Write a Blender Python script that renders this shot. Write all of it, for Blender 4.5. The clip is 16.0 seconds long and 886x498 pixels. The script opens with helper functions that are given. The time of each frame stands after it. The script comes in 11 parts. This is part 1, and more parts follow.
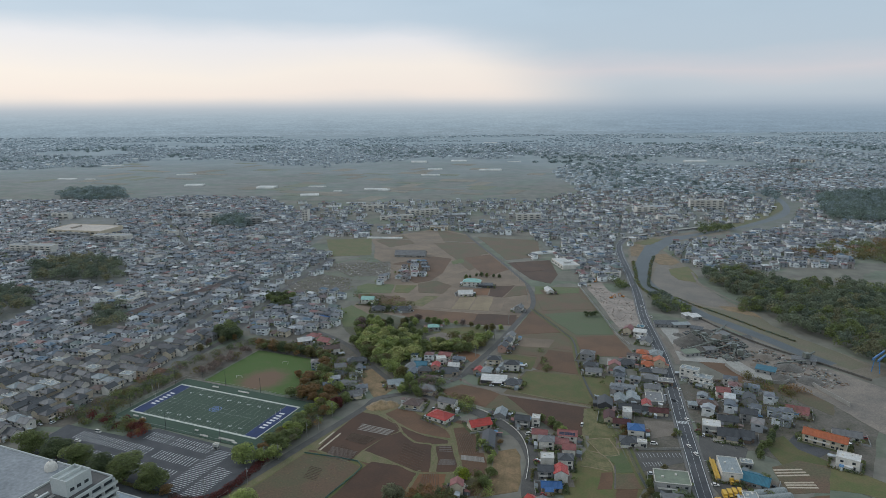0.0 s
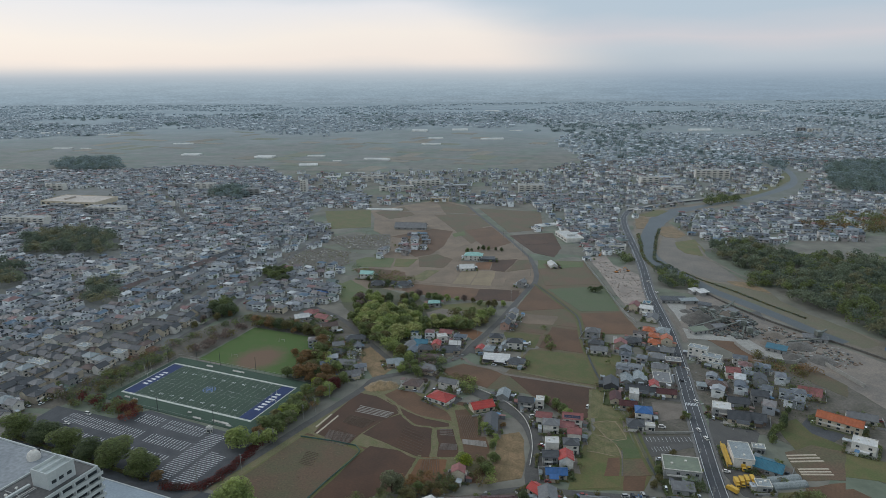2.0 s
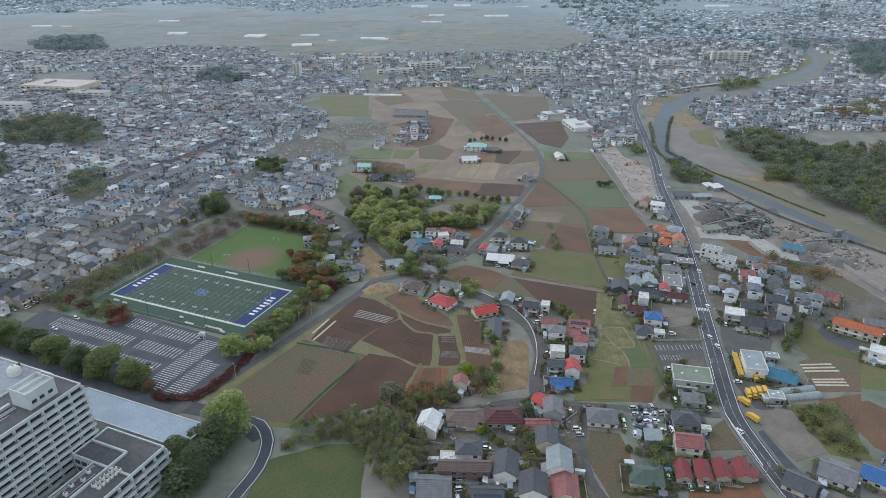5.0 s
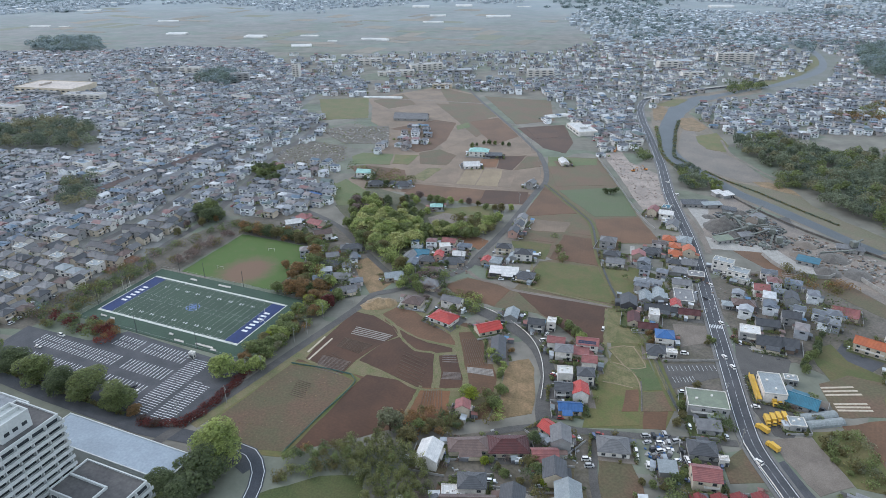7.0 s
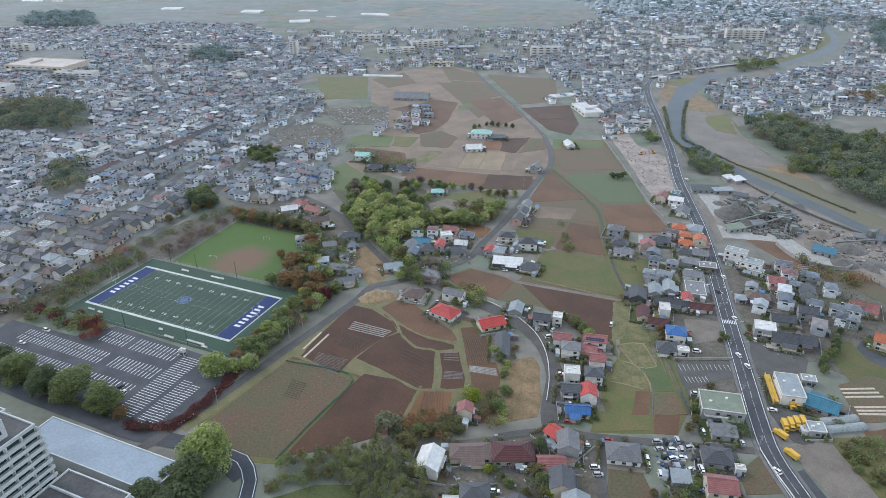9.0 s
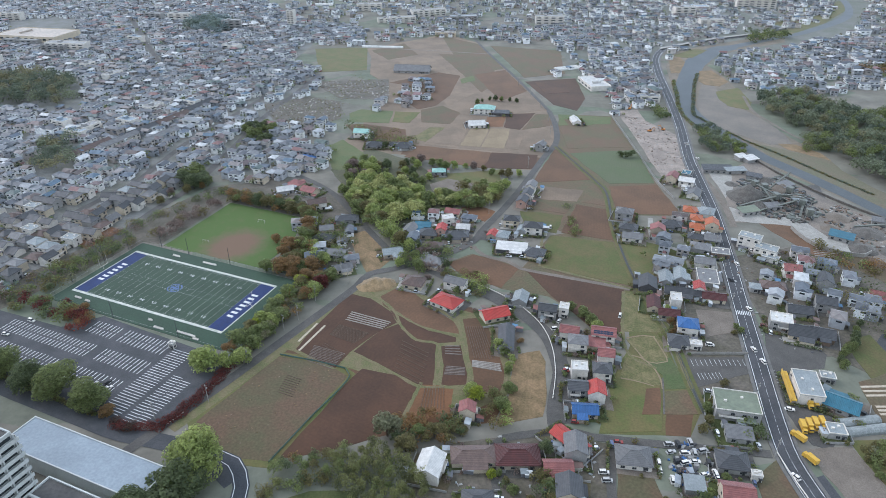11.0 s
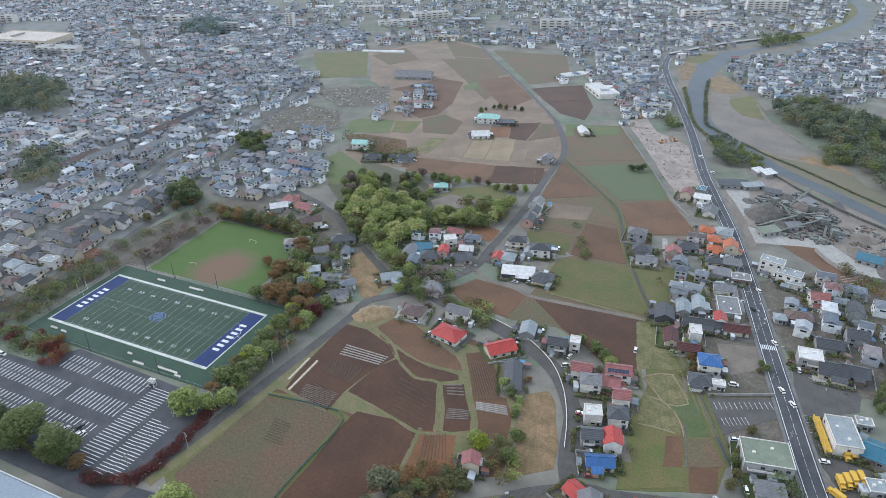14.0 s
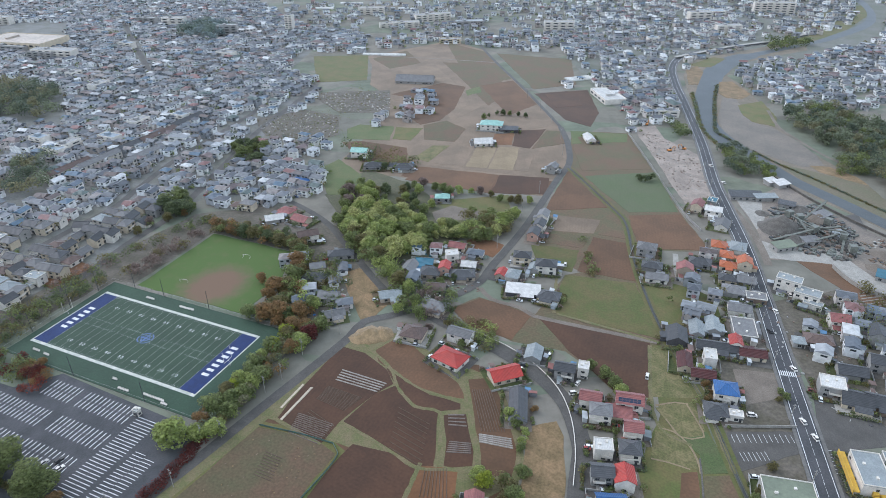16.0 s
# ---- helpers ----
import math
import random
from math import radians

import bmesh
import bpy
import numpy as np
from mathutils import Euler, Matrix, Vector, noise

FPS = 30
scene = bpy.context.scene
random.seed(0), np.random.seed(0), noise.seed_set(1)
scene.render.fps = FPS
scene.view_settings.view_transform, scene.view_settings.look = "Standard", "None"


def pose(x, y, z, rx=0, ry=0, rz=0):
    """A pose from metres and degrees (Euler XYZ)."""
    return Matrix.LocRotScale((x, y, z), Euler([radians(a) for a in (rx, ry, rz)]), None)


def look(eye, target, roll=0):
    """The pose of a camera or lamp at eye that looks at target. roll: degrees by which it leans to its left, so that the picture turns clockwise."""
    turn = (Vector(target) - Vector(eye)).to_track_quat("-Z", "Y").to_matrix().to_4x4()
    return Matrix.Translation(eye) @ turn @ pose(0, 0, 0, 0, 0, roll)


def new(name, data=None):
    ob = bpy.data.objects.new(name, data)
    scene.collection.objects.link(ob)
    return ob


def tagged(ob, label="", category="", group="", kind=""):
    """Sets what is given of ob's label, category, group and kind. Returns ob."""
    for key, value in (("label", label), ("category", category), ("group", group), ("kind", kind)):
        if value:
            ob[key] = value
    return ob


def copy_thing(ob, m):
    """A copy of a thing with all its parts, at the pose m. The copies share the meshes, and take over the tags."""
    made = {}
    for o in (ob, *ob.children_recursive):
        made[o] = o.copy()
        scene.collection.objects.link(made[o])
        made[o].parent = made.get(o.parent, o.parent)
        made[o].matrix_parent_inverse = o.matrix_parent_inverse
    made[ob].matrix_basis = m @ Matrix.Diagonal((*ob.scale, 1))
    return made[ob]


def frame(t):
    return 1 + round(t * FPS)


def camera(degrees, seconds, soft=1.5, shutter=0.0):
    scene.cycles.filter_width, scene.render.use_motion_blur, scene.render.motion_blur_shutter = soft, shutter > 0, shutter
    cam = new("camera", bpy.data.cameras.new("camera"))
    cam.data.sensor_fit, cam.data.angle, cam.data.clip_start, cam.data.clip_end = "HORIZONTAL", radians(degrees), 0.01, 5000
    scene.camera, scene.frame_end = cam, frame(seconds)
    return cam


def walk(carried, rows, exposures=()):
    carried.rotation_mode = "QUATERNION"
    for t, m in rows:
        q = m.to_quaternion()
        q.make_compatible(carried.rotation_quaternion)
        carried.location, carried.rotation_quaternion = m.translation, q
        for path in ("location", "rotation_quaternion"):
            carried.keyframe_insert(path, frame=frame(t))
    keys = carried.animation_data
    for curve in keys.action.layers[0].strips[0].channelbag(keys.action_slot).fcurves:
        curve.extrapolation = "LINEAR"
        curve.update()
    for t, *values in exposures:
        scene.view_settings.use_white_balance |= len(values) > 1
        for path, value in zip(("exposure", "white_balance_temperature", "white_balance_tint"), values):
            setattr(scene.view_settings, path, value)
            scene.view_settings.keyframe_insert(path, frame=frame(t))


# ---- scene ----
# An aerial view over a riverside suburb: a sports ground, ploughed fields, houses, a road and a river.
cam = camera(67.5, 16.0, soft=0.6)
METRES, EYE = 166.9, 219.0
ROWS = [
    (0.0, 0.0, 0.0, 0.0, -0.09, -12.25, 0.4),
    (0.5, 0.0001, 0.0313, 0.0012, -0.07, -13.18, 0.39),
    (1.0, 0.0003, 0.0628, 0.0007, -0.05, -14.09, 0.4),
    (1.5, 0.0002, 0.0929, 0.0007, -0.03, -14.9, 0.4),
    (2.0, -0.0001, 0.1238, 0.002, -0.01, -14.93, 0.4),
    (2.5, -0.0006, 0.1547, 0.0032, 0.01, -14.95, 0.4),
    (3.0, -0.0012, 0.186, 0.0023, 0.03, -16.56, 0.39),
    (3.5, -0.0029, 0.2182, 0.0025, 0.02, -19.74, 0.38),
    (4.0, -0.0023, 0.2508, 0.0027, 0.04, -22.76, 0.37),
    (4.2, -0.0024, 0.2634, 0.003, 0.04, -23.85, 0.37),
    (4.5, -0.0027, 0.282, 0.0034, 0.05, -24.85, 0.365),
    (5.2, -0.0035, 0.326, 0.0043, 0.09, -24.95, 0.355),
    (6.5, -0.0048, 0.4071, 0.0059, 0.15, -24.97, 0.34),
    (7.0, -0.0047, 0.4383, 0.0067, 0.2, -25.0, 0.34),
    (7.5, -0.0051, 0.4694, 0.0069, 0.22, -25.01, 0.34),
    (8.0, -0.005, 0.5004, 0.0073, 0.26, -25.03, 0.34),
    (8.5, -0.0054, 0.5317, 0.007, 0.3, -25.69, 0.34),
    (9.0, -0.0057, 0.5631, 0.0071, 0.32, -27.0, 0.33),
    (9.2, -0.0058, 0.5756, 0.0073, 0.33, -27.5, 0.33),
    (9.6, -0.006, 0.6007, 0.0077, 0.36, -28.45, 0.325),
    (10.2, -0.0063, 0.6384, 0.0083, 0.41, -29.4, 0.32),
    (10.7, -0.0066, 0.6698, 0.0088, 0.45, -29.57, 0.315),
    (11.5, -0.0067, 0.7202, 0.0096, 0.51, -29.59, 0.31),
    (12.0, -0.0063, 0.7512, 0.0103, 0.56, -29.6, 0.31),
    (12.5, -0.0062, 0.7822, 0.0108, 0.6, -29.61, 0.3),
    (13.0, -0.0063, 0.8134, 0.0111, 0.64, -29.63, 0.3),
    (13.5, -0.0066, 0.8445, 0.0116, 0.68, -29.65, 0.29),
    (14.0, -0.0067, 0.8757, 0.0115, 0.71, -29.65, 0.3),
    (14.5, -0.0065, 0.9067, 0.0123, 0.76, -29.67, 0.3),
    (15.0, -0.0069, 0.9378, 0.0121, 0.8, -29.67, 0.3),
    (15.5, -0.0071, 0.9686, 0.0127, 0.83, -29.68, 0.3),
    (16.0, -0.0072, 0.9997, 0.0131, 0.88, -29.69, 0.3),
]
EXPOSURES = [(0.0, 0.36, 5960, 10), (2.5, 0.35, 5960, 10), (3.5, 0.48, 5900, 10), (4.2, 0.74, 5860, 12), (6.3, 1.14, 5760, 15), (16.0, 1.27, 5740, 15)]
walk(cam, [(t, pose(0, 0, EYE) @ pose(METRES * x, METRES * y, METRES * z, 90 + pitch, roll, yaw)) for t, x, y, z, yaw, pitch, roll in ROWS], EXPOSURES)

# ---- sky and light ----
SUN_ELEVATION, SUN_AZIMUTH = 38.0, 150.0      # the sun's height, and its bearing counter-clockwise from +x
world = bpy.data.worlds.new("overcast_sky")
scene.world = world
world.use_nodes = True
nt = world.node_tree
for n in list(nt.nodes):
    nt.nodes.remove(n)


def wnode(kind, **values):
    n = nt.nodes.new(kind)
    for k, v in values.items():
        n.inputs[k].default_value = v
    return n


def wramp(source, stops, mode="LINEAR"):
    r = nt.nodes.new("ShaderNodeValToRGB")
    r.color_ramp.interpolation = mode
    e = r.color_ramp.elements
    while len(e) < len(stops):
        e.new(0.5)
    for k, (p, c) in zip(e, stops):
        k.position, k.color = p, (*c, 1)
    nt.links.new(source, r.inputs[0])
    return r.outputs[0]


def wmix(fac, a, b, blend="MIX"):
    m = nt.nodes.new("ShaderNodeMix")
    m.data_type, m.blend_type = "RGBA", blend
    for sock, val in ((m.inputs[0], fac), (m.inputs[6], a), (m.inputs[7], b)):
        if isinstance(val, (int, float)):
            sock.default_value = val
        elif isinstance(val, tuple):
            sock.default_value = (*val, 1)
        else:
            nt.links.new(val, sock)
    return m.outputs[2]


sky = nt.nodes.new("ShaderNodeTexSky")
sky.sky_type, sky.sun_disc = "NISHITA", False
sky.sun_elevation, sky.sun_rotation = radians(SUN_ELEVATION), radians(90 - SUN_AZIMUTH)
coord = nt.nodes.new("ShaderNodeTexCoord")
split = nt.nodes.new("ShaderNodeSeparateXYZ")
nt.links.new(coord.outputs["Generated"], split.inputs[0])
stretch = nt.nodes.new("ShaderNodeMapping")
stretch.inputs["Scale"].default_value = (2.2, 2.2, 9.0)
nt.links.new(coord.outputs["Generated"], stretch.inputs[0])
cloud = wnode("ShaderNodeTexNoise", Scale=1.3, Detail=5.0, Roughness=0.55)
nt.links.new(stretch.outputs[0], cloud.inputs["Vector"])
# height above the horizon, wavered a little by the clouds
waver = nt.nodes.new("ShaderNodeMath")
waver.operation = "MULTIPLY_ADD"
nt.links.new(cloud.outputs["Fac"], waver.inputs[0])
waver.inputs[1].default_value = 0.05
nt.links.new(split.outputs["Z"], waver.inputs[2])
deck = wramp(cloud.outputs["Fac"], [(0.36, (0.34, 0.395, 0.42)), (0.5, (0.405, 0.465, 0.49)), (0.64, (0.49, 0.54, 0.56))])
gap_left = wramp(waver.outputs[0], [(0.015, (0.465, 0.465, 0.456)), (0.046, (0.698, 0.595, 0.507)), (0.075, (0.716, 0.618, 0.521)), (0.115, (0.632, 0.586, 0.549)), (0.145, (0.410, 0.452, 0.475)), (0.2, (0.365, 0.422, 0.452))])
gap_right = wramp(waver.outputs[0], [(0.015, (0.325, 0.370, 0.395)), (0.05, (0.400, 0.425, 0.440)), (0.07, (0.485, 0.450, 0.445)), (0.10, (0.375, 0.415, 0.440)), (0.2, (0.352, 0.420, 0.455))])
side = wnode("ShaderNodeMath")
side.operation = "MULTIPLY_ADD"
nt.links.new(cloud.outputs["Fac"], side.inputs[0])
side.inputs[1].default_value = 0.10
nt.links.new(split.outputs["X"], side.inputs[2])
lean = wnode("ShaderNodeMath")
lean.operation = "MULTIPLY_ADD"
nt.links.new(split.outputs["Z"], lean.inputs[0])
lean.inputs[1].default_value = 1.5
nt.links.new(side.outputs[0], lean.inputs[2])
left_right = wramp(lean.outputs[0], [(0.13, (0, 0, 0)), (0.36, (1, 1, 1))], "EASE")
low = wmix(left_right, gap_left, gap_right)
rise = wramp(split.outputs["Z"], [(0.10, (0, 0, 0)), (0.25, (1, 1, 1))])
clouds = wmix(rise, low, deck)
sky_part = wmix(1.0, sky.outputs[0], (0.08, 0.08, 0.08), "MULTIPLY")
air = wmix(0.12, clouds, sky_part)
shift = nt.nodes.new("ShaderNodeMath")
shift.operation = "ADD"
nt.links.new(split.outputs["Z"], shift.inputs[0])
shift.inputs[1].default_value = 0.5
# backdrop just below the horizon: distance haze painted as a paling blue-grey gradient
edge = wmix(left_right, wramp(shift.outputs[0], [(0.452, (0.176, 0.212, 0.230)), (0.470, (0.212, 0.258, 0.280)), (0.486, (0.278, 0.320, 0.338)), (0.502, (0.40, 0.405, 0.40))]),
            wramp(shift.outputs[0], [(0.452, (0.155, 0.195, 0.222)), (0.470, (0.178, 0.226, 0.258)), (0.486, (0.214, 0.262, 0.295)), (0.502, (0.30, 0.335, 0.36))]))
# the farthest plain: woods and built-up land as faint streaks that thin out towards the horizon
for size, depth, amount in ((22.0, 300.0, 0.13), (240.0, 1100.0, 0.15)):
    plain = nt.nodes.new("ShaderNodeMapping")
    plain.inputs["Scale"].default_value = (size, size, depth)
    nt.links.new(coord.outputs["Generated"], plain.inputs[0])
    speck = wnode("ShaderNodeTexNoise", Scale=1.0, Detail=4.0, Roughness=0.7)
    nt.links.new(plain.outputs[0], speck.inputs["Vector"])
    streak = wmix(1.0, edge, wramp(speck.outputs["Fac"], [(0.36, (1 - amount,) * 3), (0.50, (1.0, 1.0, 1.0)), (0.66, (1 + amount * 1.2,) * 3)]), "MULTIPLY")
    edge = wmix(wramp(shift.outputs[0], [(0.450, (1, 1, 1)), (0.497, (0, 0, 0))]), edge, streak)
up = wramp(shift.outputs[0], [(0.494, (0, 0, 0)), (0.513, (1, 1, 1))], "EASE")
back = wnode("ShaderNodeBackground", Strength=1.08)
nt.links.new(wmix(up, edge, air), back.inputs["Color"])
out = nt.nodes.new("ShaderNodeOutputWorld")
nt.links.new(back.outputs[0], out.inputs[0])

sun = new("sun", bpy.data.lights.new("sun", "SUN"))
sun.data.energy, sun.data.angle, sun.data.color = 0.6, radians(28), (1.0, 0.93, 0.84)
sun_dir = Vector((math.cos(radians(SUN_ELEVATION)) * math.cos(radians(SUN_AZIMUTH)), math.cos(radians(SUN_ELEVATION)) * math.sin(radians(SUN_AZIMUTH)), math.sin(radians(SUN_ELEVATION))))
sun.matrix_world = look(sun_dir * 600, (0, 0, 0))

# ---- materials ----
MATS = {}
HAZE_SHEEN = 0.17       # sheen standing in for distance haze: pales every surface seen at a low angle
COOL = ("weathered_white_concrete", "dark_flat_roof", "weathered_pale_roof", "grey_flat_roof", "artificial_turf", "turf_surround", "blue_turf", "road_paint", "hazy_leaves", "far_grey_green_leaves", "river_water", "asphalt", "fresh_asphalt")


def mat(name, a, b=None, scale=0.3, rough=0.85, bump=0.0, fine=4.0, metal=0.0, spread=0.0, wave=None, island=False, grain=0.2):
    """A procedural surface: two colours mixed at two scales, grain, relief, and a tone that differs from object to object."""
    if name in MATS:
        return MATS[name]
    m = bpy.data.materials.new(name)
    m.use_nodes = True
    t = m.node_tree
    p = t.nodes["Principled BSDF"]
    p.inputs["Roughness"].default_value, p.inputs["Metallic"].default_value = rough, metal
    p.inputs["Specular IOR Level"].default_value = 0.4
    p.inputs["Sheen Weight"].default_value, p.inputs["Sheen Roughness"].default_value, p.inputs["Sheen Tint"].default_value = HAZE_SHEEN, 0.45, (1.0, 0.97, 0.90, 1) if any(w in name for w in ("soil", "grass", "gravel", "turf", "crop")) else (0.92, 0.96, 1.0, 1)
    b = b or tuple(c * 0.75 for c in a)
    if name not in COOL:
        a, b = (a[0] * 1.06, a[1], a[2] * 0.92), (b[0] * 1.06, b[1], b[2] * 0.92)
    co = t.nodes.new("ShaderNodeTexCoord")
    big = t.nodes.new("ShaderNodeTexNoise")
    big.inputs["Scale"].default_value, big.inputs["Detail"].default_value, big.inputs["Roughness"].default_value = scale, 6, 0.65
    small = t.nodes.new("ShaderNodeTexNoise")
    small.inputs["Scale"].default_value, small.inputs["Detail"].default_value = scale * fine, 4
    t.links.new(co.outputs["Object"], big.inputs["Vector"])
    t.links.new(co.outputs["Object"], small.inputs["Vector"])
    ramp = t.nodes.new("ShaderNodeValToRGB")
    ramp.color_ramp.elements[0].position, ramp.color_ramp.elements[1].position = 0.40, 0.60
    ramp.color_ramp.elements[0].color, ramp.color_ramp.elements[1].color = (*b, 1), (*a, 1)
    t.links.new(big.outputs["Fac"], ramp.inputs[0])
    last = ramp.outputs[0]

    def scaled(colour, fac_socket, lo, hi):
        r = t.nodes.new("ShaderNodeMapRange")
        r.inputs["To Min"].default_value, r.inputs["To Max"].default_value = lo, hi
        r.inputs["From Min"].default_value, r.inputs["From Max"].default_value = (0.3, 0.7) if lo < 1 < hi and not spread == -1 else (0, 1)
        t.links.new(fac_socket, r.inputs["Value"])
        x = t.nodes.new("ShaderNodeMix")
        x.data_type, x.blend_type = "RGBA", "MULTIPLY"
        x.inputs[0].default_value = 1
        t.links.new(colour, x.inputs[6])
        t.links.new(r.outputs[0], x.inputs[7])
        return x.outputs[2]

    last = scaled(last, small.outputs["Fac"], 1 - grain, 1 + grain)
    height = small.outputs["Fac"]
    if wave:
        w = t.nodes.new("ShaderNodeTexWave")
        w.inputs["Scale"].default_value, w.inputs["Distortion"].default_value, w.inputs["Detail"].default_value = wave[0], wave[1], 2
        w.inputs["Detail Scale"].default_value = 0.4
        w.bands_direction = wave[2]
        t.links.new(co.outputs["Object"], w.inputs["Vector"])
        last = scaled(last, w.outputs["Fac"], 1 - wave[3], 1 + wave[3])
        if wave[0] > 0.3:
            height = w.outputs["Fac"]
    if spread:
        if island:
            src = t.nodes.new("ShaderNodeNewGeometry").outputs["Random Per Island"]
        else:
            src = t.nodes.new("ShaderNodeObjectInfo").outputs["Random"]
        r = t.nodes.new("ShaderNodeMapRange")
        r.inputs["To Min"].default_value, r.inputs["To Max"].default_value = 1 - spread, 1 + spread
        t.links.new(src, r.inputs["Value"])
        x = t.nodes.new("ShaderNodeMix")
        x.data_type, x.blend_type = "RGBA", "MULTIPLY"
        x.inputs[0].default_value = 1
        t.links.new(last, x.inputs[6])
        t.links.new(r.outputs[0], x.inputs[7])
        last = x.outputs[2]
    t.links.new(last, p.inputs["Base Color"])
    if bump:
        bp = t.nodes.new("ShaderNodeBump")
        bp.inputs["Strength"].default_value, bp.inputs["Distance"].default_value = bump, 0.3
        t.links.new(height, bp.inputs["Height"])
        t.links.new(bp.outputs[0], p.inputs["Normal"])
    MATS[name] = m
    return m


def palette_mat(name, colours, rough=0.7, noise_scale=0.4):
    """One colour out of a palette for each loose piece of a mesh, with grain."""
    m = bpy.data.materials.new(name)
    m.use_nodes = True
    t = m.node_tree
    p = t.nodes["Principled BSDF"]
    p.inputs["Roughness"].default_value = rough
    p.inputs["Specular IOR Level"].default_value = 0.4
    p.inputs["Sheen Weight"].default_value, p.inputs["Sheen Roughness"].default_value, p.inputs["Sheen Tint"].default_value = HAZE_SHEEN, 0.45, (0.92, 0.96, 1.0, 1)
    g = t.nodes.new("ShaderNodeNewGeometry")
    r = t.nodes.new("ShaderNodeValToRGB")
    r.color_ramp.interpolation = "CONSTANT"
    e = r.color_ramp.elements
    while len(e) < len(colours):
        e.new(0.5)
    for i, (k, c) in enumerate(zip(e, colours)):
        k.position, k.color = i / len(colours), (*c, 1)
    t.links.new(g.outputs["Random Per Island"], r.inputs[0])
    n = t.nodes.new("ShaderNodeTexNoise")
    n.inputs["Scale"].default_value, n.inputs["Detail"].default_value = noise_scale, 5
    co = t.nodes.new("ShaderNodeTexCoord")
    t.links.new(co.outputs["Object"], n.inputs["Vector"])
    mr = t.nodes.new("ShaderNodeMapRange")
    mr.inputs["From Min"].default_value, mr.inputs["From Max"].default_value = 0.3, 0.7
    mr.inputs["To Min"].default_value, mr.inputs["To Max"].default_value = 0.78, 1.2
    t.links.new(n.outputs["Fac"], mr.inputs["Value"])
    x = t.nodes.new("ShaderNodeMix")
    x.data_type, x.blend_type = "RGBA", "MULTIPLY"
    x.inputs[0].default_value = 1
    t.links.new(r.outputs[0], x.inputs[6])
    t.links.new(mr.outputs[0], x.inputs[7])
    t.links.new(x.outputs[2], p.inputs["Base Color"])
    return m


SOIL_DARK = mat("dark_ploughed_soil", (0.078, 0.040, 0.024), (0.056, 0.030, 0.019), 0.03, 0.95, 0.1, 24, wave=(0.17, 3.0, "X", 0.022), spread=0.12, grain=0.12)
SOIL = mat("brown_ploughed_soil", (0.129, 0.072, 0.041), (0.094, 0.055, 0.032), 0.03, 0.95, 0.1, 26, wave=(0.15, 3.0, "X", 0.022), spread=0.14, grain=0.12)
SOIL_PALE = mat("pale_dry_soil", (0.205, 0.158, 0.118), (0.150, 0.117, 0.088), 0.03, 0.95, 0.1, 26, wave=(0.15, 3.0, "X", 0.022), spread=0.1, grain=0.12)
SOIL_WEEDY = mat("weedy_soil", (0.124, 0.082, 0.054), (0.096, 0.090, 0.050), 0.032, 0.95, 0.1, 26, spread=0.08, grain=0.20)
SOIL_RED = mat("reddish_soil", (0.175, 0.085, 0.041), (0.129, 0.066, 0.032), 0.06, 0.95, 0.25, 12, wave=(0.17, 2.5, "X", 0.022), grain=0.12)
GRASS = mat("meadow_grass", (0.083, 0.101, 0.030), (0.120, 0.105, 0.043), 0.06, 0.95, 0.15, 16, spread=0.12, grain=0.17)
VERGE = mat("verge_grass", (0.120, 0.128, 0.055), (0.160, 0.138, 0.078), 0.15, 0.95, 0.8, 9)
GRASS_LUSH = mat("lush_turf", (0.085, 0.118, 0.045), (0.108, 0.125, 0.055), 0.05, 0.95, 0.4, 18, grain=0.14)
GRASS_LAWN = mat("mown_lawn", (0.058, 0.078, 0.024), (0.078, 0.084, 0.031), 0.06, 0.95, 0.4, 18, grain=0.22)
SOIL_TAN = mat("tan_stubble_soil", (0.255, 0.205, 0.135), (0.200, 0.158, 0.105), 0.04, 0.95, 0.1, 22, wave=(0.15, 3.0, "X", 0.022), spread=0.08, grain=0.12)
GRASS_STRAW = mat("straw_streaked_grass", (0.165, 0.145, 0.072), (0.098, 0.105, 0.040), 0.12, 0.95, 0.25, 9, grain=0.28)
GRASS_DEEP = mat("deep_green_grass", (0.068, 0.100, 0.036), (0.085, 0.104, 0.046), 0.10, 0.95, 0.2, 14, grain=0.2)
GRASS_DRY = mat("dry_grass", (0.235, 0.162, 0.092), (0.150, 0.112, 0.058), 0.10, 0.95, 0.25, 9, spread=0.1, grain=0.24)
CROP = mat("green_crop", (0.088, 0.120, 0.058), (0.098, 0.120, 0.066), 0.05, 0.95, 0.15, 20, wave=(0.15, 2.0, "X", 0.022), spread=0.1, grain=0.15)
STRAW = mat("straw_heap", (0.30, 0.22, 0.13), (0.20, 0.15, 0.085), 0.3, 0.95, 0.9, 9)
ASPHALT = mat("asphalt", (0.073, 0.072, 0.076), (0.052, 0.053, 0.056), 0.08, 0.9, 0.2, 20)
ASPHALT_NEW = mat("fresh_asphalt", (0.055, 0.058, 0.066), (0.045, 0.048, 0.055), 0.08, 0.9, 0.2, 20)
LANE = mat("street_asphalt", (0.093, 0.090, 0.087), (0.070, 0.068, 0.066), 0.09, 0.9, 0.2, 18)
CONCRETE = mat("concrete", (0.34, 0.335, 0.32), (0.27, 0.27, 0.26), 0.2, 0.85, 0.2, 12)
GRAVEL = mat("gravel", (0.185, 0.163, 0.143), (0.140, 0.122, 0.106), 0.07, 0.95, 0.5, 25)
RUBBLE = mat("bare_rubble_ground", (0.33, 0.285, 0.255), (0.22, 0.19, 0.17), 0.06, 0.95, 0.8, 20)
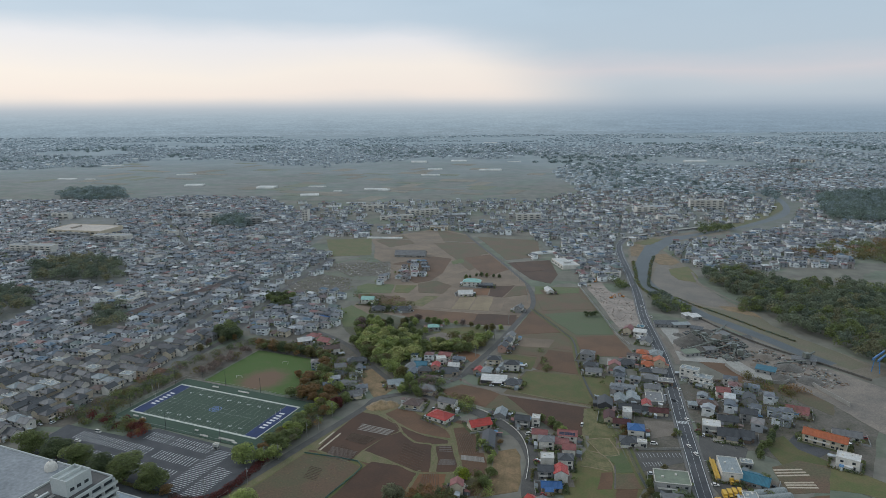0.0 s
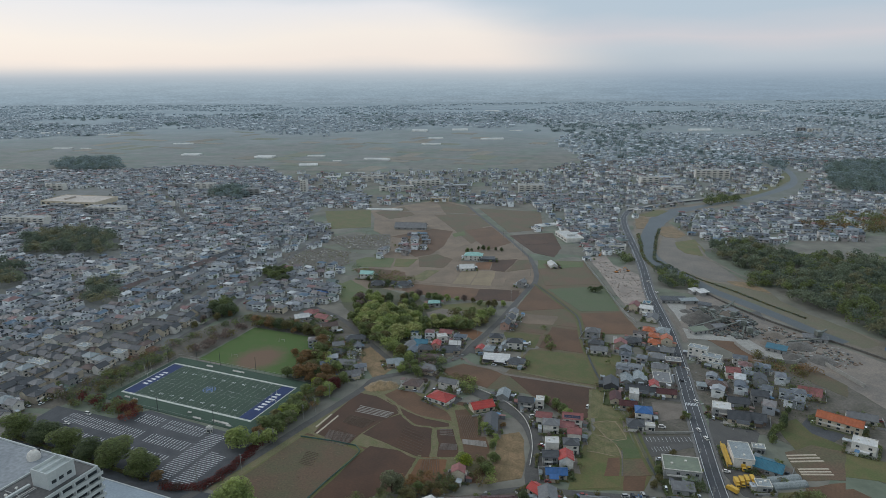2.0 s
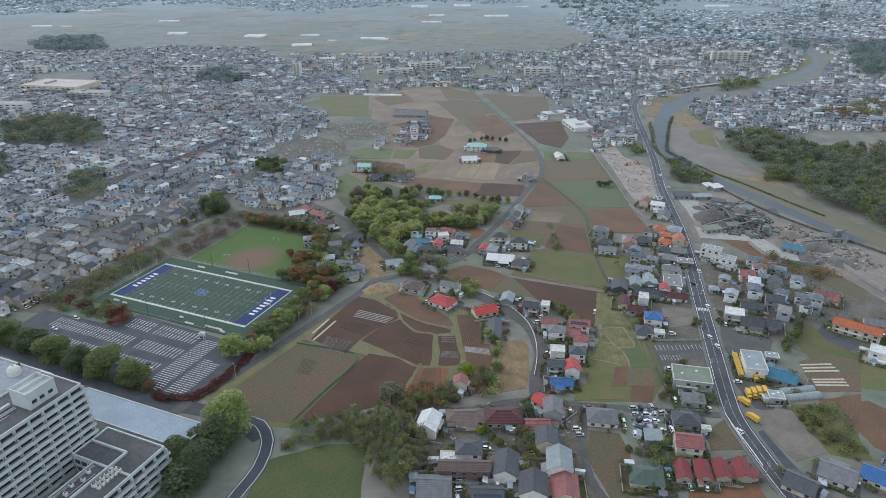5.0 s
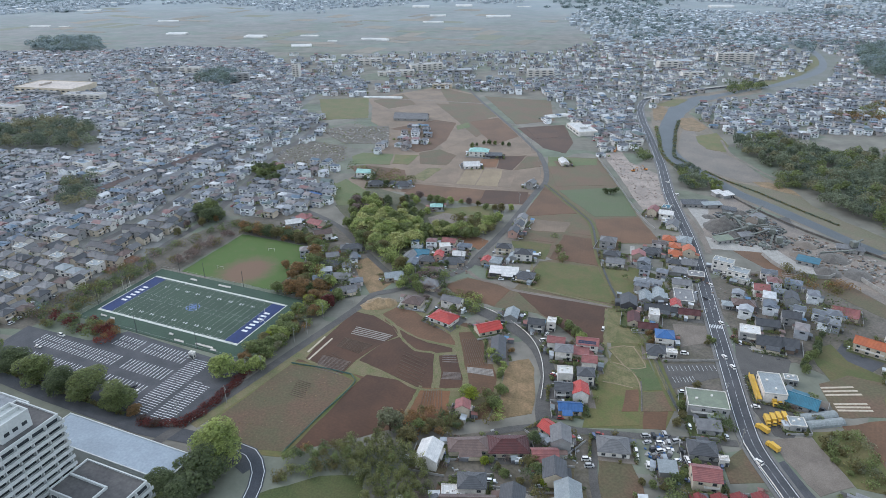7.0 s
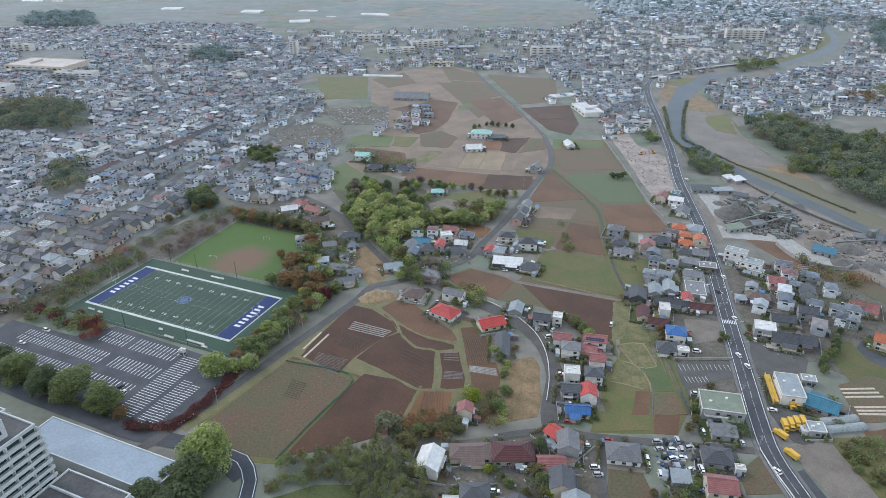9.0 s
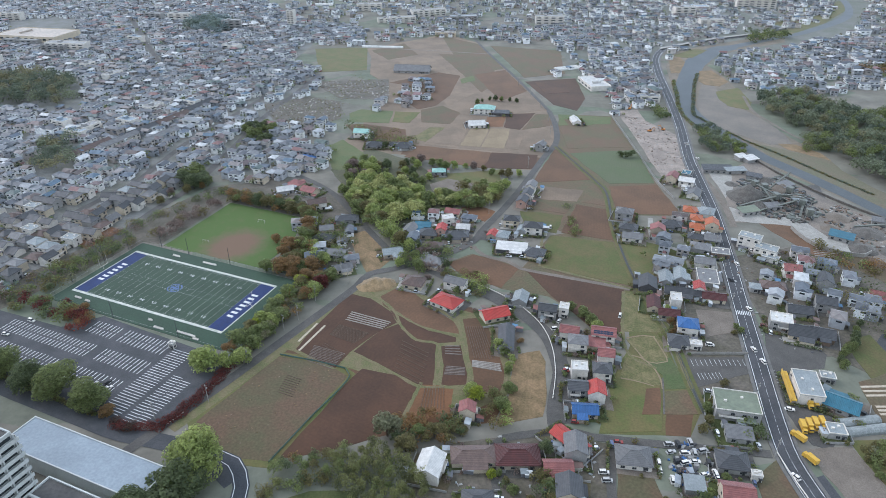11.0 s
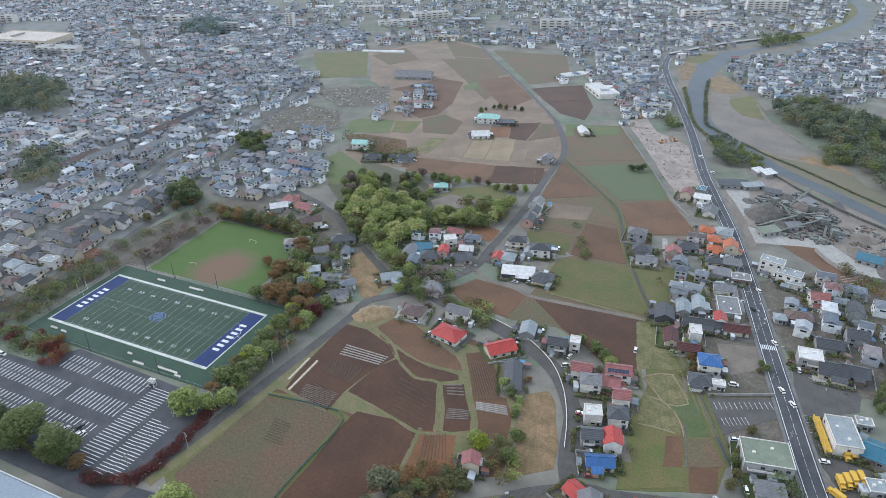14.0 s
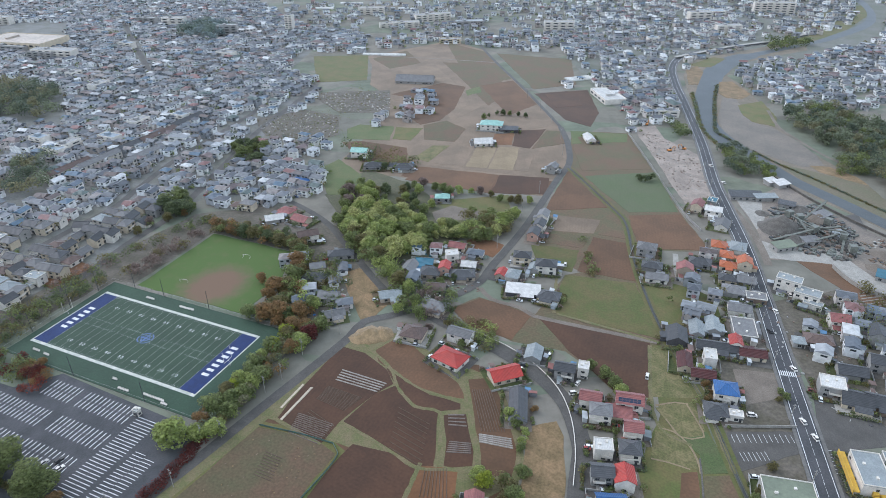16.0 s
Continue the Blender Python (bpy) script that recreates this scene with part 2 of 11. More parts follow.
SAND = mat("river_gravel", (0.185, 0.155, 0.125), (0.130, 0.118, 0.090), 0.03, 0.95, 0.5, 25)
WATER = mat("river_water", (0.070, 0.080, 0.083), (0.054, 0.063, 0.065), 0.03, 0.55, 0.2, 30)
FOOTWAY = mat("footway_paving", (0.155, 0.155, 0.155), (0.12, 0.12, 0.12), 0.3, 0.9, 0.2, 10)
PAINT = mat("road_paint", (0.72, 0.72, 0.71), (0.55, 0.55, 0.54), 0.5, 0.7, 0, 8)
SIDELINE_PAINT = mat("sideline_paint", (0.56, 0.58, 0.56), (0.38, 0.42, 0.39), 0.35, 0.8, 0, 8)
WORN_PAINT = mat("worn_line_paint", (0.42, 0.44, 0.42), (0.32, 0.35, 0.33), 0.5, 0.8, 0, 8)
PAINT_BLUE = mat("blue_turf", (0.016, 0.034, 0.120), (0.013, 0.028, 0.098), 0.2, 0.9, 0.3, 12)
TURF = mat("artificial_turf", (0.036, 0.065, 0.039), (0.030, 0.055, 0.034), 0.05, 0.9, 0.3, 40)
TURF_DARK = mat("turf_surround", (0.035, 0.07, 0.042), (0.03, 0.058, 0.036), 0.05, 0.9, 0.3, 40)
GLASS = mat("window_glass", (0.045, 0.055, 0.065), (0.03, 0.035, 0.042), 0.5, 0.12)
STEEL = mat("galvanised_steel", (0.42, 0.43, 0.44), (0.34, 0.35, 0.36), 0.8, 0.45, 0, 5, metal=0.5)
DARK_METAL = mat("dark_metal", (0.06, 0.065, 0.07), (0.04, 0.045, 0.05), 0.6, 0.5, 0, 5)
TYRE = mat("tyre_rubber", (0.02, 0.02, 0.02), (0.015, 0.015, 0.015), 1, 0.9)
BARK = mat("bark", (0.10, 0.075, 0.055), (0.06, 0.045, 0.035), 1.5, 0.95, 0.6, 4)
PLASTIC_SHEET = mat("white_mulch_film", (0.31, 0.295, 0.28), (0.22, 0.20, 0.185), 0.6, 0.6, 0.2, 5)

DARK_GRAVEL = mat("dark_gravel", (0.13, 0.125, 0.12), (0.09, 0.085, 0.08), 0.3, 0.95, 0.6, 8)
WORKS_GROUND = mat("sandy_works_ground", (0.225, 0.195, 0.168), (0.150, 0.135, 0.122), 0.04, 0.95, 0.5, 20)
FLAT = mat("grey_gravel_flat", (0.178, 0.160, 0.142), (0.135, 0.126, 0.116), 0.03, 0.9, 0.3, 22)
BANK = mat("river_bank_grass", (0.118, 0.122, 0.076), (0.140, 0.122, 0.086), 0.05, 0.95, 0.2, 14, grain=0.18)
YARD_GROUND = mat("earthy_yard_ground", (0.128, 0.114, 0.098), (0.083, 0.077, 0.056), 0.07, 0.95, 0.4, 9, grain=0.25)

ROOFS = {
    "grey": mat("grey_roof_tiles", (0.170, 0.175, 0.186), (0.132, 0.136, 0.146), 0.35, 0.6, 0.25, 6, wave=(0.45, 0.2, "Y", 0.05), spread=0.18, grain=0.11),
    "dark": mat("charcoal_roof_tiles", (0.066, 0.070, 0.079), (0.050, 0.054, 0.062), 0.35, 0.55, 0.25, 6, wave=(0.45, 0.2, "Y", 0.05), spread=0.2, grain=0.11),
    "brown": mat("brown_roof_tiles", (0.135, 0.095, 0.085), (0.10, 0.072, 0.066), 0.35, 0.65, 0.25, 6, wave=(0.45, 0.2, "Y", 0.05), spread=0.15, grain=0.11),
    "maroon": mat("maroon_roof_tiles", (0.088, 0.026, 0.025), (0.066, 0.021, 0.021), 0.35, 0.6, 0.5, 6, wave=(0.45, 0.2, "Y", 0.10), grain=0.11),
    "red": mat("red_metal_roof", (0.40, 0.045, 0.035), (0.32, 0.040, 0.032), 0.25, 0.5, 0.4, 6, wave=(0.45, 0.1, "X", 0.06), spread=0.1, grain=0.11),
    "crimson": mat("crimson_metal_roof", (0.190, 0.020, 0.018), (0.150, 0.017, 0.016), 0.25, 0.5, 0.3, 6, wave=(0.5, 0.1, "X", 0.06), grain=0.11),
    "pink": mat("faded_red_roof", (0.27, 0.105, 0.10), (0.20, 0.08, 0.08), 0.3, 0.6, 0.4, 6, wave=(0.45, 0.2, "Y", 0.05), spread=0.12, grain=0.11),
    "orange": mat("orange_roof_tiles", (0.42, 0.125, 0.05), (0.33, 0.10, 0.045), 0.35, 0.6, 0.25, 6, wave=(0.45, 0.2, "Y", 0.05), spread=0.12, grain=0.11),
    "blue": mat("blue_metal_roof", (0.035, 0.12, 0.33), (0.03, 0.10, 0.27), 0.3, 0.5, 0.4, 6, wave=(0.45, 0.1, "X", 0.06), spread=0.1, grain=0.11),
    "teal": mat("teal_metal_roof", (0.035, 0.155, 0.235), (0.03, 0.125, 0.19), 0.3, 0.5, 0.4, 6, wave=(0.45, 0.1, "X", 0.06), spread=0.1, grain=0.11),
    "mint": mat("mint_metal_roof", (0.30, 0.52, 0.49), (0.24, 0.44, 0.42), 0.3, 0.5, 0.3, 6, wave=(0.45, 0.1, "X", 0.05), grain=0.11),
    "green": mat("sage_flat_roof", (0.190, 0.225, 0.170), (0.150, 0.180, 0.140), 0.15, 0.7, 0.2, 6, grain=0.11),
    "forest": mat("dark_green_roof", (0.070, 0.105, 0.085), (0.055, 0.083, 0.068), 0.3, 0.6, 0.3, 6, wave=(0.45, 0.1, "X", 0.05), grain=0.11),
    "white": mat("white_metal_roof", (0.60, 0.61, 0.62), (0.48, 0.49, 0.50), 0.3, 0.5, 0.3, 6, wave=(0.45, 0.1, "X", 0.05), spread=0.06, grain=0.11),
    "pale": mat("pale_blue_grey_roof", (0.28, 0.32, 0.345), (0.225, 0.26, 0.285), 0.2, 0.55, 0.3, 6, wave=(1.0, 0.1, "X", 0.05), spread=0.1, grain=0.11),
}
WALLS = {
    "white": mat("white_render", (0.70, 0.69, 0.67), (0.58, 0.57, 0.55), 0.25, 0.85, 0.1, 8, grain=0.07, spread=0.06),
    "cream": mat("cream_render", (0.58, 0.52, 0.42), (0.48, 0.43, 0.35), 0.25, 0.85, 0.1, 8, grain=0.07, spread=0.06),
    "beige": mat("beige_siding", (0.42, 0.37, 0.31), (0.35, 0.31, 0.26), 0.25, 0.85, 0.1, 8, grain=0.07, spread=0.1),
    "grey": mat("grey_siding", (0.33, 0.335, 0.34), (0.27, 0.275, 0.28), 0.25, 0.85, 0.1, 8, grain=0.07, spread=0.12),
    "pink": mat("pink_render", (0.50, 0.33, 0.28), (0.42, 0.28, 0.24), 0.25, 0.85, 0.1, 8, grain=0.07),
    "brown": mat("brown_siding", (0.20, 0.15, 0.12), (0.16, 0.12, 0.10), 0.25, 0.85, 0.1, 8, grain=0.07, spread=0.1),
    "yellow": mat("yellow_panel", (0.62, 0.40, 0.05), (0.54, 0.34, 0.045), 0.25, 0.6, 0.1, 8, grain=0.07),
    "dark": mat("dark_siding", (0.09, 0.09, 0.10), (0.07, 0.07, 0.08), 0.25, 0.8, 0.1, 8, grain=0.07),
}


def foliage(name, a, b):
    a, b = tuple(c * 1.12 for c in a), tuple(c * 1.12 for c in b)
    m = mat(name, a, b, 0.25, 0.8, 0, 5, spread=0.35, island=True)
    p = m.node_tree.nodes["Principled BSDF"]
    p.inputs["Specular IOR Level"].default_value = 0.3
    p.inputs["Sheen Weight"].default_value = HAZE_SHEEN * 1.6
    t = m.node_tree
    tr = t.nodes.new("ShaderNodeBsdfTranslucent")
    t.links.new(p.inputs["Base Color"].links[0].from_socket, tr.inputs["Color"])
    mx = t.nodes.new("ShaderNodeMixShader")
    mx.inputs[0].default_value = 0.55
    t.links.new(p.outputs[0], mx.inputs[1])
    t.links.new(tr.outputs[0], mx.inputs[2])
    t.links.new(mx.outputs[0], t.nodes["Material Output"].inputs["Surface"])
    return m


LEAF = {
    "deep": foliage("deep_green_leaves", (0.130, 0.165, 0.080), (0.096, 0.126, 0.064)),
    "mid": foliage("mid_green_leaves", (0.205, 0.245, 0.098), (0.148, 0.186, 0.076)),
    "bright": foliage("fresh_spring_leaves", (0.330, 0.385, 0.140), (0.245, 0.305, 0.105)),
    "spring": foliage("pale_spring_leaves", (0.43, 0.455, 0.20), (0.33, 0.36, 0.155)),
    "lime": foliage("lime_green_leaves", (0.30, 0.35, 0.045), (0.22, 0.27, 0.04)),
    "olive": foliage("olive_leaves", (0.190, 0.175, 0.075), (0.140, 0.132, 0.062)),
    "rust": foliage("rust_brown_leaves", (0.265, 0.165, 0.075), (0.205, 0.145, 0.068)),
    "red": foliage("dull_crimson_leaves", (0.150, 0.042, 0.036), (0.105, 0.036, 0.032)),
    "red_dark": foliage("dark_hedge_leaves", (0.105, 0.060, 0.045), (0.078, 0.050, 0.040)),
    "maple": foliage("maple_leaves", (0.230, 0.062, 0.045), (0.165, 0.055, 0.042)),
    "bare": foliage("budding_twigs", (0.24, 0.190, 0.175), (0.18, 0.145, 0.132)),
    "reed": foliage("grey_green_leaves", (0.210, 0.220, 0.140), (0.160, 0.172, 0.108)),
    "grove": foliage("feathery_grove_leaves", (0.215, 0.230, 0.095), (0.160, 0.178, 0.075)),
    "grove_dark": foliage("shaded_grove_leaves", (0.140, 0.155, 0.072), (0.105, 0.120, 0.058)),
    "hill": foliage("hillside_leaves", (0.205, 0.242, 0.165), (0.160, 0.194, 0.136)),
    "hill_dark": foliage("dark_hillside_leaves", (0.142, 0.180, 0.135), (0.112, 0.146, 0.112)),
    "hill_olive": foliage("olive_hillside_leaves", (0.245, 0.245, 0.150), (0.195, 0.197, 0.124)),
    # two paler, bluer leaf colours with distance haze painted into them
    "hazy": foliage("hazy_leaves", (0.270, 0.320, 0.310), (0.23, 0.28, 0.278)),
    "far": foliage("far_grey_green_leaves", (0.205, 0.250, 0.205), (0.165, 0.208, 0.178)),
}

# ---- builders ----


def mesh_of(name, verts, faces, mats, slots=None, smooth=False):
    me = bpy.data.meshes.new(name)
    me.from_pydata([tuple(v) for v in verts], [], [tuple(f) for f in faces])
    for m in (mats if isinstance(mats, (list, tuple)) else [mats]):
        me.materials.append(m)
    if slots is not None:
        me.polygons.foreach_set("material_index", np.asarray(slots, dtype=np.int32))
    if smooth:
        me.polygons.foreach_set("use_smooth", np.ones(len(me.polygons), dtype=bool))
    me.update()
    return me


class Build:
    """Collects boxes, prisms and quads into one mesh."""

    def __init__(self):
        self.v, self.f, self.s = [], [], []

    def add(self, verts, faces, slot=0):
        o = len(self.v)
        self.v += [tuple(v) for v in verts]
        self.f += [tuple(o + i for i in f) for f in faces]
        self.s += [slot] * len(faces)

    def box(self, x0, y0, z0, x1, y1, z1, slot=0, taper=0.0):
        t = taper
        self.add([(x0, y0, z0), (x1, y0, z0), (x1, y1, z0), (x0, y1, z0), (x0 + t, y0 + t, z1), (x1 - t, y0 + t, z1), (x1 - t, y1 - t, z1), (x0 + t, y1 - t, z1)],
                 [(3, 2, 1, 0), (4, 5, 6, 7), (0, 1, 5, 4), (1, 2, 6, 5), (2, 3, 7, 6), (3, 0, 4, 7)], slot)

    def tube(self, path, radii, sides=6, slot=0):
        """A round bar along a path, with a radius at each of its points."""
        rings = []
        o = len(self.v)
        for i, p in enumerate(path):
            p = Vector(p)
            a, b = Vector(path[max(i - 1, 0)]), Vector(path[min(i + 1, len(path) - 1)])
            q = (b - a).to_track_quat("Z", "Y")
            for k in range(sides):
                w = 2 * math.pi * k / sides
                self.v.append(tuple(p + q @ Vector((radii[i] * math.cos(w), radii[i] * math.sin(w), 0))))
        for i in range(len(path) - 1):
            for k in range(sides):
                a, b = o + i * sides + k, o + i * sides + (k + 1) % sides
                self.f.append((a, b, b + sides, a + sides))
                self.s.append(slot)
        self.f.append(tuple(o + (len(path) - 1) * sides + k for k in range(sides)))
        self.f.append(tuple(o + sides - 1 - k for k in range(sides)))
        self.s += [slot, slot]

    def mesh(self, name, mats, smooth=False):
        return mesh_of(name, self.v, self.f, mats, self.s, smooth)


def part(name, data, parent, label="", at=(0, 0, 0), rz=0.0):
    ob = new(name, data)
    ob.parent = parent
    ob.location = at
    ob.rotation_euler = (0, 0, radians(rz))
    if label:
        tagged(ob, label)
    return ob


def thing(name, x, y, rz=0.0, label="", category="", group="", kind="", z=0.0, data=None):
    ob = new(name, data)
    ob.location = (x, y, z)
    ob.rotation_euler = (0, 0, radians(rz))
    return tagged(ob, label, category, group, kind)


def inside(p, poly):
    x, y = p[0], p[1]
    c = False
    for i in range(len(poly)):
        (x0, y0), (x1, y1) = poly[i - 1], poly[i]
        if (y0 > y) != (y1 > y) and x < (x1 - x0) * (y - y0) / (y1 - y0) + x0:
            c = not c
    return c


def smooth_line(pts, step=6.0):
    """A rounded line through the points (Catmull-Rom)."""
    p = [Vector((*q, 0)) for q in pts]
    p = [2 * p[0] - p[1]] + p + [2 * p[-1] - p[-2]]
    res = []
    for i in range(1, len(p) - 2):
        n = max(1, int((p[i + 1] - p[i]).length / step))
        for k in range(n):
            t = k / n
            res.append(0.5 * (2 * p[i] + (p[i + 1] - p[i - 1]) * t + (2 * p[i - 1] - 5 * p[i] + 4 * p[i + 1] - p[i + 2]) * t * t + (3 * p[i] - p[i - 1] - 3 * p[i + 1] + p[i + 2]) * t ** 3))
    res.append(p[-2])
    return res


def ribbon(line, width, z, lo=None, thick=0.0, offset=0.0):
    """Faces of a strip along a line; offset shifts it sideways (left is positive)."""
    v, f = [], []
    n = len(line)
    for i, p in enumerate(line):
        d = (line[min(i + 1, n - 1)] - line[max(i - 1, 0)]).normalized()
        s = Vector((-d.y, d.x, 0))
        w = width[i] if isinstance(width, (list, tuple)) else width
        for k in (offset + w / 2, offset - w / 2):
            v.append((p.x + s.x * k, p.y + s.y * k, z))
    for i in range(n - 1):
        f.append((2 * i, 2 * i + 1, 2 * i + 3, 2 * i + 2))
    return v, f


LEVEL = [0.0]


def area(name, poly, material, label, category, rz=0.0, z=None, bank=0.12, wob=1.2, kind="structure"):
    """A patch of land: a low slab with an uneven outline and sloping edge, its grain turned by rz."""
    LEVEL[0] = (LEVEL[0] + 0.006) % 0.05
    z = 0.10 + LEVEL[0] if z is None else z
    rnd = random.Random(sum(map(ord, name)) % 7 + len(poly) * 13 + int(abs(poly[0][0])))
    cx, cy = sum(p[0] for p in poly) / len(poly), sum(p[1] for p in poly) / len(poly)
    pts = []
    for i in range(len(poly)):
        a, b = Vector(poly[i - 1]), Vector(poly[i])
        n = max(1, int((b - a).length / 7))
        for k in range(n):
            q = a.lerp(b, (k + 0.0) / n)
            if k:
                q += Vector((rnd.uniform(-wob, wob), rnd.uniform(-wob, wob))) * 0.5
            pts.append(q)
    c, s = math.cos(radians(-rz)), math.sin(radians(-rz))
    loc = [((p.x - cx) * c - (p.y - cy) * s, (p.x - cx) * s + (p.y - cy) * c) for p in pts]
    n = len(loc)
    bm = bmesh.new()
    top = [bm.verts.new((x, y, z)) for x, y in loc]
    low = [bm.verts.new((x * (1 + 0.15 / max(abs(x), 3)), y * (1 + 0.15 / max(abs(y), 3)), -0.02)) for x, y in loc]
    cap = bm.faces.new(top)
    for i in range(n):
        bm.faces.new((low[i - 1], low[i], top[i], top[i - 1]))
    bmesh.ops.recalc_face_normals(bm, faces=bm.faces)
    bm.normal_update()
    if cap.normal.z < 0:
        bmesh.ops.reverse_faces(bm, faces=bm.faces)
    bmesh.ops.triangulate(bm, faces=[cap])
    me = bpy.data.meshes.new(name)
    bm.to_mesh(me)
    bm.free()
    me.materials.append(material)
    return thing(name, cx, cy, rz, label, category, "", kind, 0.0, me)


def road(name, pts, width, label, z=0.2, material=None, edge=False, dash=False, kerb=False, category="road"):
    line = smooth_line(pts)
    v, f = ribbon(line, width, z)
    ob = thing(name, 0, 0, 0, label, category, "", "structure", 0, mesh_of(name, v, f, material or LANE))
    if edge:
        for side in (1, -1):
            v, f = ribbon(line, 0.3, z + 0.02, offset=side * (width / 2 - 0.8))
            part("edge_line", mesh_of("edge_line", v, f, PAINT), ob, "white painted edge line")
    if dash:
        b = Build()
        for i in range(len(line) - 1):
            v, f = ribbon([line[i], line[i].lerp(line[i + 1], 0.82)], 0.13, z + 0.02)
            b.add(v, f)
        part("centre_line", b.mesh("centre_line", PAINT), ob, "broken white centre line")
    if kerb:
        for side in (1, -1):
            v, f = ribbon(line, 1.5, z + 0.15, offset=side * (width / 2 + 0.75))
            lo, f2 = ribbon(line, 1.5, z - 0.2, offset=side * (width / 2 + 0.75))
            n = len(line)
            verts, faces = v + lo, list(f)
            for i in range(n - 1):
                faces += [(2 * i, 2 * i + 2, 2 * n + 2 * i + 2, 2 * n + 2 * i), (2 * i + 1, 2 * n + 2 * i + 1, 2 * n + 2 * i + 3, 2 * i + 3)]
            part("kerb", mesh_of("kerb", verts, faces, FOOTWAY), ob, "grey paved kerb and footway")
    return ob


# ---- ground ----
def land_material():
    """Open country and far suburbs: a mosaic of plots, dull greens, browns and greys, with distance haze in the far
    colour.
    """
    m = bpy.data.materials.new("countryside")
    m.use_nodes = True
    t = m.node_tree
    p = t.nodes["Principled BSDF"]
    p.inputs["Roughness"].default_value = 0.8
    p.inputs["Specular IOR Level"].default_value = 0.25
    p.inputs["Sheen Weight"].default_value, p.inputs["Sheen Roughness"].default_value, p.inputs["Sheen Tint"].default_value = HAZE_SHEEN * 0.25, 0.45, (0.92, 0.96, 1.0, 1)
    co = t.nodes.new("ShaderNodeTexCoord")
    mp = t.nodes.new("ShaderNodeMapping")
    mp.inputs["Rotation"].default_value = (0, 0, radians(22.7))
    mp.inputs["Scale"].default_value = (1 / 70, 1 / 34, 1)
    t.links.new(co.outputs["Object"], mp.inputs[0])
    vo = t.nodes.new("ShaderNodeTexVoronoi")
    vo.distance = "CHEBYCHEV"
    vo.inputs["Scale"].default_value = 1.0
    t.links.new(mp.outputs[0], vo.inputs["Vector"])
    sep = t.nodes.new("ShaderNodeSeparateColor")
    t.links.new(vo.outputs["Color"], sep.inputs[0])
    plots = t.nodes.new("ShaderNodeValToRGB")
    plots.color_ramp.interpolation = "CONSTANT"
    e = plots.color_ramp.elements
    cols = [(0.182, 0.170, 0.136), (0.190, 0.174, 0.142), (0.160, 0.170, 0.124), (0.150, 0.168, 0.120), (0.200, 0.182, 0.150), (0.168, 0.172, 0.130), (0.182, 0.172, 0.140)]
    while len(e) < len(cols):
        e.new(0.5)
    for i, c in enumerate(cols):
        e[i].position, e[i].color = i / len(cols), (*c, 1)
    t.links.new(sep.outputs[0], plots.inputs[0])
    n1 = t.nodes.new("ShaderNodeTexNoise")
    n1.inputs["Scale"].default_value, n1.inputs["Detail"].default_value, n1.inputs["Roughness"].default_value = 0.03, 12, 0.72
    t.links.new(co.outputs["Object"], n1.inputs["Vector"])
    mr = t.nodes.new("ShaderNodeMapRange")
    mr.inputs["From Min"].default_value, mr.inputs["From Max"].default_value = 0.3, 0.7
    mr.inputs["To Min"].default_value, mr.inputs["To Max"].default_value = 0.62, 1.32
    t.links.new(n1.outputs["Fac"], mr.inputs["Value"])
    x = t.nodes.new("ShaderNodeMix")
    x.data_type, x.blend_type = "RGBA", "MULTIPLY"
    x.inputs[0].default_value = 1
    t.links.new(plots.outputs[0], x.inputs[6])
    t.links.new(mr.outputs[0], x.inputs[7])
    # built-up land begins where the fields end, far off, haze put into its colour
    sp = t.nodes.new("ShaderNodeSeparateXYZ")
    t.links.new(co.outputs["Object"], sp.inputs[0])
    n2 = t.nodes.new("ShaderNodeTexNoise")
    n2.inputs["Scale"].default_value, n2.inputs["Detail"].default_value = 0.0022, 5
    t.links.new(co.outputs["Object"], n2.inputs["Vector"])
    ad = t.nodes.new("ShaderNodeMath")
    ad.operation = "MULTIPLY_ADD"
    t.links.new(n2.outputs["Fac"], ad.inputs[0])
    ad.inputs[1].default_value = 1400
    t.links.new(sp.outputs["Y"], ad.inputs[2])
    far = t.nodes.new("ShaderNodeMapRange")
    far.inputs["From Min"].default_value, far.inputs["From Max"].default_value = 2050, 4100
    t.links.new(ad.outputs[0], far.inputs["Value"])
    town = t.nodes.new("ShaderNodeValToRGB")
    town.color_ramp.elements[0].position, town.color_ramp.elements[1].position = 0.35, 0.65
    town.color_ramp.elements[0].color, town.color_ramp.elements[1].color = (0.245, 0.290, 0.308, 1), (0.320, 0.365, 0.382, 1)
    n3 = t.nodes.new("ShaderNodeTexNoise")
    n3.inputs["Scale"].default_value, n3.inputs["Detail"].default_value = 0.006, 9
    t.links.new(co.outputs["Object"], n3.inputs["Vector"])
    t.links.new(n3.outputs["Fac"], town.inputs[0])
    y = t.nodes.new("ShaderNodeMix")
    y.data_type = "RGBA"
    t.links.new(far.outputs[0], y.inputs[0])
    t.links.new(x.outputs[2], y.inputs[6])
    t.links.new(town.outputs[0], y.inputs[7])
    t.links.new(y.outputs[2], p.inputs["Base Color"])
    return m


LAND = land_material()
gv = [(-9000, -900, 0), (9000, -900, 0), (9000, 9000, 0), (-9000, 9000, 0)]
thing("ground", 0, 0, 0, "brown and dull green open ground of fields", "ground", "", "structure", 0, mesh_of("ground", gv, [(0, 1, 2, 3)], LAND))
GRID = -22.7      # the bearing of the sports ground and of the old plots

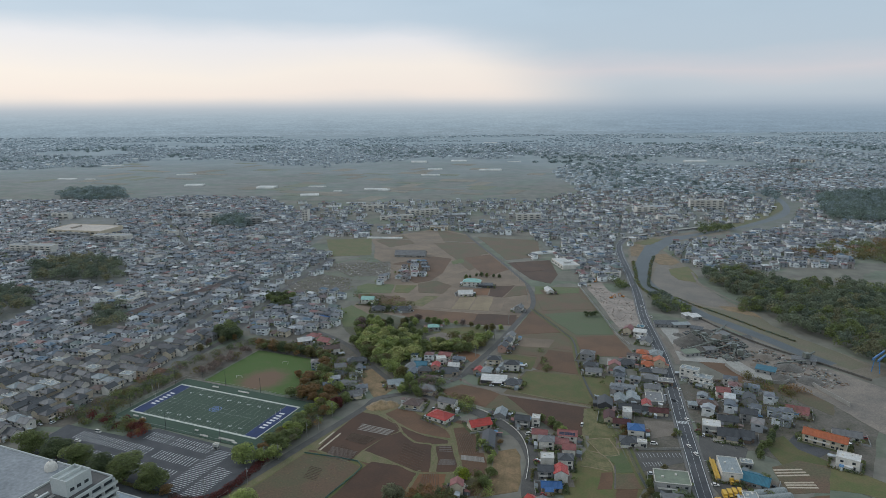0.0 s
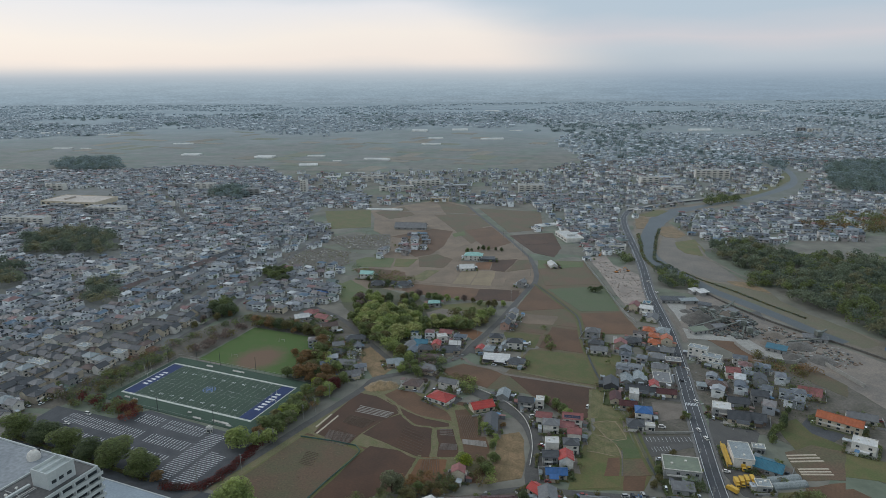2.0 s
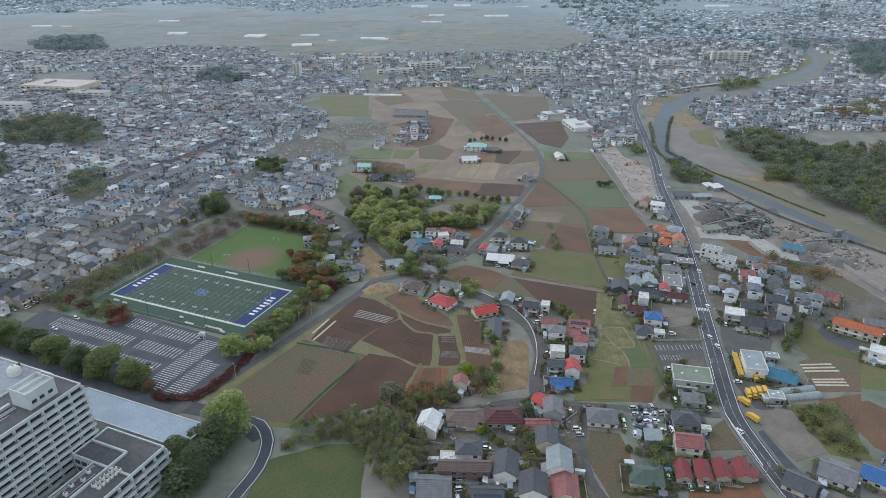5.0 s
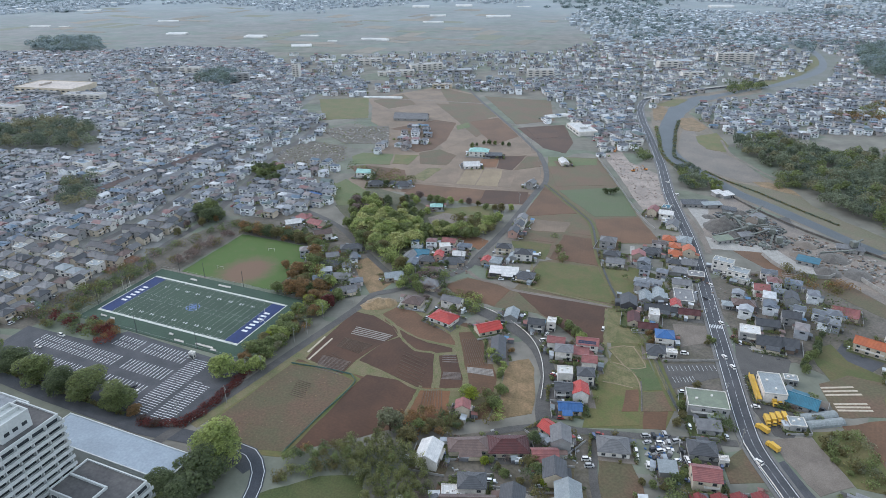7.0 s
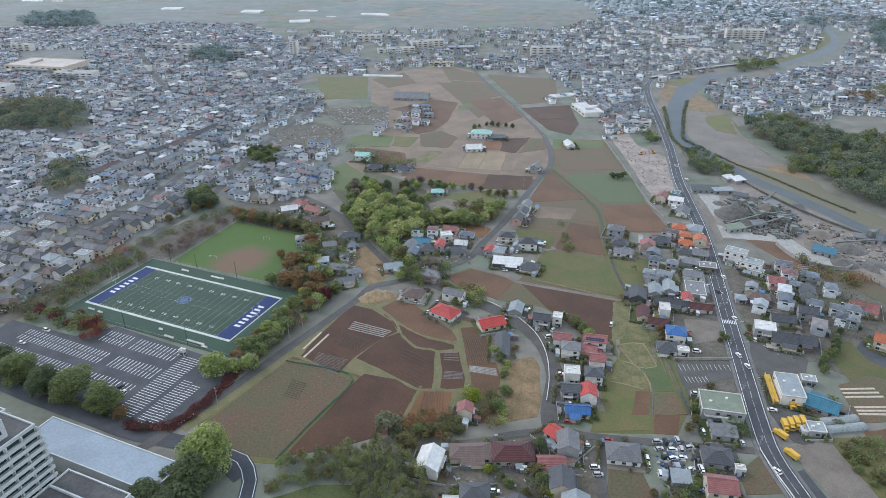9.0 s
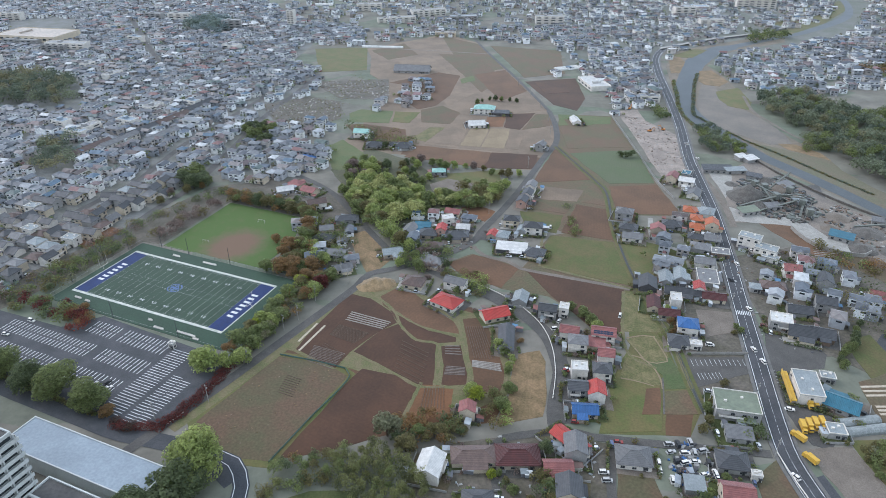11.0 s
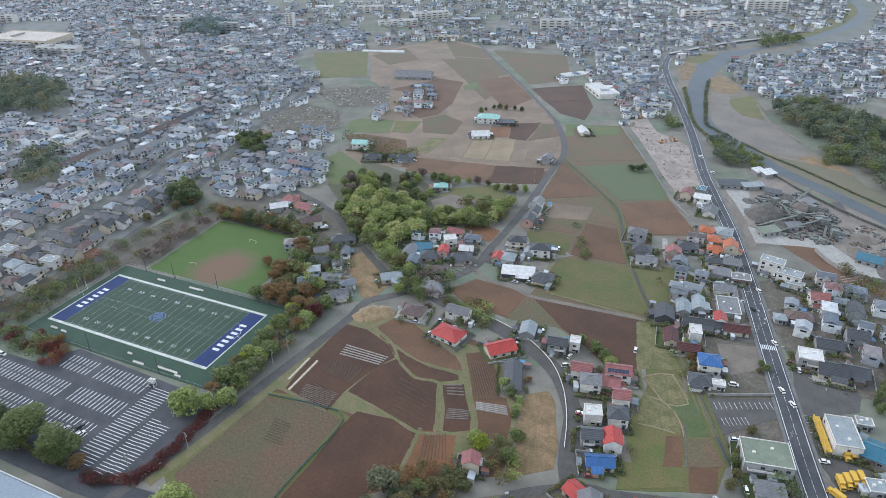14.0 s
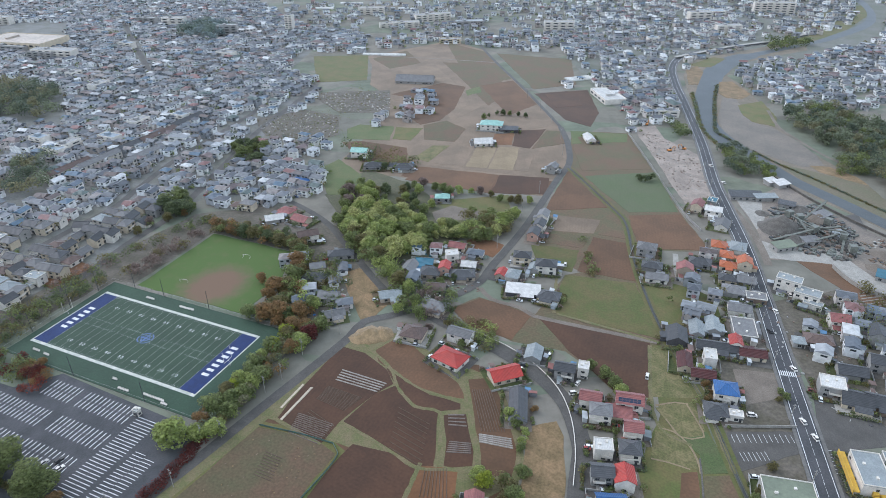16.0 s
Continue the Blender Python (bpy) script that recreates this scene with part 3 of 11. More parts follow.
# ---- land: plots, from near to far ----
area("plough_land", [(-116.5, 341.5), (-87.2, 396.6), (-66.8, 429.7), (-34.1, 450.2), (-12.4, 435.8), (11.7, 434.4), (29.0, 411.7), (30.5, 390.1), (26.8, 361.5), (19.3, 341.4), (-26.1, 334.8), (-36.5, 331.0), (-61.4, 321.9), (-75.1, 319.1), (-78.6, 317.7), (-106.9, 321.2)], SOIL, "brown tilled land of a terraced slope", "field", -25, z=0.02)
area("plough_land", [(-3.6, 485.0), (14.2, 496.9), (46.0, 479.8), (69.0, 522.2), (79.5, 525.6), (51.7, 562.1), (67.4, 614.2), (97.3, 692.3), (122.9, 589.0), (117.1, 534.2), (112.5, 455.1), (93.5, 409.9), (77.0, 415.3), (67.7, 433.0), (58.0, 445.8), (30.2, 454.3)], SOIL_WEEDY, "weedy brown land between plots", "field", -10, z=0.03)
area("plough_land", [(-102.3, 704.3), (-88.3, 760.0), (-72.1, 883.6), (-120.8, 1089.8), (-4.4, 1186.8), (43.7, 1121.6), (104.5, 799.9), (99.2, 704.9), (83.1, 668.5), (68.2, 639.1), (20.0, 649.5), (-49.9, 677.4), (-78.5, 679.7)], SOIL_PALE, "brown tilled land north of the wood", "field", 60, z=0.04)
area("plough_land", [(113.9, 788.3), (166.4, 782.0), (167.0, 609.0), (170.1, 552.0), (122.8, 554.8), (122.5, 590.7), (98.7, 694.8)], SOIL_WEEDY, "weedy brown land beside a ditch", "field", -10, z=0.05)
area("plough_land", [(66.3, 334.7), (77.2, 365.9), (96.3, 400.4), (104.8, 451.7), (113.7, 451.7), (115.1, 411.4), (115.4, 346.6), (107.0, 332.8)], GRASS, "rough grass land beside a ditch", "field", 10, z=0.06)
area("soil_field", [(-61.3, 449.1), (-48.1, 443.5), (-35.0, 429.9), (-30.9, 419.2), (-38.9, 412.2), (-53.9, 392.6), (-60.1, 379.0), (-84.1, 395.2), (-78.7, 410.6)], SOIL_DARK, "dark brown ploughed field with mulch rows", "field", -25)
area("soil_field", [(-29.7, 418.0), (-19.1, 402.6), (-8.3, 399.6), (-8.7, 381.8), (-9.3, 367.2), (-17.3, 367.2), (-28.9, 375.0), (-39.9, 384.2), (-52.3, 392.6), (-38.9, 412.2)], SOIL_DARK, "dark brown bare ploughed field", "field", -20)
area("soil_field", [(-42.4, 445.9), (-31.2, 457.3), (-24.7, 452.4), (-12.1, 436.8), (1.1, 420.3), (4.3, 411.4), (4.3, 409.0), (-4.5, 410.1), (-17.0, 416.0), (-30.4, 426.4), (-40.0, 436.6)], SOIL, "brown ploughed field beside grass verges", "field", -35)
area("soil_field", [(-35.7, 432.1), (-25.8, 422.6), (-12.7, 411.6), (2.3, 405.5), (2.3, 401.6), (-7.0, 400.4), (-19.2, 404.1), (-28.2, 415.9), (-33.2, 425.6)], SOIL_DARK, "dark brown curved ploughed strip", "field", -35)
area("soil_field", [(-5.6, 397.8), (4.9, 398.7), (6.0, 387.1), (7.8, 375.4), (7.1, 367.4), (-1.6, 366.4), (-5.2, 367.3), (-4.1, 381.9)], SOIL_DARK, "small dark ploughed plot with mulch rows", "field", -10)
area("soil_field", [(6.4, 422.9), (15.2, 423.9), (20.4, 414.7), (23.5, 400.0), (25.3, 387.3), (26.9, 375.6), (23.3, 361.5), (10.4, 362.9), (10.5, 381.4), (8.8, 396.1)], SOIL, "brown furrowed plot with mulch film", "field", 70)
area("soil_field", [(-75.2, 319.8), (-50.1, 372.6), (-45.8, 379.3), (-28.8, 374.5), (-15.2, 368.8), (-23.3, 342.6), (-32.0, 340.7), (-36.5, 331.0), (-61.4, 321.9)], SOIL_DARK, "large dark brown ploughed field", "field", 60)
area("soil_field", [(-118.4, 341.5), (-90.4, 389.3), (-62.8, 381.8), (-52.6, 373.5), (-78.6, 317.7), (-106.9, 321.2)], SOIL_WEEDY, "weedy pale brown fallow field", "field", 60)
area("soil_field", [(-14.6, 367.4), (0.9, 365.1), (-2.0, 341.8), (-21.9, 340.7)], SOIL_RED, "reddish brown furrowed plot", "field", 80)
area("dry_plot", [(32.1, 390.1), (40.1, 392.7), (46.5, 394.2), (48.5, 385.0), (46.1, 361.5), (42.2, 345.4), (19.8, 339.8), (28.3, 361.5)], GRASS_DRY, "dry yellow grass plot beside the lane", "field")
area("meadow", [(77.2, 365.9), (93.3, 394.1), (104.4, 377.6), (99.8, 352.8), (94.6, 335.9), (66.3, 334.7)], GRASS, "green grass plot with yellow patches", "field")
area("dry_plot", [(104.2, 449.6), (111.6, 448.2), (115.8, 410.5), (94.4, 411.4)], GRASS_STRAW, "straw-streaked grass plot beside a ditch", "field")
area("dry_plot", [(96.3, 405.2), (113.1, 407.7), (112.8, 386.5), (101.2, 381.3), (97.0, 393.4)], GRASS_STRAW, "straw-streaked grass plot beside a ditch", "field")
area("meadow", [(107.3, 382.4), (113.3, 382.4), (114.1, 346.6), (99.7, 344.5)], GRASS, "narrow green grass plot", "field")
area("soil_field", [(104.4, 361.4), (111.9, 362.3), (115.3, 354.9), (107.0, 332.8), (96.1, 333.6)], SOIL, "small brown vegetable plot", "field", 80)
area("soil_field", [(-2.0, 485.0), (14.8, 495.7), (44.1, 479.7), (30.3, 455.3), (7.6, 468.0)], SOIL, "brown bare field beside the lane", "field", 20)
area("soil_field", [(47.0, 476.4), (104.4, 453.0), (93.7, 410.6), (77.1, 416.1), (67.8, 433.9), (59.6, 446.8)], SOIL_DARK, "dark brown bare field", "field", -20)
area("meadow", [(69.0, 522.2), (110.9, 512.6), (111.9, 456.0), (58.0, 479.9), (60.8, 501.0)], GRASS, "wide olive green grass field", "field")
area("meadow", [(113.5, 508.8), (130.4, 514.1), (153.9, 501.6), (150.9, 478.4), (120.7, 457.1), (114.5, 462.1)], GRASS, "green grass plot beside houses", "field")
area("soil_field", [(95.3, 688.6), (114.7, 618.3), (67.3, 613.3), (80.9, 651.9)], SOIL, "brown ploughed field", "field", -10)
area("soil_field", [(68.6, 606.7), (105.3, 597.7), (96.6, 576.9), (67.6, 581.8)], SOIL_PALE, "pale brown field", "field", -10)
area("soil_field", [(106.6, 596.0), (121.3, 589.0), (121.1, 568.9), (99.6, 576.1)], SOIL_WEEDY, "weedy brown plot", "field", -10)
area("soil_field", [(65.8, 576.8), (95.2, 573.6), (84.5, 556.1), (61.5, 563.7)], SOIL_WEEDY, "weedy brown plot", "field", -10)
area("soil_field", [(95.7, 572.0), (120.8, 562.5), (117.9, 534.2), (114.7, 513.9), (77.5, 527.0)], SOIL, "brown ploughed field", "field", -10)
area("meadow", [(51.7, 562.1), (82.8, 553.0), (73.7, 525.6), (52.5, 533.8)], GRASS, "grass plot behind houses", "field")
area("soil_field", [(108.0, 742.7), (158.4, 751.5), (166.3, 692.5), (107.5, 689.9)], SOIL_WEEDY, "olive brown field", "field", -10)
area("crop_field", [(107.4, 677.9), (168.5, 686.4), (165.5, 610.9), (128.7, 610.7)], CROP, "dark green crop field", "field", -10)
area("soil_field", [(127.4, 605.1), (166.5, 607.2), (169.8, 553.5), (123.1, 556.3)], SOIL, "brown ploughed field with streaks", "field", -10)
area("meadow", [(112.8, 788.3), (165.6, 778.8), (160.8, 757.4), (108.5, 752.8)], GRASS_LUSH, "bright green grass strip", "field")
area("soil_field", [(-32.9, 775.5), (10.4, 760.1), (93.0, 742.7), (98.2, 704.9), (83.4, 670.8), (-34.7, 704.5), (-41.2, 731.2)], SOIL_PALE, "pale brown ploughed field", "field", 60)
area("soil_field", [(-37.9, 699.4), (82.8, 666.3), (68.4, 641.2), (20.0, 651.6), (-45.1, 677.4)], SOIL, "brown ploughed field beside trees", "field", 60)
area("soil_field", [(-113.0, 1089.7), (-4.4, 1175.5), (41.9, 1114.9), (101.3, 804.9), (63.2, 788.3), (-18.5, 788.3), (-12.6, 873.3), (-66.2, 887.8), (-101.5, 950.7)], SOIL_PALE, "wide brown ploughed field", "field", 60)
area("soil_field", [(-77.2, 1029.2), (-26.2, 1043.3), (27.1, 863.3), (-3.2, 817.0), (-19.5, 904.7)], SOIL_PALE, "pale brown strip of a ploughed field", "field", 60, z=0.18)
area("soil_field", [(-12.8, 1175.6), (41.9, 1114.9), (68.8, 974.8), (30.0, 950.3), (3.5, 1058.0)], SOIL_WEEDY, "weedy brown plot of a wide field", "field", 60, z=0.185)
area("soil_field", [(29.9, 945.5), (70.3, 967.3), (88.9, 873.2), (55.5, 834.9)], SOIL, "brown ploughed plot of a wide field", "field", 60, z=0.188)
area("soil_field", [(-111.7, 1077.1), (-68.4, 1122.5), (-45.2, 1052.3), (-84.0, 1023.6)], SOIL_WEEDY, "weedy plot at the field's far end", "field", 60, z=0.186)
area("soil_field", [(90.2, 915.5), (153.3, 926.5), (150.8, 844.0), (134.1, 799.9), (112.2, 822.2)], SOIL_DARK, "dark ploughed field", "field", -10)
area("soil_field", [(58.8, 1104.8), (104.3, 1088.3), (155.9, 1072.3), (144.0, 949.9), (91.8, 931.3)], SOIL_WEEDY, "weedy field beside a lane", "field", -10)
area("meadow", [(-195.1, 1090.3), (-120.0, 1096.2), (-107.1, 970.4), (-167.6, 960.7)], GRASS, "green allotment field", "field")
area("meadow", [(-117.8, 691.7), (-102.9, 714.8), (-78.5, 679.7), (-80.4, 640.6), (-100.5, 640.5)], GRASS_LUSH, "dark green meadow at a wood", "field")
area("soil_field", [(-106.6, 757.0), (-88.3, 760.0), (-44.5, 742.4), (-41.0, 701.9), (-55.6, 689.4), (-82.3, 710.9)], SOIL, "brown ploughed field behind houses", "field", 60)
area("graveyard", [(-206.6, 822.3), (-160.3, 853.8), (-121.1, 834.9), (-112.5, 778.6), (-131.1, 760.0), (-183.3, 775.3)], YARD_GROUND, "cluttered allotment ground with sheds", "field")
area("graveyard", [(-169.3, 916.1), (-75.8, 927.2), (-68.8, 844.2), (-122.5, 844.2)], YARD_GROUND, "cluttered allotment ground", "field")
area("tan_plot", [(-72.2, 522.6), (-61.6, 529.5), (-52.0, 521.4), (-45.5, 498.9), (-38.7, 490.6), (-48.4, 472.9), (-53.0, 471.3), (-61.9, 494.0)], GRASS_DRY, "tan bare plot between houses", "field")
area("soil_field", [(-261.0, 510.0), (-250.8, 539.0), (-234.0, 530.4), (-247.0, 503.7)], SOIL_RED, "brown vegetable plot beside houses", "field", 67)
area("soil_field", [(7.9, 567.4), (20.5, 571.6), (33.1, 560.4), (24.6, 543.7), (8.4, 555.6)], SOIL_RED, "orange brown small plot", "field", 40)
area("bare_clearing", [(-17.2, 610.0), (-2.5, 621.6), (18.7, 612.1), (14.9, 597.3), (-13.9, 596.2)], GRAVEL, "grey gravel clearing in a wood", "clearing")
area("meadow", [(-32.8, 625.4), (41.8, 641.1), (40.2, 588.6), (-2.3, 584.0), (-26.9, 592.6)], GRASS, "grass glade with a clearing", "field", z=0.06)
area("wood_floor", [(-102.7, 640.5), (-75.2, 691.8), (-30.0, 656.9), (5.8, 588.4), (-2.2, 551.7), (-38.1, 526.2), (-63.3, 555.2)], mat("wood_floor", (0.10, 0.098, 0.058), (0.078, 0.082, 0.046), 0.1, 0.95, 0.5, 8), "shaded floor of a small wood", "ground", z=0.08)
area("soil_field", [(211.0, 401.2), (228.0, 408.3), (228.4, 390.7), (240.6, 374.5), (231.6, 359.6), (208.0, 364.5)], GRASS, "grass plot with low shrubs", "field")
area("soil_field", [(201.5, 369.6), (221.0, 377.2), (237.5, 369.4), (220.7, 341.3), (195.7, 341.4)], SOIL_WEEDY, "brown plot with pale mulch rows", "field", -5)
area("gravel_yard", [(156.5, 325.5), (175.6, 326.7), (179.1, 294.9), (161.3, 289.2), (156.0, 312.0)], GRAVEL, "bare grey-brown gravel yard", "yard")
area("meadow", [(176.5, 330.5), (201.8, 332.3), (199.5, 308.7), (196.8, 289.0), (179.5, 294.1), (176.7, 319.8)], GRASS, "rough grass strip with shrubs", "field")
area("soil_field", [(199.7, 330.3), (220.3, 333.6), (234.4, 310.6), (217.6, 284.7), (203.3, 298.3)], SOIL, "brown ploughed field", "field", -30)
area("meadow", [(215.9, 373.9), (235.7, 373.7), (251.1, 362.1), (263.5, 345.8), (253.6, 330.9), (238.2, 340.9), (214.2, 346.2)], GRASS, "olive grass field with pale rows", "field", -20)
area("yard_ground", [(-9.1, 325.8), (17.8, 331.8), (44.8, 332.5), (69.3, 328.5), (63.9, 299.3), (62.9, 280.2), (66.2, 266.3), (68.4, 252.1), (-12.4, 252.5), (-14.5, 275.3), (-16.9, 301.8)], YARD_GROUND, "grey gravel and earth between old houses", "ground", z=0.07)
area("roadside_ground", [(183.2, 491.9), (209.6, 499.8), (250.6, 512.3), (302.1, 499.4), (327.3, 461.2), (241.7, 336.5), (221.1, 361.3), (198.5, 389.7), (177.0, 389.8), (173.5, 411.3)], YARD_GROUND, "grey-green ground between roadside houses", "ground", z=0.04)
area("roadside_ground", [(128.9, 462.0), (167.9, 491.9), (175.8, 476.4), (163.8, 411.3), (153.1, 361.4), (119.6, 346.5), (120.2, 361.4), (121.6, 411.4)], YARD_GROUND, "grey-green ground between roadside houses", "ground", z=0.042)
area("soil_field", [(195.1, 334.9), (219.4, 339.1), (191.2, 292.2), (190.2, 302.3)], SOIL, "brown ploughed field", "field", -30)
area("soil_field", [(70.2, 317.5), (84.0, 313.8), (85.7, 295.5), (82.9, 266.6), (70.5, 266.6), (65.8, 292.5)], SOIL_WEEDY, "weedy brown vegetable plot", "field", 70)
area("soil_field", [(140.6, 320.1), (145.0, 320.1), (141.6, 297.5), (125.0, 296.8), (126.6, 309.2)], SOIL_WEEDY, "weedy brown plot beside the road", "field", 70)
area("soil_field", [(106.9, 275.3), (136.1, 277.9), (138.0, 267.6), (104.2, 267.1)], SOIL_RED, "reddish furrowed plot", "field", 0)
area("meadow", [(-86.1, 290.4), (-58.5, 302.1), (-39.1, 302.0), (-38.0, 267.9), (-88.2, 268.2)], GRASS_LAWN, "smooth green lawn edged by shrubs", "lawn")
area("soil_field", [(231.2, 528.8), (268.2, 543.7), (282.6, 504.6), (298.2, 470.5), (278.2, 437.2), (257.2, 478.9)], SOIL_WEEDY, "brown plot beside a yard", "field", 20)
area("soil_field", [(220.5, 542.0), (244.1, 549.5), (248.2, 514.9), (257.7, 502.4), (244.7, 479.1), (230.9, 514.8)], SOIL, "brown plot with planted rows", "field", 30)
area("demolition_site", [(175.1, 799.6), (198.8, 803.2), (197.9, 766.0), (209.3, 743.1), (216.7, 724.5), (209.7, 684.8), (205.4, 654.0), (198.7, 637.3), (182.2, 619.3), (175.0, 625.9), (174.8, 662.7), (176.1, 718.7)], RUBBLE, "pinkish bare demolition site with debris", "site")
area("gravel_yard", [(216.3, 635.6), (238.4, 640.9), (266.5, 663.5), (273.4, 624.3), (293.6, 570.9), (323.3, 523.8), (349.9, 472.7), (298.5, 400.9), (286.2, 461.8), (276.9, 490.7), (256.9, 497.5), (243.2, 519.8), (243.3, 538.9), (202.5, 542.2), (211.6, 576.1)], WORKS_GROUND, "sandy bare ground of a gravel works", "yard")
area("apron", [(216.4, 632.9), (233.5, 627.3), (223.4, 597.0), (212.7, 583.0), (214.7, 602.0)], CONCRETE, "pale concrete apron beside the road", "yard", z=0.175)
area("apron", [(209.8, 567.3), (223.6, 554.3), (255.2, 554.1), (256.1, 538.8), (260.1, 520.6), (275.4, 502.6), (275.2, 494.9), (256.9, 497.5), (242.3, 513.4), (242.0, 535.9), (203.2, 544.2)], CONCRETE, "pale concrete yard road", "yard", z=0.178)
area("car_park", [(122.8, 388.5), (154.9, 388.3), (151.2, 376.0), (118.8, 364.9)], LANE, "grey asphalt car park with bays", "car park")
area("forecourt", [(173.4, 414.8), (186.2, 421.1), (196.2, 390.9), (189.5, 380.0), (168.0, 377.5), (157.3, 341.5), (154.7, 359.9)], LANE, "grey asphalt forecourt beside the road", "yard")
area("forecourt", [(166.6, 380.1), (172.7, 377.4), (169.4, 364.7), (183.9, 364.6), (179.0, 339.3), (165.7, 324.8), (158.9, 328.0), (156.9, 340.6)], LANE, "grey asphalt truck yard", "yard")
area("forecourt", [(217.8, 389.1), (235.2, 409.1), (245.9, 409.0), (248.6, 388.8), (229.1, 375.3), (216.3, 379.7)], ASPHALT, "dark asphalt car park of a shop", "car park")
area("gravel_yard", [(141.2, 432.1), (163.8, 429.0), (158.9, 411.3), (137.6, 405.8)], GRAVEL, "pale gravel yard beside the road", "yard")
area("gravel_yard", [(277.4, 603.2), (296.6, 609.0), (284.1, 564.2), (264.4, 564.4)], LANE, "grey yard beside a shop", "yard")

area("forecourt", [(148.2, 308.2), (155.6, 311.1), (159.8, 284.3), (152.8, 277.8), (148.8, 282.2)], ASPHALT, "dark asphalt strip beside the main road", "yard")
area("field_margin", [(-123.0, 342.0), (-92.0, 393.5), (-61.0, 386.0), (-48.5, 375.0), (-76.0, 314.0), (-108.0, 317.0)], GRASS, "rough green margin round a fallow field", "field", z=0.085)
area("field_margin", [(-90.5, 396.0), (-62.0, 455.5), (-32.0, 461.0), (-10.0, 441.0), (13.0, 428.0), (22.0, 420.0), (29.5, 386.0), (29.0, 362.0), (-6.0, 338.0), (-30.0, 338.0), (-46.0, 377.0)], VERGE, "olive grass margin between ploughed terraces", "field", z=0.088)

# plots round the farm in the middle fields
area("soil_field", [(37.8, 778.5), (57.8, 782.8), (52.4, 750.2), (34.3, 751.1)], SOIL_RED, "orange brown strip of soil", "field", 60, z=0.19)
area("soil_field", [(59.7, 789.3), (88.9, 792.5), (68.2, 740.6), (52.6, 748.2)], SOIL_DARK, "dark ploughed square field", "field", 60, z=0.196)
area("soil_field", [(89.2, 789.3), (105.8, 787.1), (103.2, 754.2), (69.5, 739.6)], SOIL_WEEDY, "weedy field beside the lane", "field", 60, z=0.202)
area("soil_field", [(20.1, 746.2), (38.1, 744.3), (27.0, 694.4), (9.0, 697.7)], SOIL_TAN, "pale tan harvested field", "field", 60, z=0.19)
area("soil_field", [(39.5, 744.4), (58.7, 742.5), (48.9, 689.6), (28.3, 693.6)], SOIL_TAN, "tan harvested field", "field", 60, z=0.196)
area("soil_field", [(60.0, 741.5), (72.2, 738.7), (61.6, 686.4), (50.1, 689.6)], SOIL_PALE, "pale brown harvested field", "field", 60, z=0.202)
area("soil_field", [(-4.2, 748.1), (18.0, 746.2), (7.1, 697.7), (-21.8, 706.1)], SOIL_PALE, "brown tilled field", "field", 60, z=0.19)
area("soil_field", [(-21.0, 748.1), (-5.3, 748.1), (-23.8, 707.8), (-37.5, 716.5)], GRASS_STRAW, "yellowish strip of stubble", "field", 60, z=0.196)
area("soil_field", [(37.1, 679.9), (77.9, 673.8), (70.3, 641.4), (27.9, 644.0)], SOIL_DARK, "dark ploughed field beside the lane", "field", 60, z=0.19)
area("soil_field", [(-29.9, 697.6), (35.8, 679.9), (26.1, 644.0), (-41.2, 670.3)], SOIL, "brown ploughed field beside trees", "field", 60, z=0.196)
area("meadow", [(-106.6, 793.5), (-95.6, 807.0), (-60.9, 800.2), (-62.1, 761.9), (-103.4, 765.9)], GRASS_LUSH, "green field beside houses", "field", 60, z=0.19)
area("meadow", [(-58.5, 799.1), (-32.1, 795.8), (-42.1, 761.9), (-59.6, 766.0)], GRASS, "green field", "field", 60, z=0.196)
area("soil_field", [(-31.7, 804.7), (-8.5, 818.6), (10.4, 793.6), (-0.8, 758.0), (-29.3, 764.0)], SOIL_WEEDY, "weedy plot beside a farm", "field", 60, z=0.186)
area("meadow", [(12.3, 925.3), (28.5, 940.7), (30.4, 919.2), (13.7, 904.5)], GRASS_LUSH, "small bright green crop patch", "field", 60, z=0.21)
area("soil_field", [(-73.9, 910.6), (-14.4, 956.8), (12.5, 940.7), (-0.8, 855.4), (-16.1, 818.6), (-34.9, 807.0), (-47.6, 830.5), (-25.7, 882.1)], SOIL, "brown tilled plot behind houses", "field", 60, z=0.186)
area("soil_field", [(-15.9, 1056.0), (37.8, 1045.8), (64.6, 925.1), (35.9, 868.5), (12.7, 956.7)], SOIL_WEEDY, "weedy brown plot of a wide field", "field", 60, z=0.187)
area("soil_field", [(102.0, 910.2), (137.3, 917.5), (137.7, 868.3), (108.4, 861.8)], SOIL_DARK, "dark ploughed field", "field", -10, z=0.19)
road("farm_track", [(-129.4, 1100.6), (-78.5, 1087.3), (-21.3, 1074.4), (55.1, 1053.6)], 3.0, "pale earth track across fields", 0.215, GRAVEL)
road("farm_track", [(90.3, 913.1), (116.2, 920.5), (154.2, 927.9)], 2.6, "pale earth track across fields", 0.215, GRAVEL)

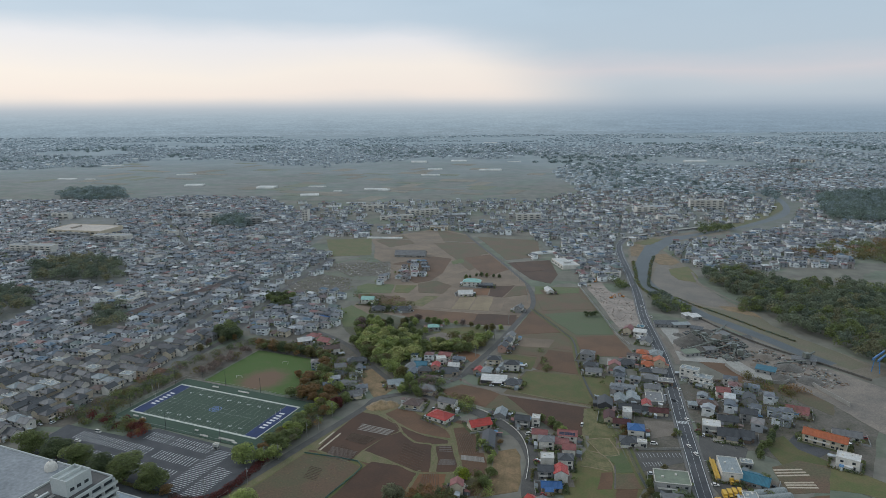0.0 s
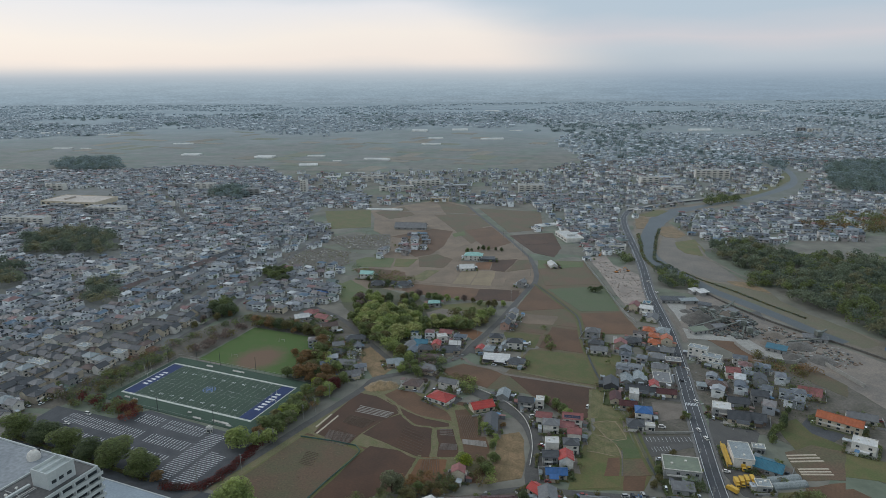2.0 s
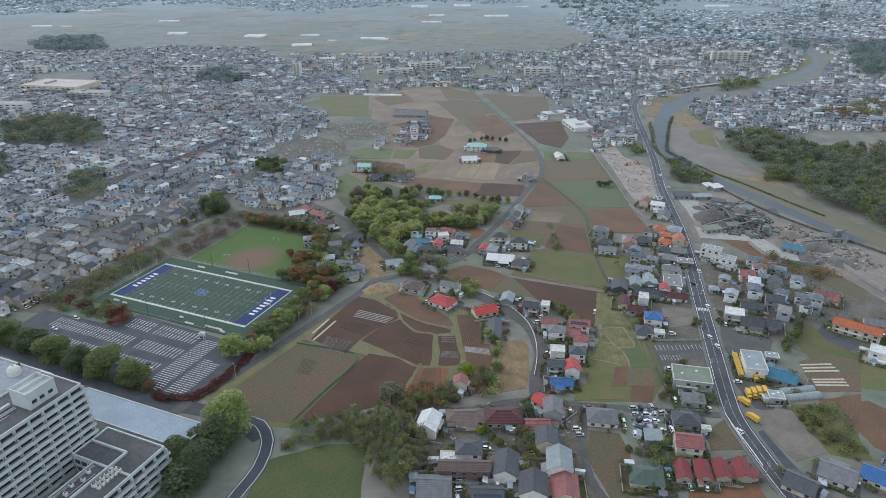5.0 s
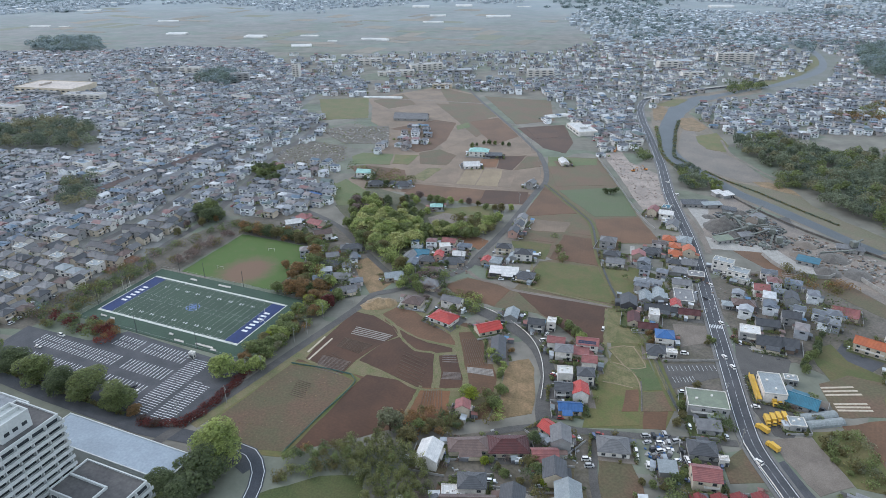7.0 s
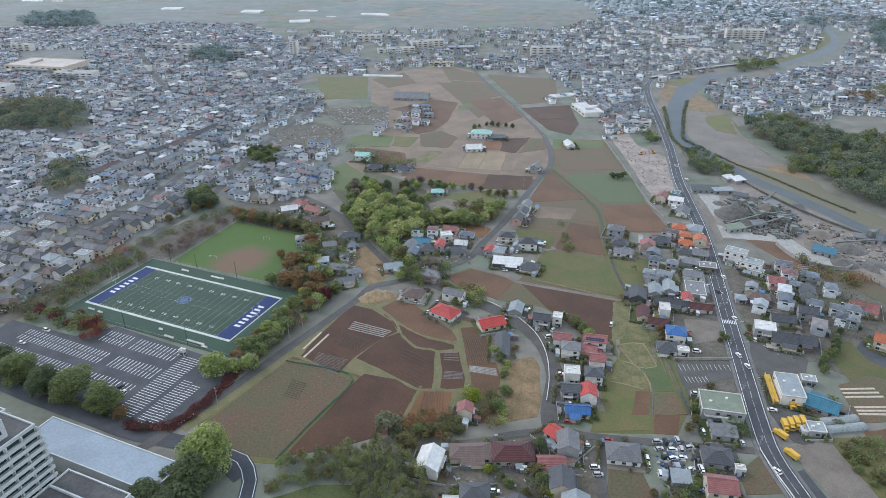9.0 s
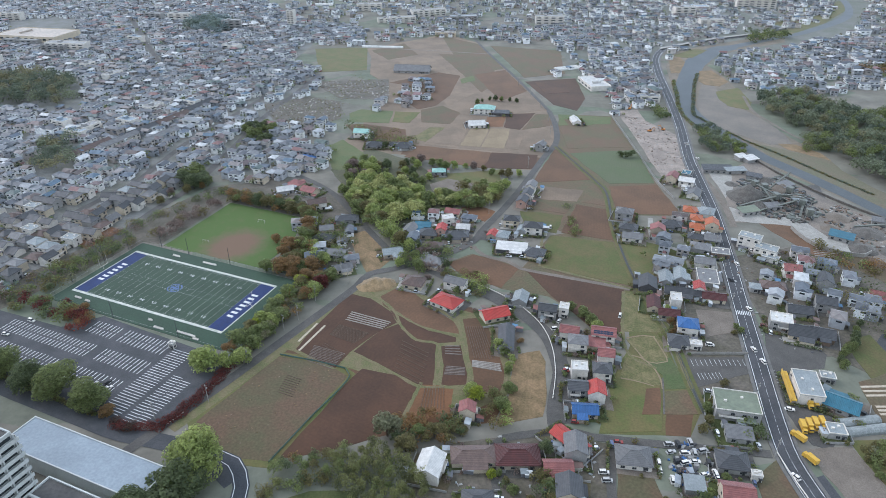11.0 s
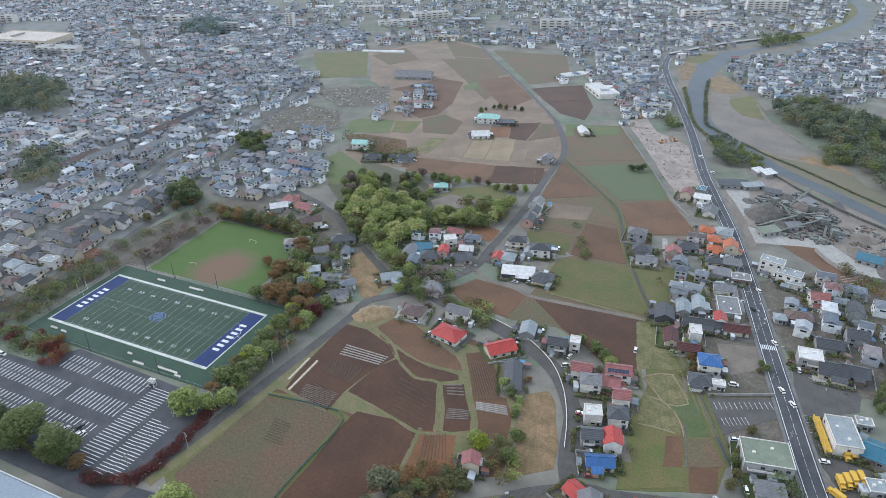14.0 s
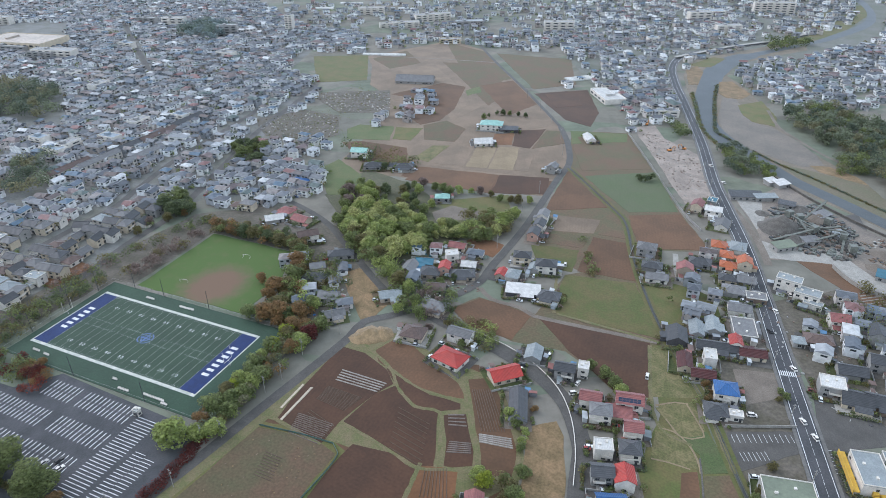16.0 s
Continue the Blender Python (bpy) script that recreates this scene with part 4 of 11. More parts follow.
# plots and paths between the lane houses and the ditch
area("meadow", [(99.1, 386.4), (113.4, 388.2), (116.1, 364.6), (104.5, 363.9), (106.0, 374.5)], GRASS_DEEP, "dark green grass beside a ditch", "field", z=0.19)
area("meadow", [(94.6, 403.7), (109.9, 406.1), (111.1, 385.8), (101.1, 384.3)], GRASS_STRAW, "straw-streaked triangular plot", "field", z=0.196)
area("meadow", [(90.7, 389.0), (99.9, 385.7), (103.9, 372.5), (102.4, 366.3), (83.7, 371.4)], GRASS_STRAW, "straw-streaked plot beside houses", "field", z=0.202)
area("soil_field", [(95.2, 364.4), (102.0, 365.1), (97.1, 346.7), (88.6, 346.6)], SOIL, "small brown vegetable plot", "field", 80, z=0.208)
area("soil_field", [(104.1, 362.7), (116.1, 363.4), (115.1, 346.9), (99.4, 346.7)], SOIL_WEEDY, "weedy brown plot beside a ditch", "field", 80, z=0.214)
v, f = ribbon(smooth_line([(95.0, 405.2), (104.9, 407.2), (110.7, 406.1)], 3), 1.0, 0.225)
thing("grass_verge", 0, 0, 0, "dry straw along a plot's edge", "verge", "", "structure", 0, mesh_of("grass_verge", v, f, SOIL_TAN))
v, f = ribbon(smooth_line([(109.9, 406.1), (111.5, 393.5), (111.4, 385.1), (105.6, 383.7), (100.8, 385.0), (97.3, 396.3)], 3), 0.8, 0.226)
thing("grass_verge", 0, 0, 0, "dry straw along a plot's edge", "verge", "", "structure", 0, mesh_of("grass_verge", v, f, SOIL_TAN))
v, f = ribbon(smooth_line([(92.6, 390.5), (98.6, 388.1), (102.7, 381.3), (104.1, 371.6), (103.1, 363.9)], 3), 0.9, 0.227)
thing("grass_verge", 0, 0, 0, "pale trodden path round a plot", "verge", "", "structure", 0, mesh_of("grass_verge", v, f, SOIL_TAN))
v, f = ribbon(smooth_line([(84.4, 372.3), (91.7, 369.9), (99.5, 366.3)], 3), 0.8, 0.228)
thing("grass_verge", 0, 0, 0, "dry straw along a plot's edge", "verge", "", "structure", 0, mesh_of("grass_verge", v, f, SOIL_TAN))
v, f = ribbon(smooth_line([(105.4, 372.5), (103.1, 362.4), (98.9, 346.7)], 3), 0.8, 0.229)
thing("grass_verge", 0, 0, 0, "narrow dark drain between plots", "verge", "", "structure", 0, mesh_of("grass_verge", v, f, DARK_GRAVEL))
v, f = ribbon(smooth_line([(-128.2, 336.4), (-110.1, 363.2), (-87.1, 400.1), (-68.3, 429.9), (-53.2, 454.8)], 3), 5.5, 0.1)
thing("grass_verge", 0, 0, 0, "rough grassy verge along the lane", "verge", "", "structure", 0, mesh_of("grass_verge", v, f, VERGE))

# ---- open country beyond the suburb: long plots side by side ----
pr = random.Random(91)
# far copies of soil and grass, greyed and paled to carry distance haze
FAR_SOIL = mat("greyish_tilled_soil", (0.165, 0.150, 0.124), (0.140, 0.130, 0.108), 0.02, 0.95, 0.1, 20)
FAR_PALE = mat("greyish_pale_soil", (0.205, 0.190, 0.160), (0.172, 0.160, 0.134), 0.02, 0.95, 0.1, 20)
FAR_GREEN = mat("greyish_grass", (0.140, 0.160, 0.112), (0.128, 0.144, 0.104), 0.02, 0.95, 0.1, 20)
for k in range(64):
    y = 1480 + 1150 * pr.random() ** 1.2
    x = pr.uniform(-0.62, 0.16) * y
    if x < -280 and y < 1660:
        continue
    w, d, turn = pr.uniform(50, 130), pr.uniform(22, 60), radians(-22.7 + pr.choice((0, 0, 90)) + pr.gauss(0, 3))
    c, t = math.cos(turn), math.sin(turn)
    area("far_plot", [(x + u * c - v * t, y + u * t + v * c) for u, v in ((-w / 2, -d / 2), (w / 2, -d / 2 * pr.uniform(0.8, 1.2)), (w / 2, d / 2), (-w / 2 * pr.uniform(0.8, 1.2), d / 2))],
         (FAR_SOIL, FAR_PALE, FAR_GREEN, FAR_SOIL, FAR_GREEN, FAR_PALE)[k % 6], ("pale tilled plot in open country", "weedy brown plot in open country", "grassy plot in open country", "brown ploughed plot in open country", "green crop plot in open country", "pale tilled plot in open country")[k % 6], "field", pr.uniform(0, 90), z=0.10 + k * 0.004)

# ---- river ----
RIVER_BED = [(310.3, 1059.7), (279.4, 979.2), (258.6, 880.1), (243.3, 808.5), (238.2, 764.2), (241.4, 732.1), (253.6, 692.8), (264.9, 658.8), (278.3, 634.9), (289.6, 610.5), (300.1, 588.0), (319.4, 548.6), (340.1, 498.2), (372.2, 512.7), (352.7, 563.5), (335.9, 600.0), (328.9, 634.8), (330.2, 664.9), (327.0, 688.5), (323.0, 712.3), (317.3, 747.4), (319.3, 789.8), (324.4, 827.3), (333.3, 890.8), (338.2, 944.0), (335.0, 987.0), (365.3, 1040.0), (419.8, 1078.2), (492.9, 1119.1), (519.8, 1179.9), (444.7, 1142.0), (352.5, 1089.2)]
area("river_bank", RIVER_BED, SAND, "grey gravel and grass river bank", "river bank", z=0.05)
RIVER = [(332.0, 531.6), (319.6, 558.3), (309.0, 588.1), (297.3, 618.6), (287.2, 642.0), (276.2, 667.3), (269.6, 696.2), (263.0, 718.4), (254.3, 757.5), (250.9, 802.9), (268.6, 869.0), (298.4, 944.4), (327.9, 1007.2), (369.7, 1065.5), (421.1, 1102.2), (493.5, 1148.9)] + [(563.9, 1197.1), (691.4, 1324.8), (771.8, 1503.4), (798.0, 1676.9)]
rl = smooth_line(RIVER, 12)
v, f = ribbon(rl, [(11.5 if q.y < 690 else 11.5 + (q.y - 690) * 0.125 if q.y < 790 else 24 if q.y < 1000 else 27 if q.y < 1090 else 15) + 2.5 * math.sin(i * 0.21) for i, q in enumerate(rl)], 0.1335)
thing("river", 0, 0, 0, "grey shallow river between gravel banks", "river", "", "structure", 0, mesh_of("river", v, f, WATER))
area("river_meadow", [(279.3, 706.7), (301.5, 687.2), (315.2, 673.9), (332.1, 668.7), (330.1, 637.1), (337.1, 602.1), (352.7, 563.5), (360.7, 528.1), (340.3, 520.2), (326.1, 559.9), (308.5, 604.2), (296.7, 634.8), (283.6, 668.8)], BANK, "olive grassy river bank", "river bank", z=0.09)
area("gravel_flat", [(297.2, 895.6), (310.6, 890.9), (298.4, 813.9), (313.9, 793.4), (318.8, 763.8), (320.5, 724.2), (316.7, 700.9), (296.2, 698.2), (281.3, 718.4), (266.7, 742.9), (257.2, 776.0), (269.6, 827.6)], FLAT, "wide grey-brown gravel flat beside the river", "river bank", z=0.105)
area("meadow", [(304.7, 868.7), (335.9, 884.0), (329.2, 827.2), (315.6, 800.7), (299.1, 815.8), (297.9, 837.4)], GRASS, "grassy patch on a gravel flat", "river bank", z=0.15)
area("meadow", [(304.7, 1040.7), (350.3, 1082.4), (364.2, 1072.2), (328.8, 1028.1), (312.5, 1031.3)], GRASS, "green river shore", "river bank", z=0.16)
area("sand_bar", [(315.9, 959.9), (332.2, 962.4), (333.7, 909.4), (317.1, 890.9), (301.9, 897.9), (299.5, 914.5)], GRASS_DRY, "tan sand bar beside the river", "river bank", z=0.17)
area("sand_bar", [(293.8, 1016.4), (313.4, 1034.4), (311.6, 1004.4), (287.6, 949.6), (276.5, 949.7)], GRASS_DRY, "tan sand bar beside the river", "river bank", z=0.17)
area("sand_bar", [(303.5, 701.0), (319.0, 698.1), (331.1, 676.5), (331.8, 658.7), (318.8, 671.3), (305.9, 685.8)], GRASS_DRY, "tan dry strip along a river bank", "river bank", z=0.12)
area("meadow", [(469.6, 1125.3), (498.5, 1182.4), (599.9, 1270.9), (715.3, 1444.7), (767.3, 1485.1), (726.4, 1389.6), (596.5, 1228.6)], GRASS, "grassy river meadow", "river bank", z=0.1)
area("meadow", [(528.1, 1250.1), (580.8, 1307.2), (701.5, 1462.3), (745.4, 1503.8), (655.2, 1364.6), (553.5, 1229.1)], GRASS, "grassy river meadow", "river bank", z=0.11)
road("levee_path", [(329.7, 851.5), (319.0, 798.8), (321.5, 763.8), (326.2, 728.7), (333.1, 706.6)], 3.2, "pale gravel levee path above the river", 0.2, GRAVEL)

# ---- roads ----
MAIN = [(153.6, 251.6), (149.5, 270.9), (146.7, 296.7), (145.5, 320.1), (148.8, 341.6), (155.7, 374.5)] + [(169.3, 438.5), (174.7, 462.6), (181.9, 495.8), (194.2, 556.7), (203.0, 616.8), (210.9, 669.0), (230.1, 760.4), (250.9, 883.1), (261.4, 949.6), (281.1, 1033.0), (318.4, 1096.5), (390.5, 1136.2), (459.3, 1167.9)]
road("main_road", MAIN, 9.5, "grey asphalt main road with white lines", 0.24, ASPHALT, True, True, True)
LANE_A = [(-146.6, 318.0), (-132.6, 339.1), (-114.5, 365.9), (-91.5, 402.8), (-72.7, 432.6), (-57.6, 457.5), (-51.5, 471.4)] + [(-34.4, 478.6), (-8.7, 492.6), (13.6, 511.3), (24.1, 533.6), (50.1, 586.9), (83.1, 668.5), (98.7, 704.9), (104.8, 752.8), (104.5, 799.9), (81.6, 926.7), (43.5, 1114.9), (-5.3, 1427.1)]
road("country_lane", [q for q in LANE_A if q[1] > 790], 3.8, "narrow grey lane through the fields", 0.222, LANE)
road("country_lane", [q for q in LANE_A if q[1] < 810], 5.6, "grey asphalt lane through the fields", 0.22, LANE)
road("curved_lane", [(50.6, 341.0), (54.6, 365.2), (55.7, 380.7), (53.2, 404.4), (44.0, 423.2), (32.0, 437.6), (21.3, 448.6)] + [(-1.9, 467.6), (-15.0, 479.3)], 9.0, "curved grey lane with a white guard rail", 0.23, LANE)
road("cross_lane", [(16.0, 325.6), (23.8, 331.7), (51.3, 335.9), (62.8, 332.4), (80.3, 329.8), (106.1, 326.3), (131.6, 323.4), (138.6, 322.4)], 4.5, "narrow grey lane between houses", 0.21, LANE)
road("side_lane", [(71.7, 328.5), (67.1, 311.8), (64.5, 298.5), (64.0, 280.2), (67.1, 268.0), (71.5, 255.1)], 4.0, "narrow grey lane between plots", 0.2, LANE)
road("side_lane", [(17.6, 328.0), (17.9, 305.7), (20.5, 282.3), (27.7, 261.7)], 3.5, "narrow grey lane between houses", 0.2, LANE)
road("side_lane", [(46.7, 334.9), (46.7, 347.6), (53.4, 375.4)], 5.0, "short grey lane", 0.205, LANE)
road("wood_lane", [(-33.5, 488.3), (-39.2, 497.2), (-46.6, 509.6), (-56.1, 526.1), (-69.5, 550.5), (-94.4, 594.0), (-126.6, 627.0), (-149.6, 640.3), (-181.6, 642.2)], 5.0, "grey lane along a wood", 0.2, LANE)
road("forecourt_lane", [(15.2, 506.8), (21.5, 494.6), (37.5, 485.9), (44.8, 477.5), (109.1, 453.5)], 3.2, "pale farm track beside fields", 0.19, GRAVEL)
road("house_lane", [(145.6, 548.9), (139.2, 520.7), (144.4, 509.0), (156.9, 495.6), (158.8, 486.9)], 3.5, "pale concrete lane to houses", 0.2, CONCRETE)
road("drive", [(-109.5, 315.2), (-102.7, 321.9), (-94.2, 317.3), (-87.3, 304.4), (-87.3, 286.7), (-91.9, 272.3), (-97.0, 256.0)], 7.0, "dark asphalt drive curving round trees", 0.2, ASPHALT_NEW, True)
road("campus_road", [(-280.0, 393.3), (-225.3, 366.4), (-201.3, 355.6), (-171.4, 342.8), (-150.5, 334.1), (-125.8, 327.8), (-106.7, 319.8), (-91.1, 306.6)], 9.0, "dark asphalt campus road", 0.18, ASPHALT)
road("suburb_street", [(-261.7, 453.9), (-258.7, 469.6), (-245.2, 492.6), (-235.8, 514.7), (-223.9, 562.0), (-211.0, 600.7), (-205.6, 640.0), (-200.2, 704.1), (-192.9, 791.4), (-176.6, 873.6), (-165.9, 950.9)], 6.5, "grey suburban street", 0.2, LANE)
road("works_road", [(208.6, 626.5), (208.1, 580.9), (204.8, 553.0), (201.1, 534.8)], 5.0, "pale gravel works road", 0.2, GRAVEL)
DITCH = smooth_line([(97.7, 694.8), (118.5, 616.4), (122.5, 590.7), (116.6, 541.3), (113.7, 489.4), (114.9, 447.3), (118.8, 404.7), (117.8, 365.5), (117.8, 346.9)])
db = Build()
for off, w, z, slot in ((0, 1.0, 0.16, 1), (0.75, 0.4, 0.5, 0), (-0.75, 0.4, 0.5, 0), (2.0, 2.0, 0.225, 2), (-2.0, 2.0, 0.225, 2)):
    v, f = ribbon(DITCH, w, z, offset=off)
    db.add(v, f, slot)
thing("ditch", 0, 0, 0, "narrow concrete drainage ditch with grass edges", "ditch", "", "structure", 0, db.mesh("ditch", [mat("mossy_concrete", (0.105, 0.105, 0.085), (0.075, 0.08, 0.06), 0.3, 0.9, 0.3, 8), DARK_METAL, GRASS]))

# ---- vegetation ----
def leaf_cloud(centres, radii, count, size, seed, flat=0.75):
    """Small bent leaf clumps scattered through a set of ellipsoid blobs, denser near their skins."""
    r = np.random.RandomState(seed)
    count, size = int(count * 1.95), size * 0.70
    centres, radii = np.asarray(centres, float), np.asarray(radii, float)
    pick = r.choice(len(centres), count, p=radii ** 2 / np.sum(radii ** 2))
    d = r.normal(size=(count, 3))
    d /= np.linalg.norm(d, axis=1)[:, None]
    d[:, 2] = np.where(d[:, 2] < -0.55, -d[:, 2], d[:, 2])
    rad = radii[pick] * (0.58 + 0.50 * r.rand(count) ** 0.6)
    pos = centres[pick] + d * rad[:, None] * np.array([1, 1, flat])
    nrm = d + np.array([0, 0, 0.55]) + r.normal(scale=0.5, size=(count, 3))
    nrm /= np.linalg.norm(nrm, axis=1)[:, None]
    tan = np.cross(nrm, r.normal(size=(count, 3)))
    tan /= np.linalg.norm(tan, axis=1)[:, None] + 1e-9
    bit = np.cross(nrm, tan)
    s = size * (0.55 + 0.9 * r.rand(count))[:, None]
    v = np.empty((count, 4, 3))
    lift = nrm * s * 0.35
    v[:, 0], v[:, 1], v[:, 2], v[:, 3] = pos + tan * s, pos + bit * s * 0.75 + lift, pos - tan * s * 0.9, pos - bit * s * 0.8 + lift
    o = np.arange(count)[:, None] * 4
    f = np.concatenate([o + np.array([[0, 1, 3]]), o + np.array([[1, 2, 3]])])
    return v.reshape(-1, 3), f


def quick_mesh(name, v, f, mats, slots=None):
    """A mesh from arrays of vertices and of equal-sized faces."""
    me = bpy.data.meshes.new(name)
    n, k = f.shape
    me.vertices.add(len(v))
    me.vertices.foreach_set("co", np.ascontiguousarray(v, dtype=np.float32).ravel())
    me.loops.add(n * k)
    me.loops.foreach_set("vertex_index", np.ascontiguousarray(f, dtype=np.int32).ravel())
    me.polygons.add(n)
    me.polygons.foreach_set("loop_start", np.arange(n, dtype=np.int32) * k)
    for m in (mats if isinstance(mats, (list, tuple)) else [mats]):
        me.materials.append(m)
    if slots is not None:
        me.polygons.foreach_set("material_index", np.asarray(slots, dtype=np.int32))
    me.polygons.foreach_set("use_smooth", np.zeros(n, dtype=bool))
    me.update(calc_edges=True)
    return me


TREES = {}


def tree_meshes(kind, style, seed, fine=1.0):
    """Trunk and crown of a tree 10 m tall: style round, tall, or shrub."""
    r = random.Random(seed)
    b = Build()
    top = {"round": 4.2, "tall": 6.5, "shrub": 1.2}[style]
    b.tube([(0, 0, 0), (0.1, 0.05, top * 0.5), (0.05, 0.1, top)], [0.32, 0.24, 0.17], 7)
    cs, rs = [], []
    n = {"round": 12, "tall": 8, "shrub": 7}[style]
    for i in range(n):
        a = i * 2.4 + r.uniform(-0.4, 0.4)
        if style == "round":
            h, d, rad = (r.uniform(2.4, 3.6), r.uniform(1.8, 2.8), r.uniform(1.4, 1.9)) if i < 4 else (r.uniform(4.4, 7.4), r.uniform(0.9, 2.5), r.uniform(1.5, 2.2))
        elif style == "tall":
            h, d, rad = 3.2 + 6.0 * i / n, r.uniform(0.3, 1.3) * (1.25 - i / n), 2.0 - 1.15 * i / n
        else:
            h, d, rad = r.uniform(2.0, 6.2), r.uniform(1.0, 3.2), r.uniform(1.8, 2.6)
        c = (math.cos(a) * d, math.sin(a) * d, h)
        b.tube([(0.05, 0.1, top * (0.45 + 0.5 * i / n)), (c[0] * 0.5, c[1] * 0.5, h - rad * 0.5), (c[0] * 0.9, c[1] * 0.9, h)], [0.13, 0.08, 0.03], 5)
        cs.append(c)
        rs.append(rad * 1.12)
    cs.append((0, 0, {"round": 8.0, "tall": 9.0, "shrub": 6.5}[style]))
    rs.append({"round": 1.9, "tall": 0.9, "shrub": 2.2}[style])
    v, f = leaf_cloud(cs, rs, int(560 * fine * fine), 0.64 / fine ** 0.9, seed, 0.8)
    return b.mesh("trunk", BARK), quick_mesh("crown", v, f, LEAF[kind])


TREE_LABEL = {
    "deep": "dark evergreen tree with a dense uneven crown", "mid": "green broadleaf tree with a full crown", "bright": "tree in fresh bright green spring leaf",
    "spring": "tree in pale yellow-green spring leaf", "lime": "vivid yellow-green tree in new leaf", "olive": "olive green tree with a loose crown", "rust": "rust brown tree in reddish young leaf",
    "red": "crimson leaved ornamental tree", "bare": "greyish budding tree with thin twigs", "reed": "grey-green feathery tree with a loose crown",
}


def tree(p, height=9.0, kind="mid", style="round", group="", wide=1.0):
    r = random.Random(int(p[0] * 31 + p[1] * 17))
    fine = 2.3 if height > 14.5 and p[1] < 420 else 1.0
    key = (kind, style, r.randrange(3), fine)
    if key not in TREES:
        TREES[key] = tree_meshes(kind, style, sum(map(ord, kind + style)) + key[2] * 77, fine)
    k = height / 10
    ob = thing("shrub" if style == "shrub" else "tree", p[0], p[1], r.uniform(0, 360), TREE_LABEL[kind] if style != "shrub" else TREE_LABEL[kind].replace("tree", "shrub"), "shrub" if style == "shrub" else "tree", group)
    ob.scale = (k * wide * r.uniform(0.9, 1.15), k * wide * r.uniform(0.9, 1.15), k)
    part("trunk", TREES[key][0], ob)
    part("crown", TREES[key][1], ob)
    return ob


def tree_row(pts, gap, height, kinds, style="round", group="", jitter=1.5, wide=1.0):
    r = random.Random(int(abs(pts[0][0]) * 7 + len(pts)))
    line = smooth_line(pts, gap)
    for q in line:
        tree((q.x + r.uniform(-jitter, jitter), q.y + r.uniform(-jitter, jitter)), height * r.uniform(0.75, 1.25), r.choice(kinds), style, group, wide)


def tree_patch(poly, gap, height, kinds, style="round", group="", wide=1.0):
    """Trees scattered over a plot."""
    r = random.Random(int(abs(poly[0][0]) * 7 + len(poly)))
    xs, ys = [p[0] for p in poly], [p[1] for p in poly]
    y = min(ys)
    while y < max(ys):
        x = min(xs) + r.uniform(0, gap)
        while x < max(xs):
            q = (x + r.uniform(-0.35, 0.35) * gap, y + r.uniform(-0.35, 0.35) * gap)
            if inside(q, poly):
                tree(q, height * r.uniform(0.7, 1.25), r.choice(kinds), style, group, wide)
            x += gap
        y += gap


def thicket(name, label, poly, gap, height, kinds, seed, clumps=60, size=1.1, category="trees", plume=0.8):
    """A wood or shrubbery too dense to count: trunks and leaf clumps in one mesh."""
    r = random.Random(seed)
    xs, ys = [p[0] for p in poly], [p[1] for p in poly]
    vs, fs, slots, o = [], [], [], 0
    y = min(ys)
    while y < max(ys):
        x = min(xs) + r.uniform(0, gap)
        while x < max(xs):
            q = (x + r.uniform(-0.45, 0.45) * gap, y + r.uniform(-0.45, 0.45) * gap)
            if inside(q, poly):
                h = height * r.uniform(0.6, 1.3)
                w = gap * r.uniform(0.5, 0.8)
                cs = [(q[0] + r.uniform(-0.5, 0.5) * w, q[1] + r.uniform(-0.5, 0.5) * w, h * r.uniform(0.45, 0.8)) for _ in range(4)]
                v, f = leaf_cloud(cs, [w * r.uniform(0.55, 0.85) for _ in cs], clumps, size, r.randrange(99999), plume)
                vs.append(v)
                fs.append(f + o)
                slots.append(np.full(len(f), r.randrange(len(kinds))))
                o += len(v)
            x += gap
        y += gap
    me = quick_mesh(name, np.concatenate(vs), np.concatenate(fs), [LEAF[k] for k in kinds], np.concatenate(slots))
    return thing(name, 0, 0, 0, label, category, "", "stuff", 0, me)


def hedge(name, label, pts, width, height, kinds, seed, size=0.5, per=9):
    """A line of shrubs grown together."""
    r = random.Random(seed)
    line = smooth_line(pts, max(1.5, width * 0.5))
    vs, fs, slots, o = [], [], [], 0
    for q in line:
        cs = [(q.x + r.uniform(-0.3, 0.3) * width, q.y + r.uniform(-0.3, 0.3) * width, height * r.uniform(0.35, 0.62)) for _ in range(2)]
        v, f = leaf_cloud(cs, [width * r.uniform(0.42, 0.65) for _ in cs], per * 3, size, r.randrange(99999), min(1.2, height / width * 0.7))
        vs.append(v)
        fs.append(f + o)
        slots.append(np.full(len(f), r.randrange(len(kinds))))
        o += len(v)
    me = quick_mesh(name, np.concatenate(vs), np.concatenate(fs), [LEAF[k] for k in kinds], np.concatenate(slots))
    return thing(name, 0, 0, 0, label, "hedge", "", "stuff", 0, me)


# ---- houses ----
CACHE = {}


def window_mesh(w, h):
    key = ("window", w, h)
    if key not in CACHE:
        b = Build()
        b.box(-w / 2 - 0.08, -0.10, -0.08, w / 2 + 0.08, 0.0, h + 0.08, 0)
        b.box(-w / 2, -0.13, 0, -0.03, -0.101, h, 1)
        b.box(0.03, -0.13, 0, w / 2, -0.101, h, 1)
        CACHE[key] = b.mesh("window", [STEEL, GLASS])
    return CACHE[key]


